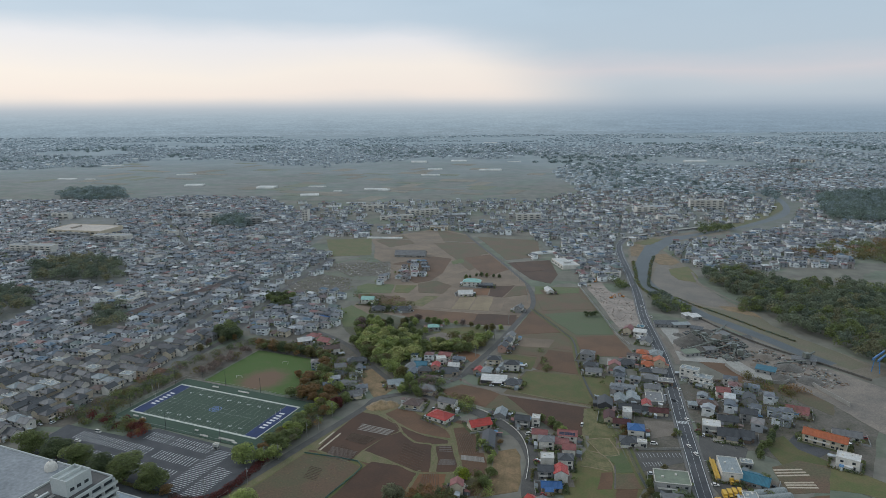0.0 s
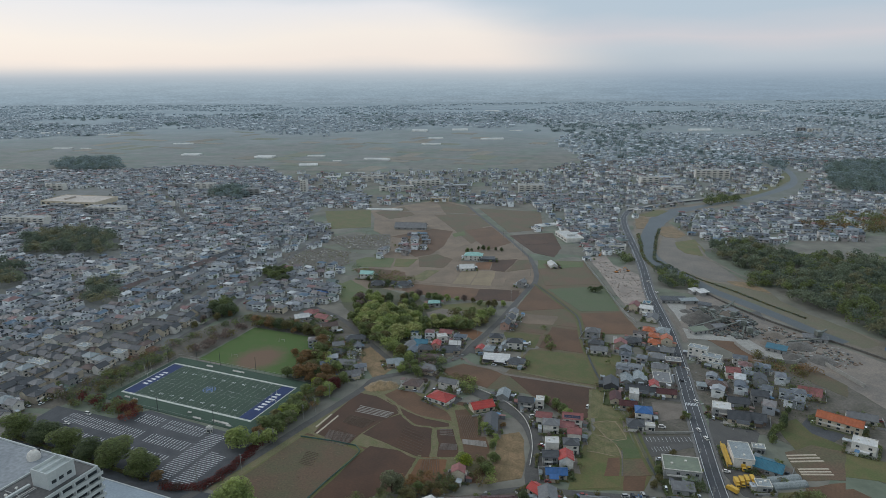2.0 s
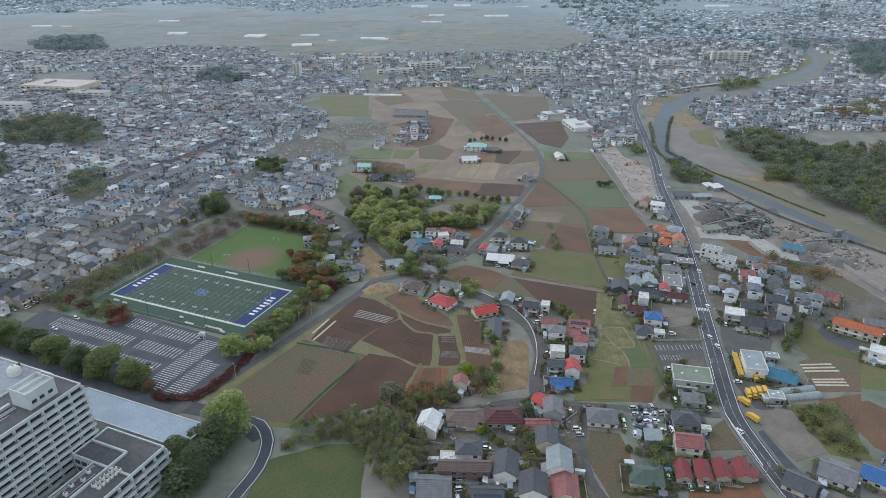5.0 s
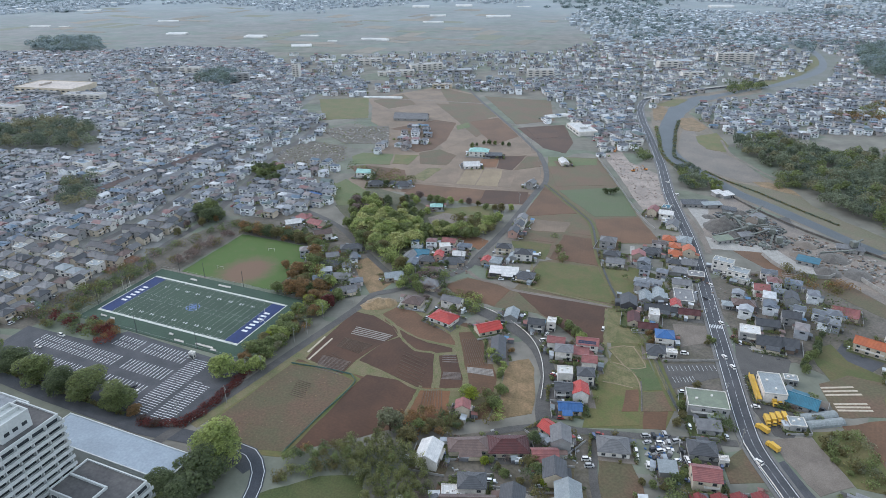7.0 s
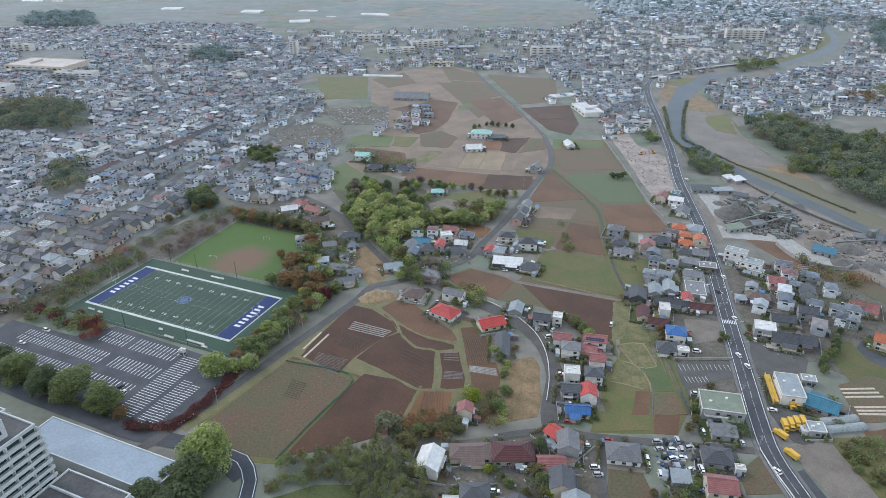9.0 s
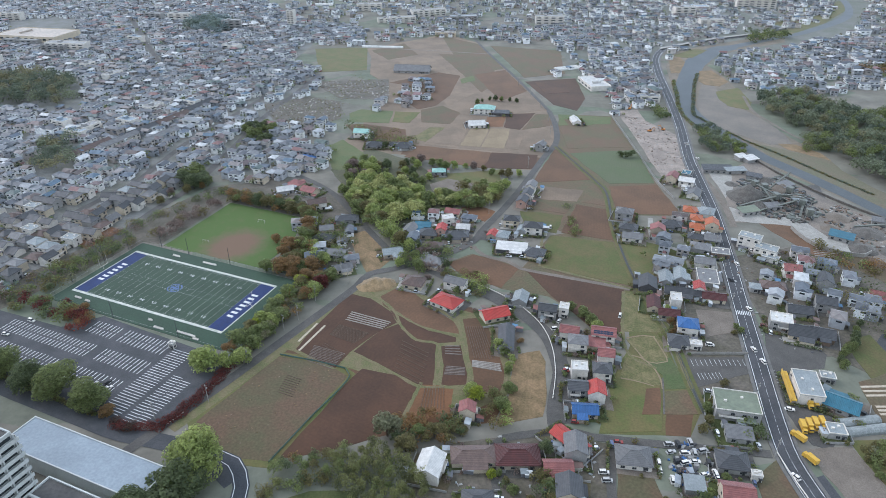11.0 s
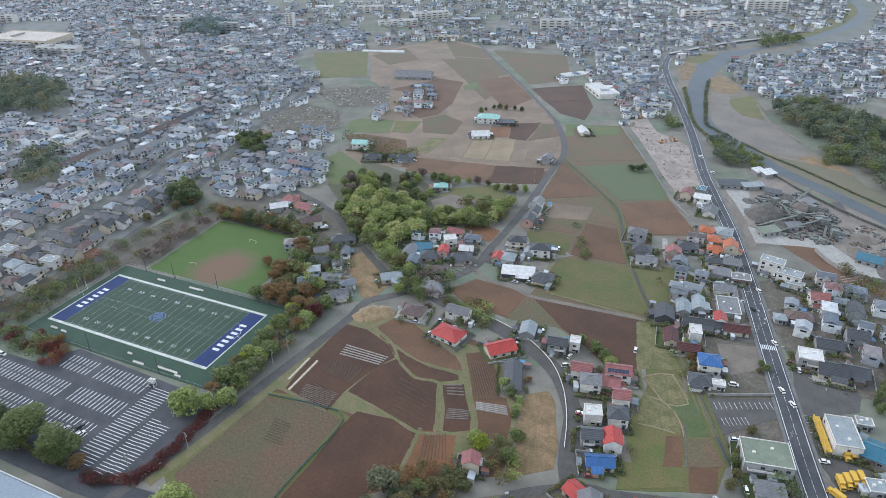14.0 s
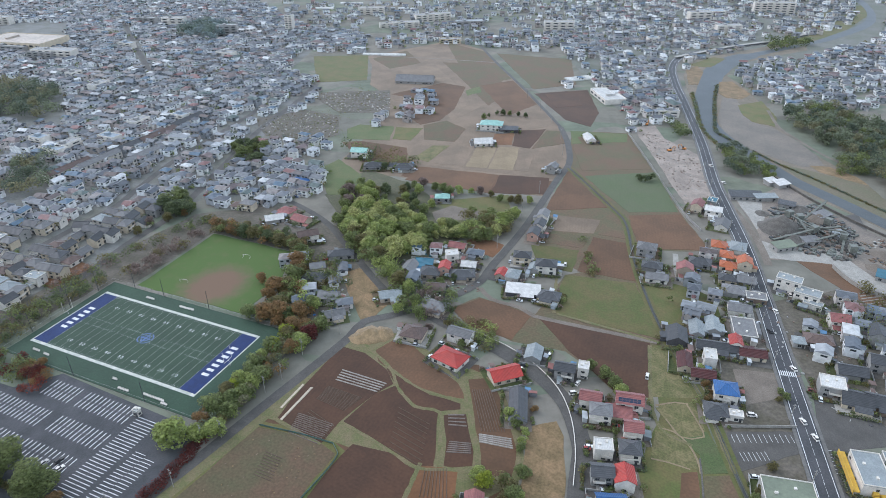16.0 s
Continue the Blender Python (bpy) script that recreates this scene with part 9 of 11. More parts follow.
rail_run([(13.6, 460.3), (28.3, 448.5), (41.2, 433.7), (50.3, 415.8), (53.5, 396.6), (52.3, 375.8), (48.4, 356.8)], "white guard rail along the curved lane", WALLS["white"])
rail_run([(-126.0, 347.0), (-131.1, 339.1)], "white guard rail at a lane corner", WALLS["white"])
rail_run([(141.2, 322.9), (141.8, 311.4), (143.4, 297.3), (144.3, 285.8)], "white guard rail along the main road", WALLS["white"])
# crossings and bay lines on asphalt
ml = smooth_line(MAIN, 4)
for target in ((169.0, 426.6),):
    q = min(range(len(ml)), key=lambda i: (ml[i].x - target[0]) ** 2 + (ml[i].y - target[1]) ** 2)
    d = (ml[q + 1] - ml[q]).normalized()
    crossing = thing("zebra_crossing", ml[q].x, ml[q].y, math.degrees(math.atan2(d.y, d.x)), "white zebra crossing on the main road", "crossing", "", "structure", 0.27)
    sb = Build()
    slab(sb, -2, -0.25, 2, 0.25, 0)
    sm = sb.mesh("stripe", PAINT)
    for k in range(9):
        part("stripe", sm, crossing, "", (0, -3.8 + k * 0.95, 0))
for a0, a1, n in (((123.9, 386.8), (152.7, 386.7), 12), ((123.8, 376.1), (134.9, 376.6), 6), ((164.3, 377.5), (161.2, 364.7), 6)):
    bays = thing("bay_markings", 0, 0, 0, "white painted parking bay lines", "bay lines", "", "structure")
    for k in range(n + 1):
        p, q = Vector(a0).lerp(Vector(a1), k / n), Vector(a1) - Vector(a0)
        sb = Build()
        slab(sb, -0.09, -5, 0.09, 0, 0)
        part("bay_line", sb.mesh("bay_line", PAINT), bays, "", (p.x, p.y, 0.19), math.degrees(math.atan2(q.y, q.x)))

# ---- works yard, demolition site, scrap ----
def pile(p, r, h, material, label, seed, name="gravel_mound", group="heaps in the works yard", wide=1.0):
    rr = random.Random(seed)
    b = Build()
    rings, seg = 5, 12
    for j in range(rings):
        for i in range(seg):
            a = 2 * math.pi * i / seg
            t = j / rings
            b.v.append((math.cos(a) * r * (1 - t) * rr.uniform(0.85, 1.12), math.sin(a) * r * (1 - t) * rr.uniform(0.85, 1.12), h * t ** 0.9 * rr.uniform(0.85, 1.1)))
    b.v.append((0, 0, h))
    for j in range(rings - 1):
        for i in range(seg):
            k = (i + 1) % seg
            b.f.append((j * seg + i, j * seg + k, (j + 1) * seg + k, (j + 1) * seg + i))
    for i in range(seg):
        b.f.append(((rings - 1) * seg + i, (rings - 1) * seg + (i + 1) % seg, rings * seg))
    b.s = [0] * len(b.f)
    return thing(name, p[0], p[1], rr.uniform(0, 360), label, "heap", group, "", 0.05, b.mesh(name, material, True))


for k, (q, r, h) in enumerate((((230.2, 585.1), 15, 11), ((231.4, 567.1), 10, 5), ((262.6, 599.1), 10, 5), ((264.8, 562.5), 8, 3), ((256.8, 614.1), 9, 4), ((282.4, 548.7), 10, 3), ((290.9, 524.1), 12, 4), ((274.9, 501.7), 10, 4), ((267.7, 531.9), 7, 3), ((226.9, 609.3), 6, 2), ((294.3, 497.3), 12, 3))):
    dark = k % 3 != 2
    pile(q, r, h, DARK_GRAVEL if dark else GRAVEL, "dark gravel heap in the works yard" if dark else "pale gravel heap in the works yard", k)
pile((-46.8, 458.7), 9, 4.5, STRAW, "heap of yellow straw beside a lane", 61, "straw_mound", "")
pile((-40.4, 459.8), 7, 3.5, STRAW, "heap of yellow straw beside a lane", 62, "straw_mound", "")
pile((-52.4, 456.1), 6, 2.5, STRAW, "heap of yellow straw beside a lane", 63, "straw_mound", "")
WORKS_STEEL = mat("dull_grey_green_steel", (0.17, 0.19, 0.175), (0.115, 0.125, 0.115), 0.4, 0.65, 0, 5)


def conveyor(p, length, rz, h):
    ob = thing("conveyor", p[0], p[1], rz, "inclined grey steel conveyor over gravel heaps", "conveyor", "conveyors of the gravel works")
    b = Build()
    b.add([(0, -0.8, 0.8), (length, -0.8, h), (length, 0.8, h), (0, 0.8, 0.8), (0, -0.8, 1.5), (length, -0.8, h + 0.7), (length, 0.8, h + 0.7), (0, 0.8, 1.5)], [(0, 3, 2, 1), (4, 5, 6, 7), (0, 1, 5, 4), (1, 2, 6, 5), (2, 3, 7, 6), (3, 0, 4, 7)])
    part("belt", b.mesh("belt", WORKS_STEEL), ob)
    for t in (0.05, 0.45, 0.9):
        for y in (-0.7, 0.7):
            b = Build()
            b.tube([(length * t, y * 1.6, 0), (length * t, y, 0.8 + (h - 0.8) * t)], [0.12, 0.12], 5)
            part("leg", b.mesh("leg", DARK_METAL), ob)
    return ob


for q, L, a, h in (((217.4, 567.2), 34, 8, 8), ((234.4, 581.6), 28, -25, 9), ((253.1, 599.2), 26, 35, 8), ((257.2, 575.7), 24, 150, 9), ((230.1, 559.5), 30, 12, 6), ((244.8, 562.6), 22, 100, 7), ((245.9, 587.3), 30, -60, 10), ((254.2, 548.9), 20, 60, 7), ((285.5, 533.7), 24, -12, 5), ((303.0, 538.4), 22, 20, 6)):
    conveyor(q, L, a, h)
for k, q in enumerate(((243.9, 589.8), (245.9, 572.4), (261.3, 583.8), (260.3, 561.2), (258.3, 545.4), (311.7, 536.9), (239.3, 595.9))):
    ob = thing("hopper", q[0], q[1], 20 * k, "grey steel hopper tower in the works yard", "hopper", "hoppers of the gravel works")
    b = Build()
    b.box(-2.2, -2.2, 5, 2.2, 2.2, 9)
    b.add([(-2.2, -2.2, 5), (2.2, -2.2, 5), (2.2, 2.2, 5), (-2.2, 2.2, 5), (-0.5, -0.5, 3), (0.5, -0.5, 3), (0.5, 0.5, 3), (-0.5, 0.5, 3)], [(0, 4, 5, 1), (1, 5, 6, 2), (2, 6, 7, 3), (3, 7, 4, 0), (4, 7, 6, 5)])
    part("bin", b.mesh("bin", WORKS_STEEL), ob)
    for sx in (-2, 2):
        for sy in (-2, 2):
            b = Build()
            b.tube([(sx, sy, 0), (sx, sy, 5)], [0.16, 0.16], 5)
            part("leg", b.mesh("leg", DARK_METAL), ob)
for q, w, d, a, rf in (((224.1, 635.4), 26, 10, -5, "dark"), ((238.0, 632.4), 18, 7, 5, "pale"), ((260.7, 657.9), 12, 9, 20, "white"), ((254.7, 662.3), 10, 8, 20, "white"), ((219.3, 556.2), 16, 8, 15, "green"), ((266.5, 601.7), 14, 8, 30, "grey"), ((267.3, 516.2), 16, 9, -35, "teal"), ((310.0, 537.1), 20, 7, -25, "grey"), ((248.8, 619.7), 12, 7, -30, "dark"), ((263.9, 572.3), 9, 7, 20, "pale"), ((240.2, 563.6), 12, 7, 10, "grey")):
    house(q, w, d, 1, "shed", rf, "grey", a, "sheds of the gravel works", balcony=False, name="shed")
gantry = thing("gantry", *(364.1, 519.8), 40, "bright blue steel gantry beside a yard", "gantry")
GANTRY_BLUE = mat("bright_blue_steel", (0.08, 0.24, 0.55), (0.07, 0.20, 0.46), 0.5, 0.5)
for x in (-9, 9):
    for y in (-3, 3):
        b = Build()
        b.tube([(x, y, 0), (x, y * 0.6, 12)], [0.35, 0.3], 6)
        part("leg", b.mesh("leg", GANTRY_BLUE), gantry)
for y in (-2, 2):
    b = Build()
    b.box(-14, y - 0.4, 11.6, 14, y + 0.4, 13.2)
    part("beam", b.mesh("beam", GANTRY_BLUE), gantry)


def excavator(p, rz):
    ob = thing("excavator", p[0], p[1], rz, "orange tracked excavator on bare ground", "excavator", "excavators on the site")
    org = mat("orange_machine_paint", (0.50, 0.20, 0.03), (0.42, 0.17, 0.03), 0.5, 0.5)
    for y in (-1.1, 1.1):
        b = Build()
        b.box(-1.9, y - 0.3, 0, 1.9, y + 0.3, 0.8, 0, 0.12)
        part("track", b.mesh("track", DARK_METAL), ob)
    b = Build()
    b.box(-2.0, -1.2, 0.8, 1.2, 1.2, 1.9, 0, 0.08)
    part("body", b.mesh("body", org), ob)
    b = Build()
    b.box(0.1, 0.3, 1.9, 1.4, 1.2, 3.0, 0, 0.1)
    part("cab", b.mesh("cab", GLASS), ob)
    b = Build()
    b.tube([(1.2, -0.2, 1.6), (3.6, -0.2, 4.4), (5.6, -0.2, 3.2)], [0.3, 0.28, 0.2], 6)
    b.tube([(5.6, -0.2, 3.2), (5.0, -0.2, 0.6)], [0.22, 0.18], 6)
    part("boom", b.mesh("boom", org), ob)
    b = Build()
    b.box(4.5, -0.7, 0.1, 5.4, 0.3, 0.9, 0, 0.15)
    part("bucket", b.mesh("bucket", DARK_METAL), ob)


for q, a in (((193.8, 734.4), 20), ((207.8, 738.6), 140), ((191.1, 804.9), 60)):
    excavator(q, a)


def rubble(name, label, poly, count, seed, mats, lo=0.3, hi=1.6, z=0.1):
    """Scattered broken blocks, boards and bins, too many to count."""
    r = random.Random(seed)
    xs, ys = [p[0] for p in poly], [p[1] for p in poly]
    b, made = Build(), 0
    while made < count:
        q = (r.uniform(min(xs), max(xs)), r.uniform(min(ys), max(ys)))
        if not inside(q, poly):
            continue
        made += 1
        a, w, d, h = r.uniform(0, 3.1), r.uniform(lo, hi), r.uniform(lo, hi) * 0.7, r.uniform(0.2, 0.6) * hi
        c, s = math.cos(a), math.sin(a)
        k = [(-w, -d), (w, -d), (w, d), (-w, d)]
        base = [(q[0] + x * c - y * s, q[1] + x * s + y * c, z - 0.05) for x, y in k]
        top = [(q[0] + x * 0.8 * c - y * 0.8 * s, q[1] + x * 0.8 * s + y * 0.8 * c, z + h * r.uniform(0.7, 1.2)) for x, y in k]
        b.add(base + top, [(4, 5, 6, 7), (0, 1, 5, 4), (1, 2, 6, 5), (2, 3, 7, 6), (3, 0, 4, 7)], r.randrange(len(mats)))
    return thing(name, 0, 0, 0, label, "debris", "", "stuff", 0, b.mesh(name, mats))


rubble("rubble", "broken concrete and timber debris on bare ground", [(175.7, 775.7), (190.8, 788.4), (207.3, 745.7), (213.1, 692.6), (204.4, 663.3), (177.5, 634.4), (172.2, 641.6), (176.5, 707.6)], 220, 71, [RUBBLE, RUBBLE, CONCRETE, WALLS["brown"]], 0.3, 1.1)
rubble("works_clutter", "scattered machine parts and pallets in a yard", [(236.5, 618.1), (270.9, 624.3), (280.7, 587.0), (271.9, 553.9), (254.0, 538.8), (223.6, 554.3), (216.4, 570.5)], 560, 72, [WORKS_STEEL, DARK_METAL, WALLS["brown"], WORKS_STEEL, DARK_GRAVEL], 0.5, 2.6)
rubble("works_clutter", "scattered machine parts and pallets in a yard", [(272.5, 564.5), (293.0, 569.8), (320.5, 519.2), (322.5, 488.8), (297.6, 480.9), (282.9, 501.6), (268.9, 538.7)], 300, 82, [WORKS_STEEL, DARK_METAL, WALLS["brown"], CONCRETE, SOIL_PALE], 0.4, 1.8)
rubble("scrap_heap", "piled scrap metal and old goods in a yard", [(95.4, 329.1), (112.2, 329.8), (109.8, 309.7), (100.5, 300.8), (90.0, 304.4)], 110, 73, [WALLS["grey"], WALLS["dark"], DARK_METAL, ROOFS["blue"], WALLS["grey"]], 0.4, 1.5)
rubble("allotment_clutter", "small sheds, frames and beds on allotments", [(-205.7, 818.7), (-159.6, 850.0), (-120.6, 831.3), (-112.5, 778.6), (-131.1, 760.0), (-183.3, 775.3)], 420, 74, [SOIL_WEEDY, WALLS["white"], GRASS, CONCRETE, WALLS["grey"], GRAVEL], 0.3, 0.9, 0.12)
rubble("allotment_clutter", "small sheds, frames and beds on allotments", [(-166.5, 911.6), (-75.4, 922.6), (-69.1, 848.0), (-122.5, 844.2)], 420, 75, [SOIL_WEEDY, WALLS["white"], GRASS, CONCRETE, WALLS["grey"], GRAVEL], 0.3, 0.9, 0.12)
rubble("yard_clutter", "pots, crates and tools beside houses", [(-111.8, 532.7), (-74.2, 526.0), (-60.2, 476.7), (-79.6, 476.5), (-101.3, 493.7)], 130, 76, [WALLS["grey"], WALLS["brown"], STEEL, ROOFS["blue"]], 0.3, 1.2)
rubble("yard_clutter", "pots, crates and garden things beside houses", [(-3.2, 332.9), (65.8, 332.4), (59.7, 297.3), (23.1, 282.3), (-0.3, 301.7)], 60, 77, [WALLS["grey"], WALLS["brown"], STEEL, ROOFS["pale"]], 0.3, 1.0)
rubble("yard_clutter", "crates and sheds in roadside yards", [(178.2, 478.6), (244.7, 479.1), (195.3, 390.8), (165.2, 390.5), (169.5, 429.6)], 90, 78, [WALLS["grey"], WALLS["brown"], STEEL, WALLS["dark"]], 0.3, 1.0)
rubble("field_litter", "pale clods and bags scattered over a fallow field", [(-113.3, 342.7), (-89.5, 385.3), (-59.2, 377.9), (-77.8, 325.5), (-103.5, 323.7)], 50, 79, [SOIL_PALE, GRASS_DRY], 0.2, 0.5)
rubble("yard_clutter", "crates and pots around farm houses", [(-32.7, 555.3), (16.8, 555.7), (15.0, 500.6), (-29.3, 500.3)], 110, 80, [WALLS["grey"], WALLS["brown"], STEEL, ROOFS["teal"]], 0.3, 1.1)
# bridge over the river, far off
bridge = thing("bridge", 0, 0, 0, "low pale road bridge over the river", "bridge", "", "structure")
bl = smooth_line([(296.6, 1074.6), (339.7, 1102.9), (399.7, 1139.7), (474.7, 1175.1), (541.2, 1221.1)], 15)
v, f = ribbon(bl, 6, 2.4)
v2, _ = ribbon(bl, 6, 1.8)
n = len(bl)
for i in range(n - 1):
    f += [(2 * i, 2 * i + 2, 2 * n + 2 * i + 2, 2 * n + 2 * i), (2 * i + 1, 2 * n + 2 * i + 1, 2 * n + 2 * i + 3, 2 * i + 3)]
part("deck", mesh_of("deck", v + v2, f, CONCRETE), bridge)
for i in range(2, n - 2, 4):
    b = Build()
    b.tube([(bl[i].x, bl[i].y, 0), (bl[i].x, bl[i].y, 1.8)], [0.9, 0.9], 8)
    part("pier", b.mesh("pier", CONCRETE), bridge)
# utility poles along the road and lanes
for line, gap in ((smooth_line(MAIN, 4), 9), (smooth_line(LANE_A, 4), 11)):
    for i in range(6, len(line) - 1, gap):
        if line[i].y > 900:
            break
        d = (line[i + 1] - line[i]).normalized()
        light_pole((line[i].x - d.y * 6.4, line[i].y + d.x * 6.4), 11, "grey concrete utility pole with crossarms", "utility_pole", CONCRETE, True)

# yards, hedges and block walls round the houses
yr = random.Random(44)
YARD_LINES = smooth_line(MAIN, 7) + smooth_line(LANE_A, 7)
yards, walls = Build(), Build()
vs, fs, sl, o = [], [], [], 0
for i, (x, y, a, w, d) in enumerate(GARDENS):
    c, s = math.cos(radians(a)), math.sin(radians(a))
    W, D = w / 2 + yr.uniform(2.0, 4.0), d / 2 + yr.uniform(2.5, 4.5)
    corners = [(sx * (W + yr.uniform(-1.2, 1.2)), sy * (D + yr.uniform(-1.2, 1.2))) for sx, sy in ((-1, -1), (1, -1), (1, 1), (-1, 1))]
    pts = [(x + u * c - k * s, y + u * s + k * c) for u, k in corners]
    yards.add([(u, k, 0.155 + i * 0.00018) for u, k in pts], [(0, 1, 2, 3)], yr.choice((0, 0, 1, 1, 2, 3, 4)))
    for k in range(4):
        p, q = Vector(pts[k]), Vector(pts[(k + 1) % 4])
        mid = (p + q) / 2
        if any(min((m.x - g.x) ** 2 + (m.y - g.y) ** 2 for m in (p, q, mid)) < 49 for g in YARD_LINES):
            continue
        roll = yr.random()
        if roll < 0.34:
            n = int((q - p).length / 1.3)
            for j in range(n):
                m = p.lerp(q, (j + 0.5) / n)
                v, f = leaf_cloud([(m.x, m.y, 0.75)], [yr.uniform(0.75, 1.0)], 9, 0.55, yr.randrange(9999), 0.9)
                vs.append(v)
                fs.append(f + o)
                sl.append(np.full(len(f), yr.choice((0, 0, 1, 2))))
                o += len(v)
        elif roll < 0.66:
            t = (q - p).normalized()
            nx, ny = -t.y * 0.1, t.x * 0.1
            walls.add([(p.x + nx, p.y + ny, 0), (q.x + nx, q.y + ny, 0), (q.x - nx, q.y - ny, 0), (p.x - nx, p.y - ny, 0), (p.x + nx, p.y + ny, 1.35), (q.x + nx, q.y + ny, 1.35), (q.x - nx, q.y - ny, 1.35), (p.x - nx, p.y - ny, 1.35)], [(4, 5, 6, 7), (0, 1, 5, 4), (1, 2, 6, 5), (2, 3, 7, 6), (3, 0, 4, 7)])
thing("house_yards", 0, 0, 0, "gravel, asphalt, lawn and earth yards round houses", "yards", "", "structure", 0, yards.mesh("house_yards", [GRAVEL, LANE, GRASS_LAWN, SOIL_WEEDY, CONCRETE]))
thing("garden_walls", 0, 0, 0, "low grey block walls between house plots", "walls", "", "stuff", 0, walls.mesh("garden_walls", WALLS["grey"]))
thing("garden_hedges", 0, 0, 0, "low green hedges between house plots", "hedges", "", "stuff", 0, quick_mesh("garden_hedges", np.concatenate(vs), np.concatenate(fs), [LEAF["deep"], LEAF["mid"], LEAF["olive"]], np.concatenate(sl)))

# ---- suburbs: rows of houses along small streets ----
FAR_WALL = palette_mat("suburb_walls", [(0.86, 0.86, 0.85), (0.62, 0.57, 0.53), (0.84, 0.83, 0.81), (0.42, 0.42, 0.43), (0.80, 0.80, 0.79), (0.36, 0.32, 0.29), (0.28, 0.29, 0.30), (0.72, 0.70, 0.66)], 0.85)
FAR_ROOF = palette_mat("suburb_roofs", [(0.148, 0.158, 0.172), (0.112, 0.118, 0.130), (0.112, 0.088, 0.080), (0.136, 0.146, 0.160), (0.090, 0.096, 0.108), (0.128, 0.112, 0.106), (0.100, 0.126, 0.158), (0.215, 0.190, 0.178), (0.235, 0.246, 0.258), (0.52, 0.52, 0.51), (0.118, 0.123, 0.131), (0.150, 0.112, 0.108), (0.084, 0.090, 0.100), (0.132, 0.140, 0.153), (0.092, 0.122, 0.112), (0.082, 0.090, 0.102), (0.121, 0.130, 0.143), (0.150, 0.157, 0.167), (0.085, 0.135, 0.185), (0.106, 0.121, 0.141), (0.190, 0.198, 0.206), (0.160, 0.167, 0.181), (0.190, 0.098, 0.090), (0.330, 0.338, 0.346)], 0.6)
# wall and roof colours paled to blue-grey, with the haze of distance painted in
HAZE_WALL = palette_mat("hazed_far_walls", [(0.52, 0.55, 0.56), (0.34, 0.37, 0.39), (0.46, 0.49, 0.50), (0.34, 0.37, 0.39)], 0.85)
HAZE_ROOF = palette_mat("hazed_far_roofs", [(0.265, 0.302, 0.322), (0.240, 0.276, 0.296), (0.300, 0.335, 0.352), (0.255, 0.290, 0.308), (0.56, 0.59, 0.60), (0.248, 0.286, 0.308), (0.280, 0.288, 0.296), (0.275, 0.308, 0.325)], 0.7)


def lots(poly, lot_w, lot_d, street, rz, seed, fill=0.93, gaps=()):
    """Building lots in rows along streets inside a district; each gives x, y, bearing."""
    r = random.Random(seed)
    c, s = math.cos(radians(rz)), math.sin(radians(rz))
    loc = [(x * c + y * s, -x * s + y * c) for x, y in poly]
    u0, u1 = min(p[0] for p in loc), max(p[0] for p in loc)
    v0, v1 = min(p[1] for p in loc), max(p[1] for p in loc)
    res, v, row = [], v0, 0
    while v < v1:
        u = u0 + r.uniform(0, lot_w)
        k = 0
        while u < u1:
            x, y = u * c - v * s, u * s + v * c
            if r.random() < fill and inside((x, y), poly) and not any(inside((x, y), g) for g in gaps):
                res.append((x + r.uniform(-1.3, 1.3), y + r.uniform(-1.3, 1.3), rz + 9 * math.sin(x / 90.0 + y / 140.0) + r.gauss(0, 3.5) + (90 if r.random() < 0.42 else 0)))
            k += 1
            u += lot_w * r.uniform(0.85, 1.3) + (street if k % 9 == 0 else 0)
        row += 1
        v += lot_d + (street if row % 2 == 0 else 0)
    return res


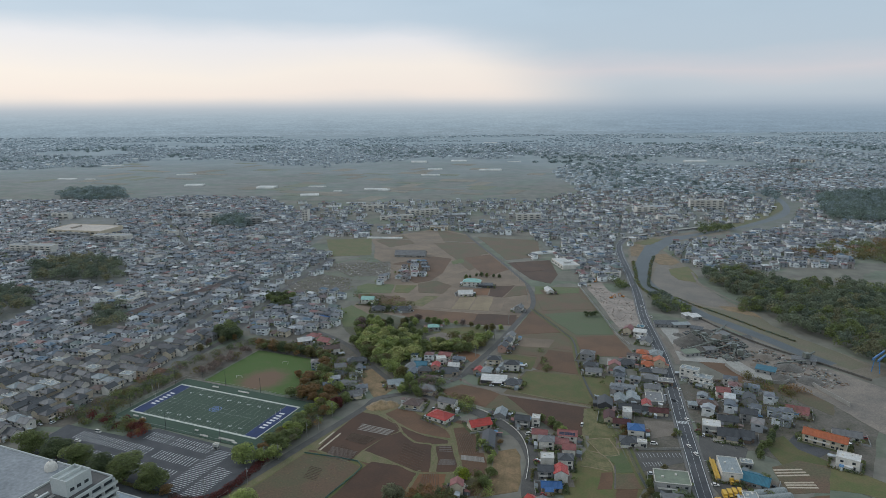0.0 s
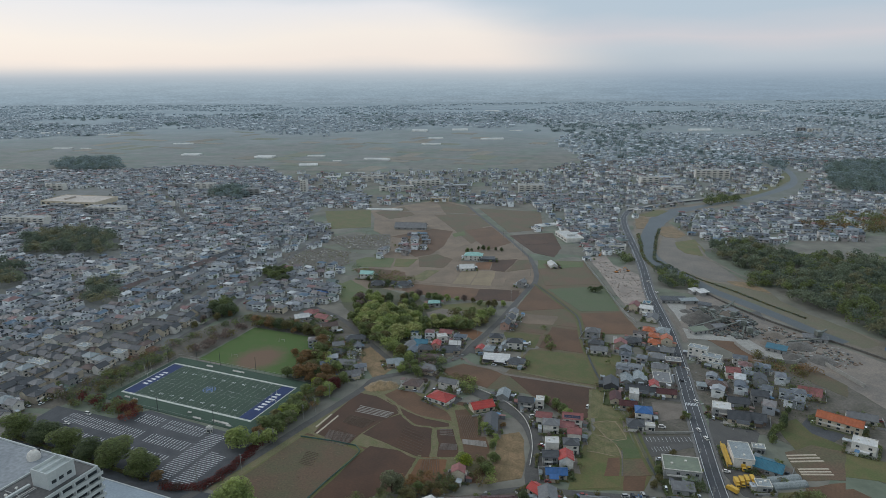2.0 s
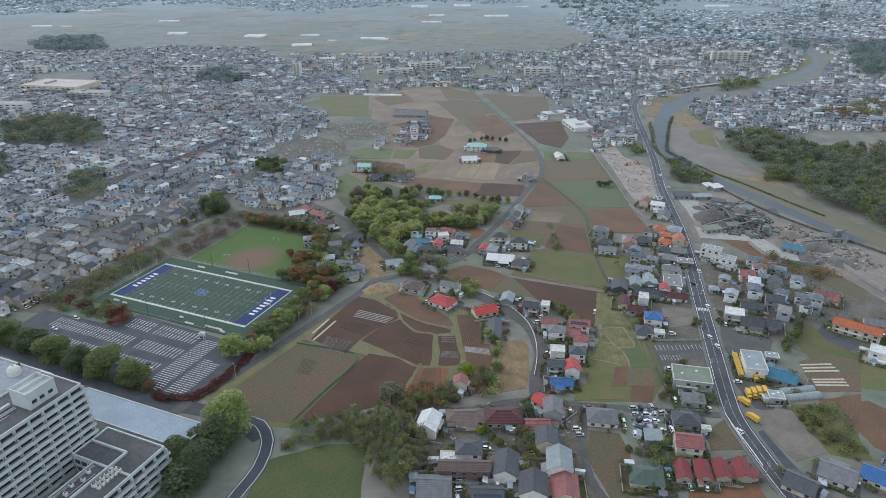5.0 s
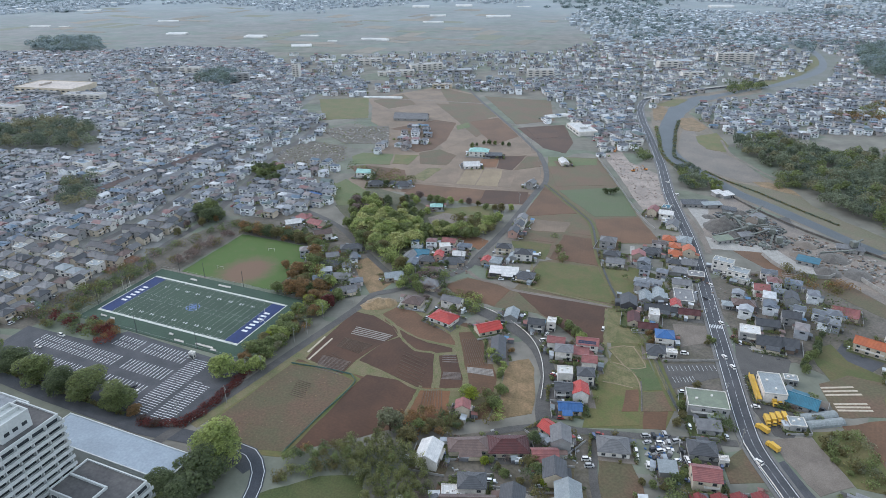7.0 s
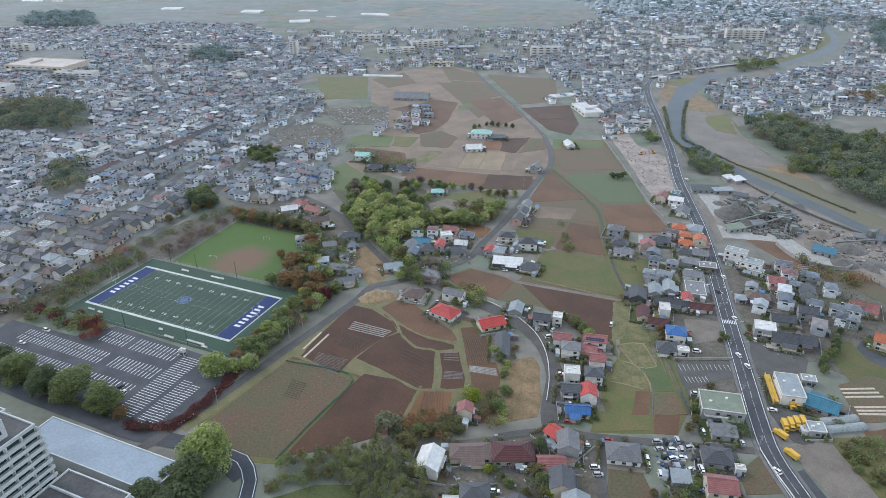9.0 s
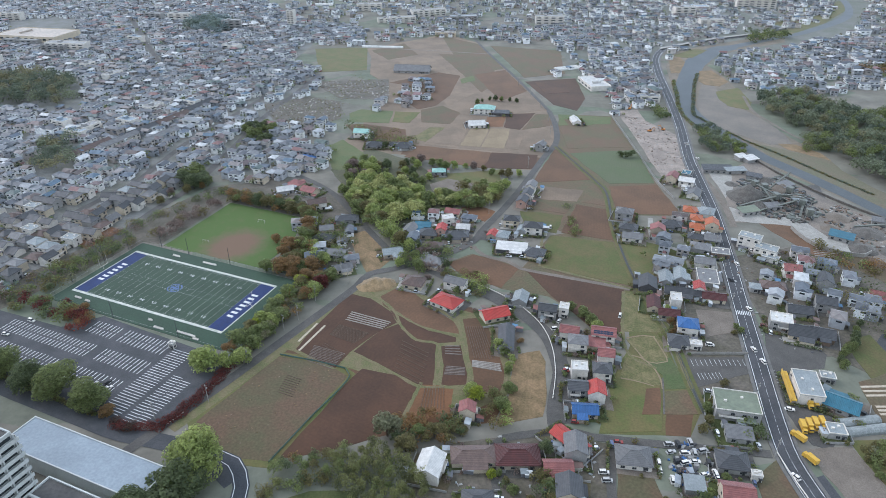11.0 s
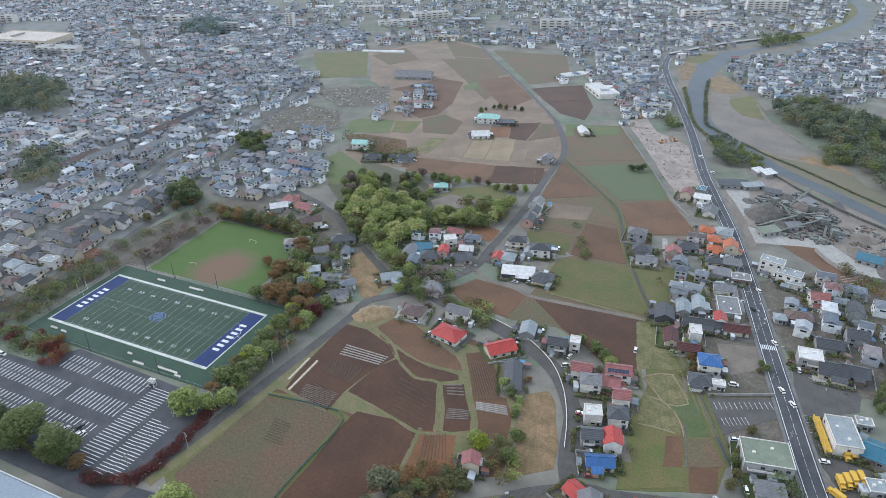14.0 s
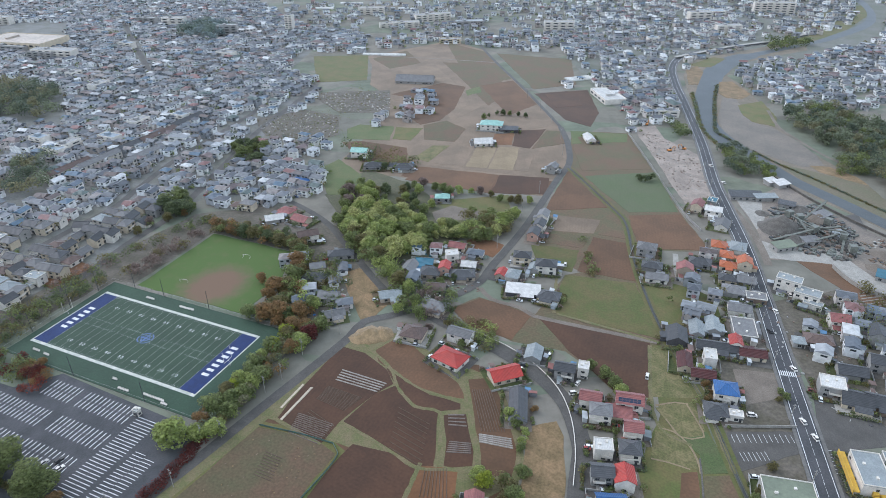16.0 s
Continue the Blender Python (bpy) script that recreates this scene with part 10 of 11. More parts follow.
def house_stuff(name, label, spots, seed, detail=True, grow=1.0, mats=None):
    """Many small houses in one mesh: body, gabled or hipped roof with eaves, and windows."""
    r = np.random.RandomState(seed)
    n = len(spots)
    sp = np.array(spots)
    w = r.uniform(6.4, 11.0, n) * grow
    d = r.uniform(5.8, 8.2, n) * grow
    two = r.rand(n) < 0.75
    h = np.where(two, 6.1, 3.4) * (1 + 0.06 * r.randn(n))
    big = r.rand(n) < 0.012
    w[big] *= 1.9
    d[big] *= 1.25
    h[big] = 8.8
    rise = d * 0.21 * np.where(r.rand(n) < 0.1, 0.15, 1.0)
    hip = np.where(r.rand(n) < 0.5, np.clip((w - d) / w, 0.1, 1.0), 1.04)
    z0 = np.zeros(n)
    a = np.radians(sp[:, 2])
    o = 0.4

    def at(px, py, pz):
        x = sp[:, 0] + px * np.cos(a) - py * np.sin(a)
        y = sp[:, 1] + px * np.sin(a) + py * np.cos(a)
        return np.stack([x, y, pz + 0 * x], 1)

    W, D = w / 2, d / 2
    cols = [at(-W, -D, z0), at(W, -D, z0), at(W, D, z0), at(-W, D, z0), at(-W, -D, h), at(W, -D, h), at(W, D, h), at(-W, D, h)]
    quads = [(0, 1, 5, 4), (1, 2, 6, 5), (2, 3, 7, 6), (3, 0, 4, 7)]
    slots = [0] * 4
    W2, D2, e = W + o, D + o, h - 0.12
    k = len(cols)
    cols += [at(-W2, -D2, e), at(W2, -D2, e), at(W2, D2, e), at(-W2, D2, e), at(-W * hip, z0, h + rise), at(W * hip, z0, h + rise)]
    quads += [(k, k + 1, k + 5, k + 4), (k + 2, k + 3, k + 4, k + 5), (k + 1, k + 2, k + 5, k + 5), (k + 3, k, k + 4, k + 4), (k + 3, k + 2, k + 1, k)]
    slots += [1] * 5
    if detail:
        # a cross wing under its own gable, or a stub inside the body where a house has none
        wing = r.rand(n) < 0.5
        wc = W * r.uniform(-0.45, 0.45, n)
        wh, wl = np.where(wing, W * r.uniform(0.36, 0.5, n), 0.3), np.where(wing, r.uniform(1.2, 3.0, n), -D * 0.8)
        wz = np.where(wing, h * np.where(r.rand(n) < 0.55, 1.0, 0.56), 1.0)
        wr = wh * 0.42
        k = len(cols)
        cols += [at(wc - wh, -D * 0.1, z0), at(wc - wh, -D - wl, z0), at(wc + wh, -D - wl, z0), at(wc + wh, -D * 0.1, z0), at(wc - wh, -D * 0.1, wz), at(wc - wh, -D - wl, wz), at(wc + wh, -D - wl, wz), at(wc + wh, -D * 0.1, wz), at(wc, -D - wl, wz + wr)]
        quads += [(k, k + 1, k + 5, k + 4), (k + 1, k + 2, k + 6, k + 5), (k + 2, k + 3, k + 7, k + 6), (k + 5, k + 6, k + 8, k + 8), (0, 1, k + 4, k + 4)]
        slots += [0] * 5
        j, k = 12, len(cols)
        ov = np.where(wing, 0.35, 0.0)
        cols += [at(wc - wh - ov, -D - wl - ov, wz - 0.15 * (ov > 0)), at(wc, -D - wl - ov, wz + wr + 0.06), at(wc + wh + ov, -D - wl - ov, wz - 0.15 * (ov > 0)), at(wc - wh - ov, -D * 0.1, wz - 0.15 * (ov > 0)), at(wc, -D * 0.1, wz + wr + 0.06), at(wc + wh + ov, -D * 0.1, wz - 0.15 * (ov > 0))]
        quads += [(k, k + 1, k + 4, k + 3), (k + 1, k + 2, k + 5, k + 4), (j, j + 1, k + 4, k + 4)]
        slots += [1] * 3
        # window strips and a lower lean-to or porch roof
        for sy in (-1, 1):
            for fx0, fx1 in ((-0.78, -0.30), (0.12, 0.62)):
                for z in (0.27, 0.74):
                    k = len(cols)
                    y = sy * (D + 0.05)
                    cols += [at(W * fx0, y, h * z - 0.62), at(W * fx1, y, h * z - 0.62), at(W * fx1, y, h * z + 0.62), at(W * fx0, y, h * z + 0.62)]
                    quads += [(k, k + 1, k + 2, k + 3) if sy < 0 else (k + 1, k, k + 3, k + 2)]
                    slots += [2]
        for sx in (-1, 1):
            k = len(cols)
            x = sx * (W + 0.05)
            cols += [at(x, -D * 0.5, h * 0.74 - 0.55), at(x, D * 0.3, h * 0.74 - 0.55), at(x, D * 0.3, h * 0.74 + 0.55), at(x, -D * 0.5, h * 0.74 + 0.55)]
            quads += [(k, k + 1, k + 2, k + 3) if sx > 0 else (k + 1, k, k + 3, k + 2)]
            slots += [2]
        k = len(cols)
        px, pw = W * r.uniform(-0.5, 0.5, n), W * r.uniform(0.3, 0.5, n)
        cols += [at(px - pw, -D - 2.6, 2.3), at(px + pw, -D - 2.6, 2.3), at(px + pw, -D - 0.06, 3.0), at(px - pw, -D - 0.06, 3.0), at(px - pw * 0.9, -D - 2.3, z0), at(px + pw * 0.9, -D - 2.3, z0), at(px + pw * 0.9, -D - 2.3, 2.36), at(px - pw * 0.9, -D - 2.3, 2.36)]
        quads += [(k, k + 1, k + 2, k + 3), (k + 4, k + 5, k + 6, k + 7)]
        slots += [1, 0]
    m = len(cols)
    v = np.stack(cols, 1).reshape(-1, 3)
    base = (np.arange(n) * m)[:, None]
    quads, slots = np.array(quads), np.array(slots)
    full = np.array([len(set(q)) == 4 for q in quads])
    fq = (base[:, :, None] + quads[full][None]).reshape(-1, 4)
    tris = quads[~full][:, :3]
    ft = (base[:, :, None] + tris[None]).reshape(-1, 3)
    faces = fq.tolist() + ft.tolist()
    sl = np.concatenate([np.tile(slots[full], n), np.tile(slots[~full], n)])
    me = bpy.data.meshes.new(name)
    nq, nt_ = len(fq), len(ft)
    me.vertices.add(len(v))
    me.vertices.foreach_set("co", v.astype(np.float32).ravel())
    me.loops.add(nq * 4 + nt_ * 3)
    me.loops.foreach_set("vertex_index", np.concatenate([fq.ravel(), ft.ravel()]).astype(np.int32))
    me.polygons.add(nq + nt_)
    me.polygons.foreach_set("loop_start", np.concatenate([np.arange(nq) * 4, nq * 4 + np.arange(nt_) * 3]).astype(np.int32))
    for mm in mats or ((FAR_WALL, FAR_ROOF, GLASS) if detail else (HAZE_WALL, HAZE_ROOF, GLASS)):
        me.materials.append(mm)
    me.polygons.foreach_set("material_index", sl.astype(np.int32))
    me.polygons.foreach_set("use_smooth", np.zeros(nq + nt_, dtype=bool))
    me.update(calc_edges=True)
    return thing(name, 0, 0, 0, label, "houses", "", "stuff", 0, me)


def near_line(p, line, dist):
    return any((q.x - p[0]) ** 2 + (q.y - p[1]) ** 2 < dist * dist for q in line)


main_line, lane_line, street_line = smooth_line(MAIN, 15), smooth_line(LANE_A, 10), smooth_line([(-261.7, 453.9), (-258.7, 469.6), (-245.2, 492.6), (-235.8, 514.7), (-223.9, 562.0), (-211.0, 600.7), (-205.6, 640.0), (-200.2, 704.1), (-192.9, 791.4), (-176.6, 873.6), (-165.9, 950.9)], 6)
river_line = smooth_line(RIVER, 15)
COPSES = [[(-571.9, 885.2), (-563.7, 971.7), (-461.0, 942.6), (-396.1, 807.3), (-517.7, 810.6)], [(-600.6, 786.6), (-501.7, 784.0), (-452.3, 707.0), (-459.1, 654.8), (-493.8, 637.9)], [(-368.5, 643.9), (-385.5, 711.7), (-355.5, 711.0), (-316.2, 634.1), (-338.4, 613.0)], [(-941.5, 1594.9), (-995.2, 1781.9), (-864.1, 1811.3), (-750.7, 1575.6)], [(-431.6, 1205.2), (-438.5, 1325.2), (-378.3, 1322.6), (-341.9, 1190.3)],
          ]
COPSES += [[(-684.5, 1154.4), (-786.1, 1333.3), (-656.9, 1327.8), (-572.3, 1150.2)], [(-207.6, 825.9), (-161.1, 857.7), (-120.5, 838.6), (-111.0, 775.4), (-130.6, 757.0), (-182.5, 772.2)], [(-170.2, 920.6), (-74.9, 931.7), (-67.3, 840.5), (-122.0, 840.5)], [(-215.9, 591.6), (-214.2, 645.3), (-193.3, 610.1)], [(-205.2, 737.9), (-194.2, 775.3), (-166.1, 737.9), (-170.5, 685.4)]]
LEFT = [(-393.6, 462.9), (-1223.3, 1543.2), (-1056.5, 1572.0), (-784.7, 1567.8), (-632.9, 1628.9), (-429.4, 1598.1), (-250.3, 1296.8), (-140.7, 1216.9), (-124.0, 1108.1), (-220.7, 1137.0), (-212.4, 1020.0), (-162.6, 958.9), (-154.1, 905.4), (-175.5, 814.9), (-189.4, 751.6), (-166.2, 706.5), (-111.2, 674.9), (-106.9, 647.0), (-125.4, 621.6), (-166.1, 606.2), (-195.1, 631.4), (-220.9, 607.4), (-226.5, 549.7), (-250.1, 513.1), (-263.2, 465.6), (-286.2, 425.7), (-304.7, 395.1)]
AVENUE = [(-285.8, 548.9), (-270.6, 589.1), (-259.1, 619.5), (-255.5, 653.4), (-248.3, 709.5), (-238.5, 740.1), (-227.0, 789.9), (-212.9, 843.3), (-202.9, 887.5)]
road("suburb_street", AVENUE, 6.0, "grey suburban street between houses", 0.2, LANE)
CROSS = [(-548.6, 1303.6), (-486.8, 1186.4), (-433.6, 1088.6), (-384.7, 999.9)]
road("suburb_street", CROSS, 6.0, "straight grey suburban street", 0.2, LANE)
avenue_line = smooth_line(AVENUE, 6) + smooth_line(CROSS, 6)
left_spots = [q for q in lots(LEFT, 9.3, 10.3, 4.2, GRID, 3, 0.96, COPSES) if not near_line(q, street_line, 9) and not near_line(q, avenue_line, 8.5)]
left_spots = [q for q in left_spots if not inside(q, [campus(-90, -120), campus(90, -120), campus(90, 125), campus(-66, 125)])]
left_spots.sort(key=lambda q: math.hypot(q[0] + 150, q[1] - 300))
HOUSE_KINDS = [("gable", "dark", "white"), ("hip", "grey", "cream"), ("gable", "grey", "white"), ("hip", "dark", "beige"), ("gable", "dark", "white"), ("hip", "brown", "white"), ("gable", "dark", "grey"), ("hip", "pale", "white"), ("gable", "dark", "cream"), ("flat", "pale", "white"), ("gable", "grey", "cream"), ("hip", "dark", "grey")]
hr = random.Random(8)
PROTO = []
for i, (x, y, a) in enumerate(left_spots[:150]):
    k = i % 14
    if i < 14:
        kind, roof, wall = HOUSE_KINDS[k % len(HOUSE_KINDS)]
        PROTO.append(house((x, y), hr.choice((9, 10, 11)), hr.choice((7.5, 8.5)), 2 if k % 5 else 1, kind, roof, wall, a, "suburban houses"))
    else:
        copy_thing(hr.choice(PROTO), pose(x, y, 0, 0, 0, a))
house_stuff("suburb_houses", "dense rows of grey-roofed suburban houses", left_spots[150:], 4)
pave = [(-393.6, 462.9), (-1223.3, 1543.2), (-1056.5, 1572.0), (-784.7, 1567.8), (-632.9, 1628.9), (-429.4, 1598.1), (-250.3, 1296.8), (-193.7, 1219.1), (-212.4, 1020.0), (-154.1, 905.4), (-175.5, 814.9), (-189.4, 751.6), (-166.2, 706.5), (-125.4, 621.6), (-166.1, 606.2), (-195.1, 631.4), (-220.9, 607.4), (-226.5, 549.7), (-250.1, 513.1), (-263.2, 465.6), (-286.2, 425.7), (-304.7, 395.1)]
area("suburb_ground", pave, mat("suburb_ground", (0.160, 0.166, 0.168), (0.118, 0.122, 0.104), 0.05, 0.95, 0.3, 12), "grey paved and earthen suburb ground", "ground", z=0.04)
RIGHT = [(149.2, 1176.7), (213.5, 1490.5), (303.0, 1631.0), (398.3, 1680.3), (513.9, 1731.7), (683.4, 1920.4), (986.7, 2243.6), (1474.0, 2206.8), (1708.4, 2189.1), (854.5, 1072.2), (719.2, 1053.6), (627.2, 1034.2), (511.0, 948.4), (428.2, 894.4), (355.9, 889.9), (363.2, 1000.5), (376.7, 1065.9), (471.3, 1192.3), (223.8, 803.9), (181.5, 805.1), (162.4, 923.2), (154.7, 1007.6)]
RIGHT_GAPS = [[(890.8, 1568.7), (1161.6, 1659.9), (944.2, 1246.0), (719.8, 1230.2)], [(337.3, 1001.4), (482.4, 1221.6), (549.9, 1160.9), (763.4, 1463.4), (712.9, 1608.9), (606.7, 1788.1), (763.3, 2260.4), (755.9, 1779.2), (800.2, 1461.6), (633.2, 1185.8), (487.2, 1085.7), (406.3, 999.1), (299.1, 859.7), (229.8, 707.5)], [(172.9, 782.0), (193.4, 798.2), (216.9, 692.7), (206.4, 655.6), (174.5, 624.4), (174.1, 707.6)], [(159.5, 962.0), (183.0, 883.2), (178.2, 834.8), (150.8, 844.0)]]
right_spots = [q for q in lots(RIGHT, 13, 13.5, 6, 12, 5, 0.74, RIGHT_GAPS) if not near_line(q, main_line, 13)]
ROADSIDE = [(205.1, 1072.0), (292.0, 1071.5), (254.0, 904.2), (234.0, 816.9), (210.8, 825.8), (173.3, 825.8), (176.8, 883.2), (175.4, 974.4)]
right_spots += [q for q in lots(ROADSIDE, 12.5, 13, 5, 12, 6, 0.85) if not near_line(q, main_line, 12)]
EAST_BANK = [(358.7, 1027.0), (404.7, 1070.8), (443.1, 1055.5), (533.1, 1118.1), (611.2, 1134.5), (742.5, 1151.1), (549.6, 862.7), (464.7, 872.7), (404.3, 834.7), (346.6, 834.7), (349.3, 883.0), (334.9, 926.1)]
right_spots += lots(EAST_BANK, 12.5, 13, 5, -8, 7, 0.85)
right_spots = [q for q in right_spots if not near_line(q, river_line, 22) and not inside(q, RIVER_BED) and not inside(q, HILL_WOOD)]
for poly, a, s, fl in (([(-97.5, 834.9), (-63.5, 853.7), (-58.6, 915.8), (-39.6, 927.1), (-16.3, 904.7), (-20.9, 834.9), (-49.2, 817.0), (-64.0, 788.2), (-95.3, 817.0)], -8, 8, 0.75), ([(-123.7, 1150.8), (-92.5, 1227.2), (-40.0, 1234.9), (83.6, 1233.7), (152.9, 1193.1), (144.2, 1127.7), (75.7, 1121.4), (36.7, 1149.6), (-37.7, 1164.7), (-84.9, 1129.4)], -5, 9, 0.8), ([(-253.5, 1237.1), (-140.0, 1257.1), (-118.7, 1106.0), (-194.1, 1106.6)], -15, 10, 0.6),
                      ([(-175.8, 1475.9), (-116.6, 1537.4), (225.4, 1531.6), (180.2, 1232.8), (152.9, 1193.1), (83.6, 1233.7), (49.2, 1255.1), (-93.8, 1243.8)], -5, 21, 0.45), ([(-335.9, 1521.8), (-178.8, 1500.3), (-149.1, 1257.2), (-255.3, 1245.5)], -15, 22, 0.5), ([(109.2, 1225.3), (239.7, 1224.0), (208.9, 1072.0), (157.3, 1081.7), (148.2, 1127.7)], 8, 23, 0.7), ([(120.6, 950.0), (166.2, 1000.5), (173.0, 962.0), (143.6, 926.6)], 10, 11, 0.5), ([(160.0, 817.0), (182.8, 816.9), (167.6, 775.7), (145.8, 788.4)], 10, 12, 0.6), ([(411.8, 913.6), (443.1, 889.9), (411.4, 826.7), (380.0, 836.9)], 0, 13, 0.0), ([(-179.4, 759.9), (-116.3, 767.6), (-104.2, 691.7), (-128.4, 691.6), (-158.3, 656.4), (-205.2, 645.3), (-220.8, 691.4), (-176.7, 656.4)], -20, 14, 0.85),
                      ([(220.2, 473.5), (251.0, 490.5), (267.7, 479.3), (232.4, 421.7), (212.5, 421.5), (218.7, 453.0)], -25, 15, 0.35)):
    right_spots += lots(poly, 13, 13, 4, a, s, fl)
for poly, a, s, fl in (([(196.0, 492.0), (224.0, 500.0), (240.0, 478.0), (250.0, 430.0), (240.0, 396.0), (215.5, 411.2), (182.4, 417.0)], -20, 31, 0.7), ([(-13.7, 330.6), (72.9, 329.9), (59.5, 261.5), (-11.5, 261.9)], -4, 32, 0.0), ([(119.7, 341.8), (141.2, 341.6), (135.8, 296.8), (108.7, 297.0)], -10, 33, 0.0), ([(129.3, 486.6), (177.6, 572.5), (207.4, 589.5), (192.1, 534.7), (173.4, 478.6), (157.4, 438.4), (112.6, 429.1)], -18, 34, 0.85),
                      ([(-30.8, 555.4), (16.7, 551.8), (13.6, 513.2), (-27.6, 500.3)], -6, 35, 0.8), ([(-114.3, 543.5), (-70.6, 526.0), (-63.4, 476.7), (-93.8, 482.0)], 5, 36, 0.6), ([(168.1, 290.7), (219.7, 296.2), (197.2, 260.7), (158.3, 260.9)], -38, 37, 0.5)):
    for q in lots(poly, 10.5, 11, 3, a, s, fl):
        if all((q[0] - g[0]) ** 2 + (q[1] - g[1]) ** 2 > (0.5 * max(g[3], g[4]) + 6) ** 2 for g in GARDENS) and not near_line(q, main_line, 14) and not near_line(q, lane_line, 10):
            right_spots.append(q)
house_stuff("town_houses", "crowded small-town houses with mixed roofs", right_spots, 14)
area("town_ground", [(149.2, 1176.7), (213.5, 1490.5), (303.0, 1631.0), (513.9, 1731.7), (986.7, 2243.6), (1708.4, 2189.1), (854.5, 1072.2), (719.2, 1053.6), (511.0, 948.4), (428.2, 894.4), (355.9, 889.9), (376.7, 1065.9), (328.6, 1001.7), (300.3, 1092.5), (223.9, 832.0), (181.5, 805.1), (162.4, 923.2)], mat("town_ground", (0.145, 0.150, 0.140), (0.110, 0.122, 0.092), 0.03, 0.95, 0.3, 14), "grey and green ground between town houses", "ground", z=0.03)
# gardens and street trees among the houses
gr = random.Random(17)
vs, fs, sl, o = [], [], [], 0
for x, y, a, w, d in GARDENS[:150]:
    c, s = math.cos(radians(a)), math.sin(radians(a))
    for _ in range(gr.choice((5, 6, 8))):
        side = gr.random()
        u, k = (gr.uniform(-0.7, 0.7) * w, gr.choice((-1, 1)) * (d / 2 + gr.uniform(2.5, 4.5))) if side < 0.6 else (gr.choice((-1, 1)) * (w / 2 + gr.uniform(1.8, 3.5)), gr.uniform(-0.6, 0.6) * d)
        q = (x + u * c - k * s, y + u * s + k * c)
        if near_line(q, main_line, 8.5) or near_line(q, lane_line, 6):
            continue
        h = gr.uniform(1.0, 4.2)
        v, f = leaf_cloud([(q[0], q[1], h * 0.55), (q[0] + gr.uniform(-1, 1), q[1] + 0.8, h * 0.45)], [h * 0.45, h * 0.4], 30, 0.50, gr.randrange(9999))
        vs.append(v)
        fs.append(f + o)
        sl.append(np.full(len(f), gr.choice((0, 1, 1, 2, 3))))
        o += len(v)
for x, y, a in gr.sample(left_spots, min(len(left_spots), 2800)) + gr.sample(right_spots, min(len(right_spots), 2200)):
    q = (x + gr.uniform(5, 8) * gr.choice((-1, 1)), y + gr.uniform(4, 7) * gr.choice((-1, 1)))
    h = gr.uniform(2.0, 7.0)
    v, f = leaf_cloud([(q[0], q[1], h * 0.6), (q[0] + gr.uniform(-1, 1), q[1] + 0.8, h * 0.5)], [h * 0.46, h * 0.40], 13, 1.0, gr.randrange(9999))
    vs.append(v)
    fs.append(f + o)
    sl.append(np.full(len(f), gr.choice((0, 1, 1, 2, 4))))
    o += len(v)
thing("garden_shrubs", 0, 0, 0, "green garden shrubs and small trees between houses", "shrubs", "", "stuff", 0, quick_mesh("garden_shrubs", np.concatenate(vs), np.concatenate(fs), [LEAF["deep"], LEAF["mid"], LEAF["olive"], LEAF["bare"], LEAF["far"]], np.concatenate(sl)))
# cars, sheds and lean-tos between the houses
def car_stuff(name, label, spots, seed):
    """Many parked cars in one mesh: a bonnet, a tapered cabin with dark glass, and a dark underside."""
    r = np.random.RandomState(seed)
    sp = np.array(spots)
    n = len(sp)
    a = np.radians(sp[:, 2])
    L, W, H = r.uniform(1.6, 2.2, n), r.uniform(0.72, 0.86, n), r.uniform(1.35, 1.8, n)

    def at(px, py, pz):
        return np.stack([sp[:, 0] + px * np.cos(a) - py * np.sin(a), sp[:, 1] + px * np.sin(a) + py * np.cos(a), 0.22 + pz + 0 * px], 1)

    cols = []
    for lx0, lx1, wy, z in ((1.0, 1.0, 1.0, 0.25), (1.0, 1.0, 1.0, 0.52), (0.92, 0.48, 0.96, 0.56), (0.72, 0.16, 0.80, 1.0)):
        for sx, sy in ((-lx0, -1), (lx1, -1), (lx1, 1), (-lx0, 1)):
            cols.append(at(L * sx, W * sy * wy, H * z))
    quads, slots = [], []
    for k, slot in ((0, 0), (4, 0), (8, 1)):
        for i in range(4):
            j = (i + 1) % 4
            quads.append((k + i, k + j, k + 4 + j, k + 4 + i))
            slots.append(slot)
    quads.append((12, 13, 14, 15))
    slots.append(0)
    m = len(cols)
    v = np.stack(cols, 1).reshape(-1, 3)
    f = ((np.arange(n) * m)[:, None, None] + np.array(quads)[None]).reshape(-1, 4)
    return thing(name, 0, 0, 0, label, "cars", "", "stuff", 0, quick_mesh(name, v, f, [CAR_PAINT, GLASS], np.tile(slots, n)))


CAR_PAINT = palette_mat("mixed_car_paint", [(0.78, 0.78, 0.78), (0.82, 0.82, 0.81), (0.40, 0.41, 0.42), (0.06, 0.06, 0.065), (0.76, 0.76, 0.75), (0.10, 0.13, 0.22), (0.55, 0.56, 0.57), (0.30, 0.05, 0.04)], 0.3)
SHED_SKIN = palette_mat("shed_panels", [(0.46, 0.46, 0.45), (0.62, 0.62, 0.60), (0.24, 0.21, 0.18), (0.30, 0.33, 0.36), (0.52, 0.48, 0.42), (0.17, 0.17, 0.18)], 0.7)
SHED_ROOF = palette_mat("shed_roofs", [(0.30, 0.32, 0.34), (0.42, 0.44, 0.45), (0.13, 0.13, 0.14), (0.17, 0.11, 0.09), (0.10, 0.20, 0.32), (0.55, 0.55, 0.54), (0.20, 0.22, 0.22), (0.25, 0.10, 0.08)], 0.6)
cr = random.Random(71)
ROAD_POINTS = smooth_line(MAIN, 8) + smooth_line(LANE_A, 8)
cars, sheds = [], []
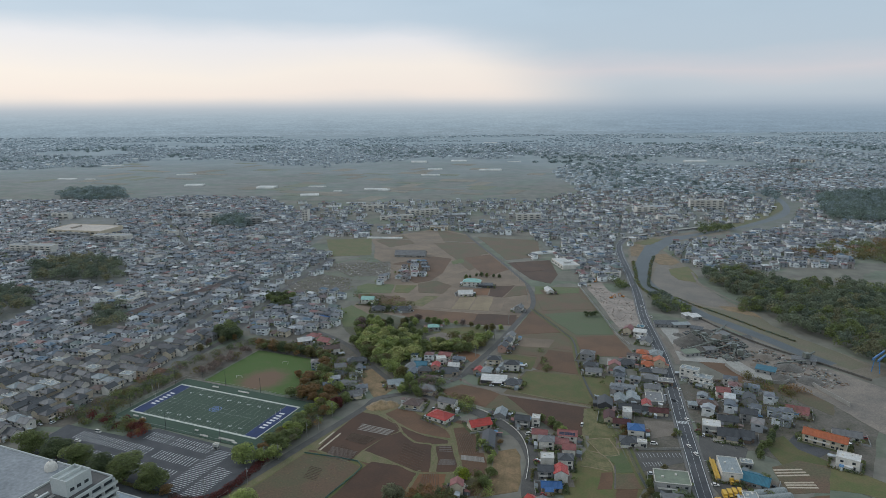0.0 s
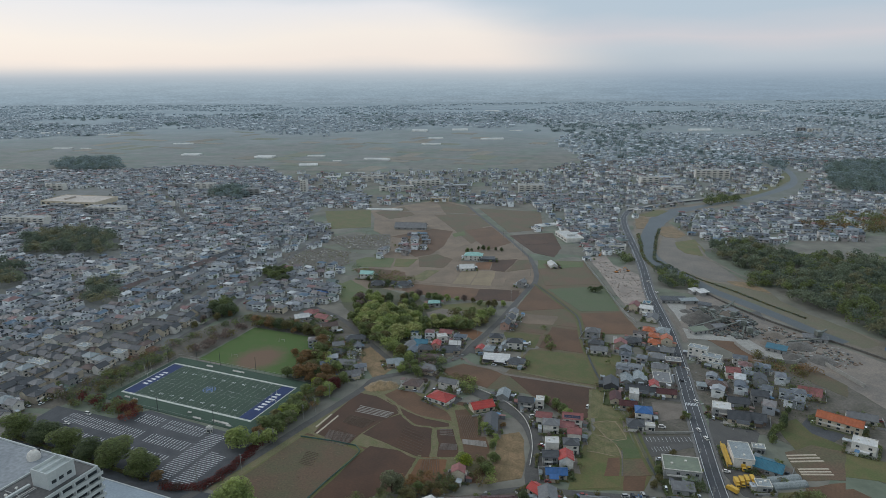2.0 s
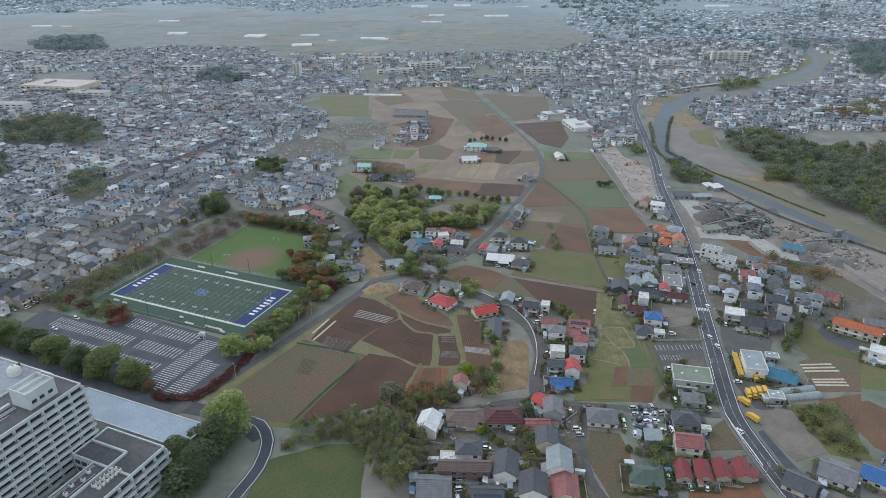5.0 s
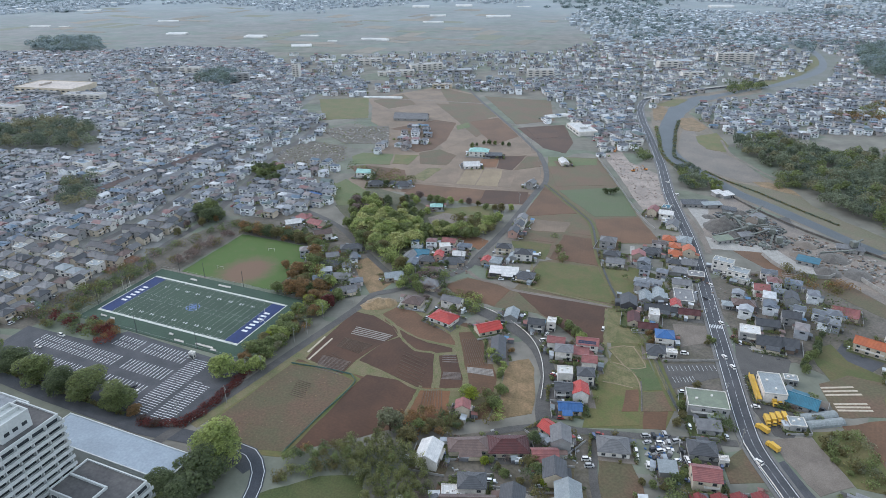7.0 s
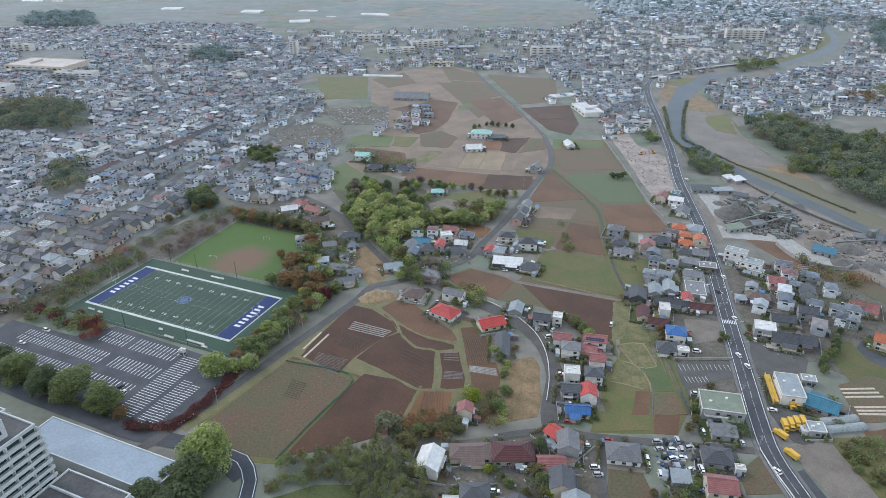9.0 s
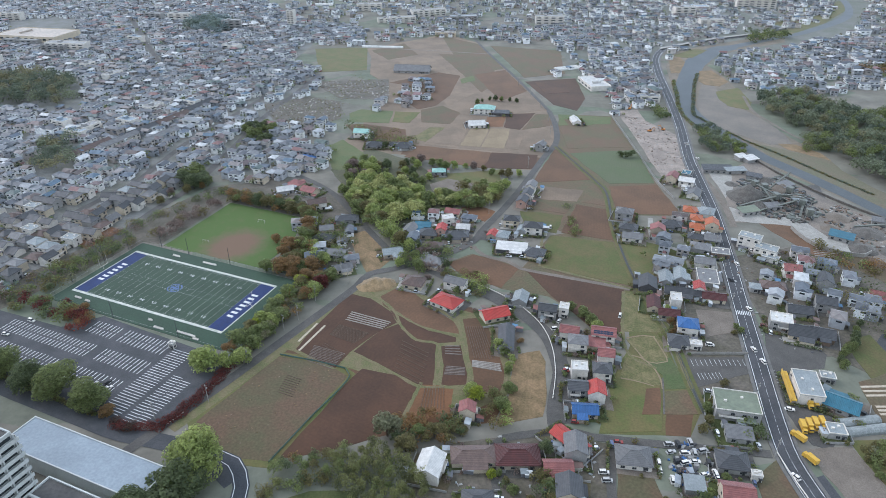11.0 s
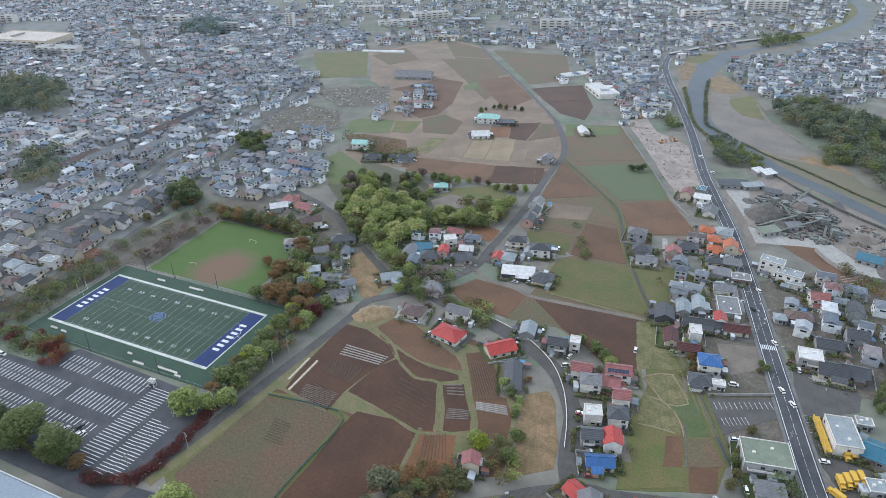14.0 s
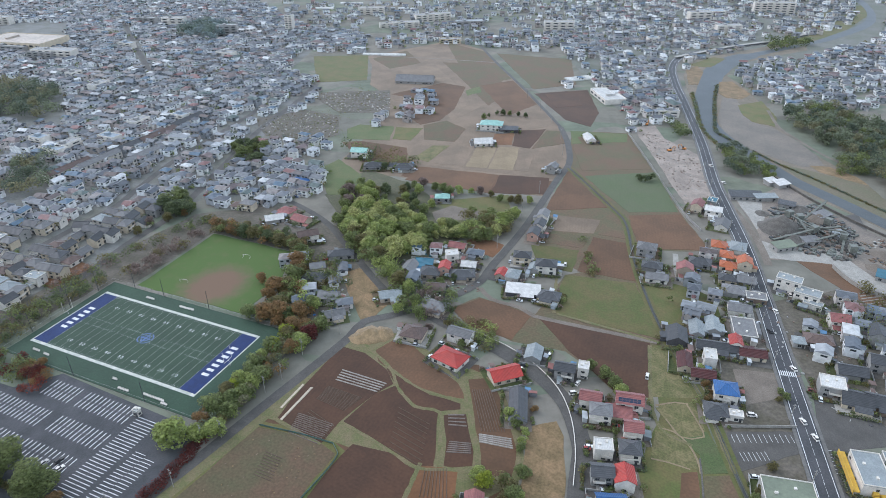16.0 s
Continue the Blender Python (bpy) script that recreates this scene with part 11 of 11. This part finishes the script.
for x, y, a, w, d in GARDENS:
    c, s = math.cos(radians(a)), math.sin(radians(a))
    for _ in range(cr.choice((2, 3, 3, 4))):
        if cr.random() < 0.5:
            u, k = cr.choice((-1, 1)) * (w / 2 + cr.uniform(1.6, 3.4)), cr.uniform(-0.6, 0.6) * d
        else:
            u, k = cr.uniform(-0.6, 0.6) * w, cr.choice((-1, 1)) * (d / 2 + cr.uniform(2.0, 4.2))
        q = (x + u * c - k * s, y + u * s + k * c)
        if near_line(q, ROAD_POINTS, 6.5) or any((q[0] - g[0]) ** 2 + (q[1] - g[1]) ** 2 < (0.5 * min(g[3], g[4]) + 1.2) ** 2 for g in GARDENS):
            continue
        (cars if cr.random() < 0.42 else sheds).append((*q, a + cr.choice((0, 90)) + cr.gauss(0, 5)))
for x, y, a in cr.sample(left_spots, min(len(left_spots), 1300)) + cr.sample(right_spots, min(len(right_spots), 800)):
    c, s = math.cos(radians(a)), math.sin(radians(a))
    u, k = cr.uniform(-4.5, 4.5), cr.choice((-1, 1)) * cr.uniform(6.0, 7.6)
    cars.append((x + u * c - k * s, y + u * s + k * c, a + cr.choice((0, 90, 90))))
car_stuff("parked_cars", "small parked cars in yards and on suburban streets", cars, 72)
sb = Build()
for x, y, a in sheds:
    c, s = math.cos(radians(a)), math.sin(radians(a))
    w, d, h = cr.uniform(1.0, 2.4), cr.uniform(0.8, 1.6), cr.uniform(1.9, 2.7)
    top = [(-w - 0.25, -d - 0.25, h), (w + 0.25, -d - 0.25, h), (w + 0.25, d + 0.25, h + 0.5), (-w - 0.25, d + 0.25, h + 0.5)]
    body = [(-w, -d, 0), (w, -d, 0), (w, d, 0), (-w, d, 0), (-w, -d, h + 0.02), (w, -d, h + 0.02), (w, d, h + 0.4), (-w, d, h + 0.4)]
    for pts, faces, slot in ((body, [(0, 1, 5, 4), (1, 2, 6, 5), (2, 3, 7, 6), (3, 0, 4, 7)], 0), (top + [(p, q, z + 0.1) for p, q, z in top], [(4, 5, 6, 7), (0, 1, 5, 4), (1, 2, 6, 5), (2, 3, 7, 6), (3, 0, 4, 7), (3, 2, 1, 0)], 1)):
        sb.add([(x + p * c - q * s, y + p * s + q * c, z) for p, q, z in pts], faces, slot)
thing("garden_sheds", 0, 0, 0, "small sheds and lean-tos in house yards", "sheds", "", "stuff", 0, sb.mesh("garden_sheds", [SHED_SKIN, SHED_ROOF]))
# the far town, beyond the fields
far = []
fr = random.Random(31)
while len(far) < 8500:
    y = 1250 + 2350 * fr.random() ** 0.8
    x = fr.uniform(-0.74, 0.74) * (y + 60)
    dens = noise.noise(Vector((x / 520, y / 700, 3.3))) + 0.45 * noise.noise(Vector((x / 160, y / 200, 7.7)))
    edge = (y - 2450) / 500 if x < 350 else (y - 1500) / 300
    if x < -0.2 * y and y < 1700:
        edge = -1
    if dens + min(edge, 0.75) > 0.42:
        far.append((x, y, 12 + fr.gauss(0, 8) + fr.choice((0, 90))))
rim = []
while len(rim) < 4000:
    y = 3450 + 1500 * fr.random()
    x = fr.uniform(-0.74, 0.74) * y
    if noise.noise(Vector((x / 600, y / 300, 4.4))) > -0.15:
        rim.append((x, y, fr.gauss(0, 15)))
# one flat palette for the farthest houses, still more haze put into it
RIM = palette_mat("hazed_farthest_roofs", [(0.325, 0.370, 0.392), (0.350, 0.395, 0.415), (0.310, 0.355, 0.378), (0.50, 0.53, 0.55)], 0.8)
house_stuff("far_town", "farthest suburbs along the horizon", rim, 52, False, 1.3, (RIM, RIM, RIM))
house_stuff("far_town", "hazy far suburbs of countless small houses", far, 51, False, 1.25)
vs, fs, o = [], [], 0
for k in range(4200):
    y = 1450 + 2300 * fr.random()
    x = fr.uniform(-0.74, 0.74) * y
    if noise.noise(Vector((x / 380, y / 480, 1.1))) > (0.10 if y > 2500 or x > 450 else 0.62):
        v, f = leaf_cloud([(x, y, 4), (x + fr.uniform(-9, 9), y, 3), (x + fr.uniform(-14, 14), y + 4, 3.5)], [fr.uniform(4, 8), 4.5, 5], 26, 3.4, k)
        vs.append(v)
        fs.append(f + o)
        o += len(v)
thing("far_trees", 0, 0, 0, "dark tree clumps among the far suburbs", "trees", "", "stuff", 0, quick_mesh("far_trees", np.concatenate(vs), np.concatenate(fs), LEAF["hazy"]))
